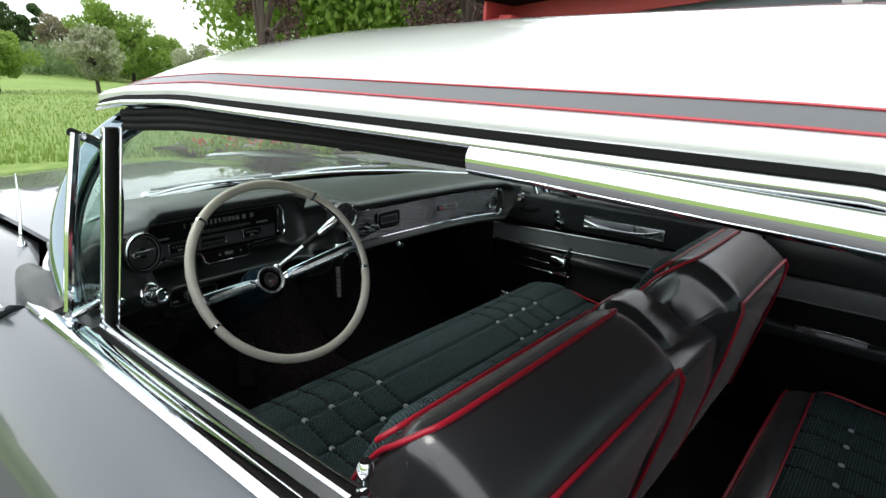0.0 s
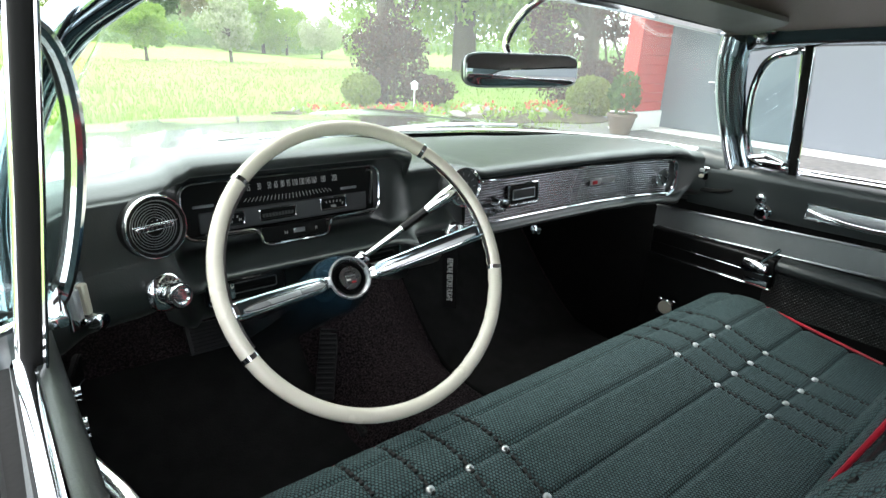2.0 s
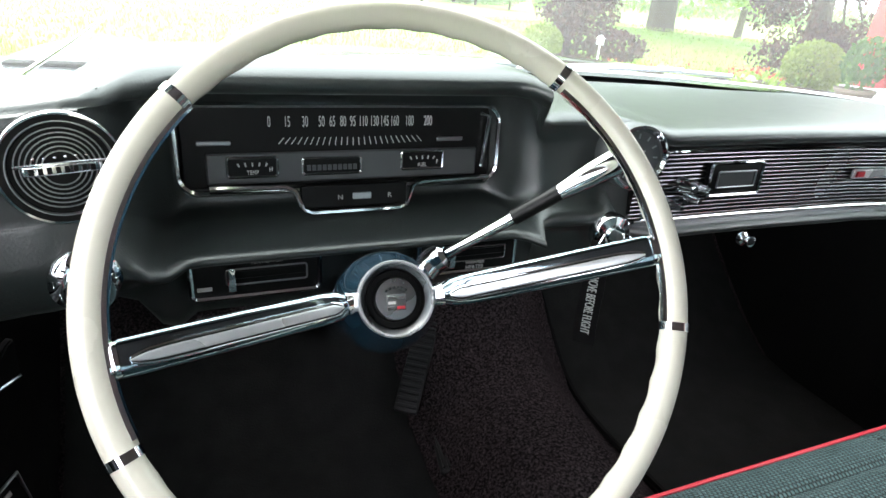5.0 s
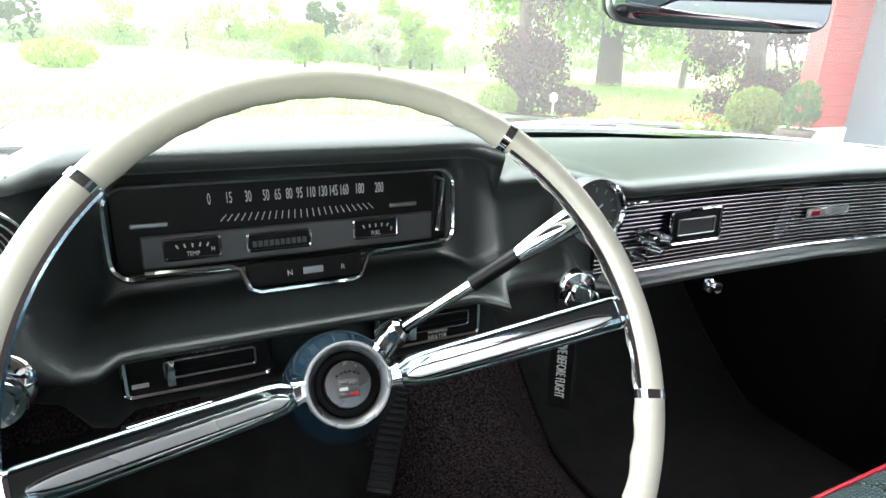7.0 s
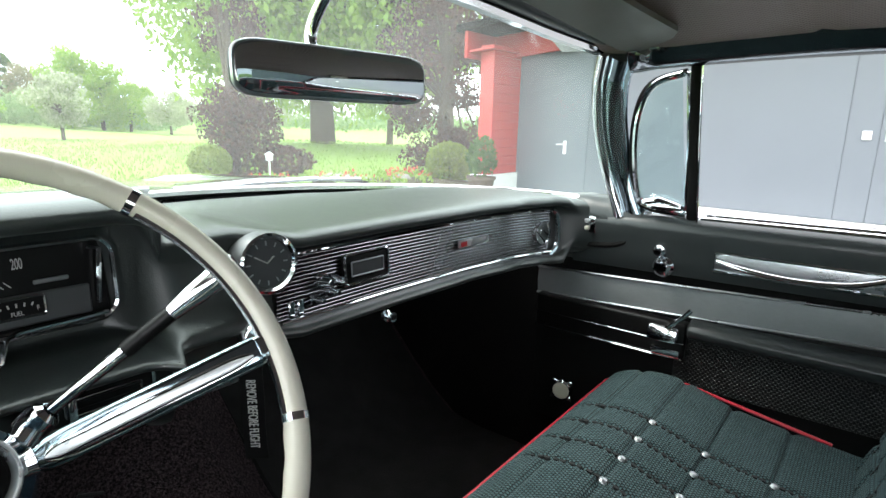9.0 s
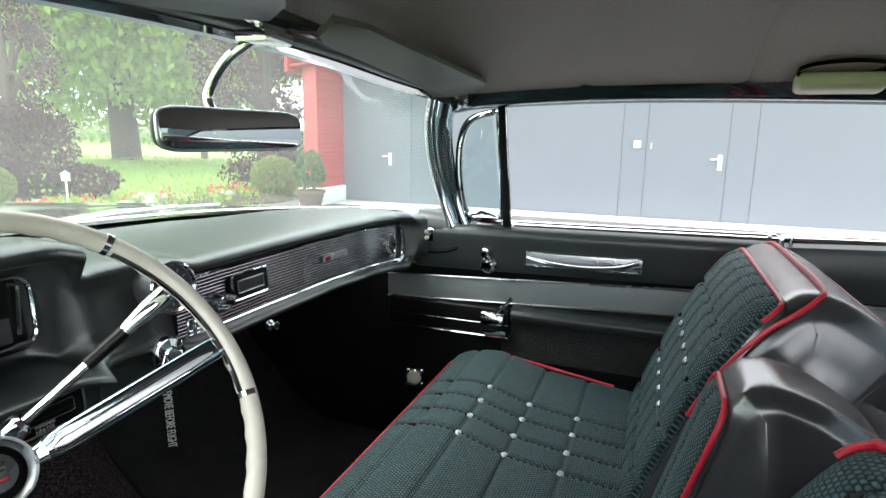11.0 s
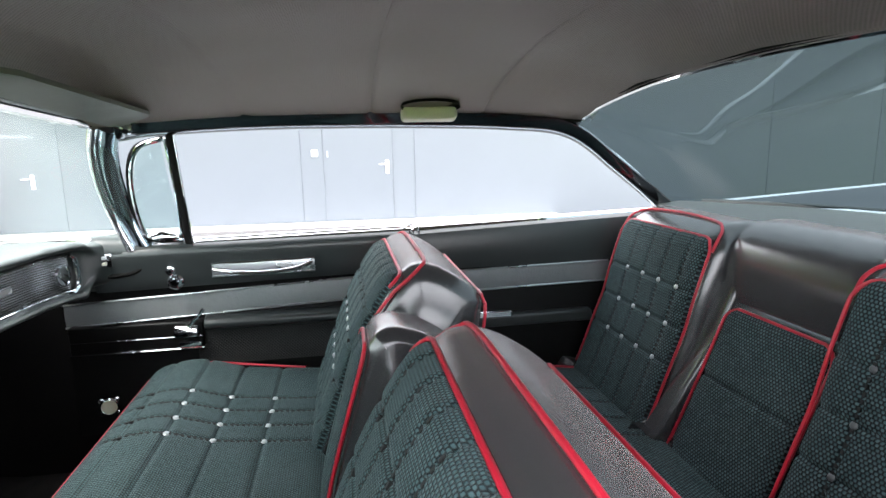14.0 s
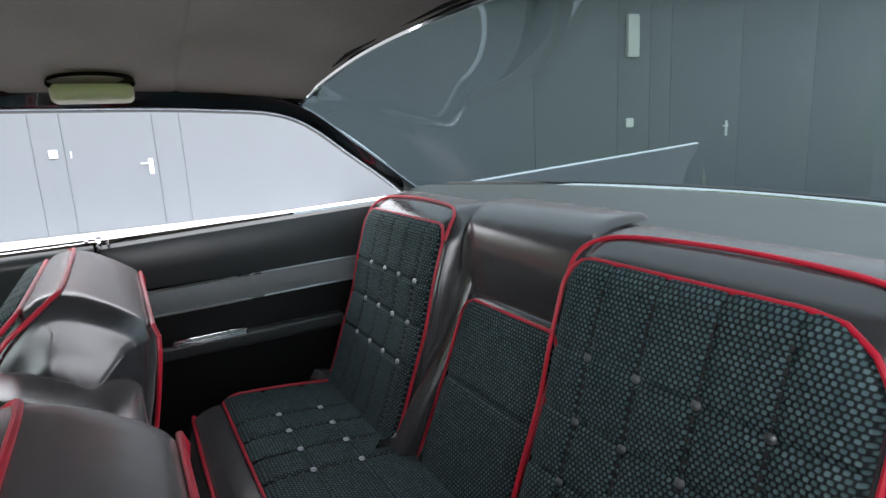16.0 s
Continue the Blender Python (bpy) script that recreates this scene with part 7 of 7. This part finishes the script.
bush("garden_shrub", 6.95, 9.3, 0.6, 0.6, LEAF_PURPLE, "low dark purple shrub", 53, 1200, 0.05, 0.5)
pot = thing("flower_pot", "brown clay pot with a leafy rose bush", "plant pot", (7.3, 4.75, 0))
part("pot", turned([(0, 0.0), (0.15, 0.0), (0.22, 0.26), (0.24, 0.27), (0.24, 0.31), (0.20, 0.31), (0.18, 0.27), (0, 0.27)], pose(7.3, 4.75, 0), 24), CLAY, pot)
bm = bmesh.new()
leaf_cloud(bm, (7.3, 4.75, 0.62), (0.26, 0.26, 0.34), 500, 0.045, 61, 0.2)
part("leaves", bm, LEAF_DARK, pot)
bed = thing("planting_bed", "planting bed with stones and red flowers at the drive's edge", "flower bed", (6.0, 7.2, 0), kind="")
part("soil", sheet([[(3.2 + 5.4 * i / 12, 7.0 - 0.25 * i / 12 * 5.4 + 1.8 * k / 4 + 0.15 * math.sin(i * 1.7), 0.02 + 0.10 * math.sin(math.pi * k / 4)) for i in range(13)] for k in range(5)], 0.05), SOIL, bed)
for k in range(26):
    a = rng.uniform(0, 1)
    bm = bmesh.new()
    bmesh.ops.create_icosphere(bm, subdivisions=2, radius=1)
    for v in bm.verts:
        v.co *= 1 + 0.25 * noise.noise(v.co * 1.5 + Vector((k, 0, 0)))
    s = rng.uniform(0.08, 0.2)
    bmesh.ops.transform(bm, matrix=pose(3.3 + 5.2 * a, 7.05 - 1.35 * a + rng.uniform(0.5, 1.5), 0.08, 0, 0, rng.uniform(0, 360)) @ Matrix.Diagonal((s * 1.3, s, s * 0.6, 1)), verts=bm.verts)
    part("stone", bm, STONE, bed)
bm, bm2 = bmesh.new(), bmesh.new()
for k in range(70):
    a = rng.uniform(0, 1)
    c = (3.3 + 5.2 * a, 6.95 - 1.3 * a + rng.uniform(0.1, 1.3), 0.14)
    leaf_cloud(bm, c, (0.16, 0.16, 0.12), 26, 0.045, 700 + k, 0.1)
    leaf_cloud(bm2, (c[0], c[1], 0.24), (0.11, 0.11, 0.06), 6 if k % 3 else 0, 0.035, 900 + k, 0.1)
tagged(part("foliage", bm, LEAF, bed), kind="stuff")
tagged(part("blossom", bm2, PETAL_RED, bed), kind="stuff")
lan = thing("garden_lantern", "small white garden lantern on a post", "lantern", (6.15, 8.75, 0))
part("post", tube([(6.15, 8.75, 0), (6.15, 8.75, 0.36)], 0.016, 8), WHITE_PLASTIC, lan)
part("house", box(6.10, 6.20, 8.70, 8.80, 0.36, 0.47, 0.01, 2), WHITE_PLASTIC, lan)
part("cap", turned([(0.085, 0), (0.02, 0.05), (0, 0.06)], pose(6.15, 8.75, 0.47), 12), WHITE_PLASTIC, lan)

# long grass of the meadow
verts, faces = [], []
for k in range(36000):
    u = rng.random() ** 1.6
    d = 8.5 + 34 * u
    a = radians(rng.uniform(-48, 62))
    x, y = d * math.sin(a), d * math.cos(a)
    if y < 7.3 - 0.28 * max(x, 0) and x > -4:
        continue
    z = lift(x, y)
    h = rng.uniform(0.025, 0.07) * (1.4 if noise.noise(Vector((x * 0.3, y * 0.3, 9))) > 0 else 0.8)
    w = rng.uniform(0.006, 0.014) * (1 + d * 0.03)
    b = rng.uniform(0, 6.283)
    dx, dy = w * math.cos(b), w * math.sin(b)
    lx, ly = rng.uniform(-0.4, 0.4) * h, rng.uniform(-0.4, 0.4) * h
    n = len(verts)
    verts += [(x - dx, y - dy, z - 0.03), (x + dx, y + dy, z - 0.03), (x + lx, y + ly, z + h)]
    faces.append((n, n + 1, n + 2))
me = bpy.data.meshes.new("long_grass")
me.from_pydata(verts, [], faces)
me.materials.append(BLADE)
tagged(new("long_grass", me), "long green meadow grass in uneven tufts", "grass", kind="stuff")
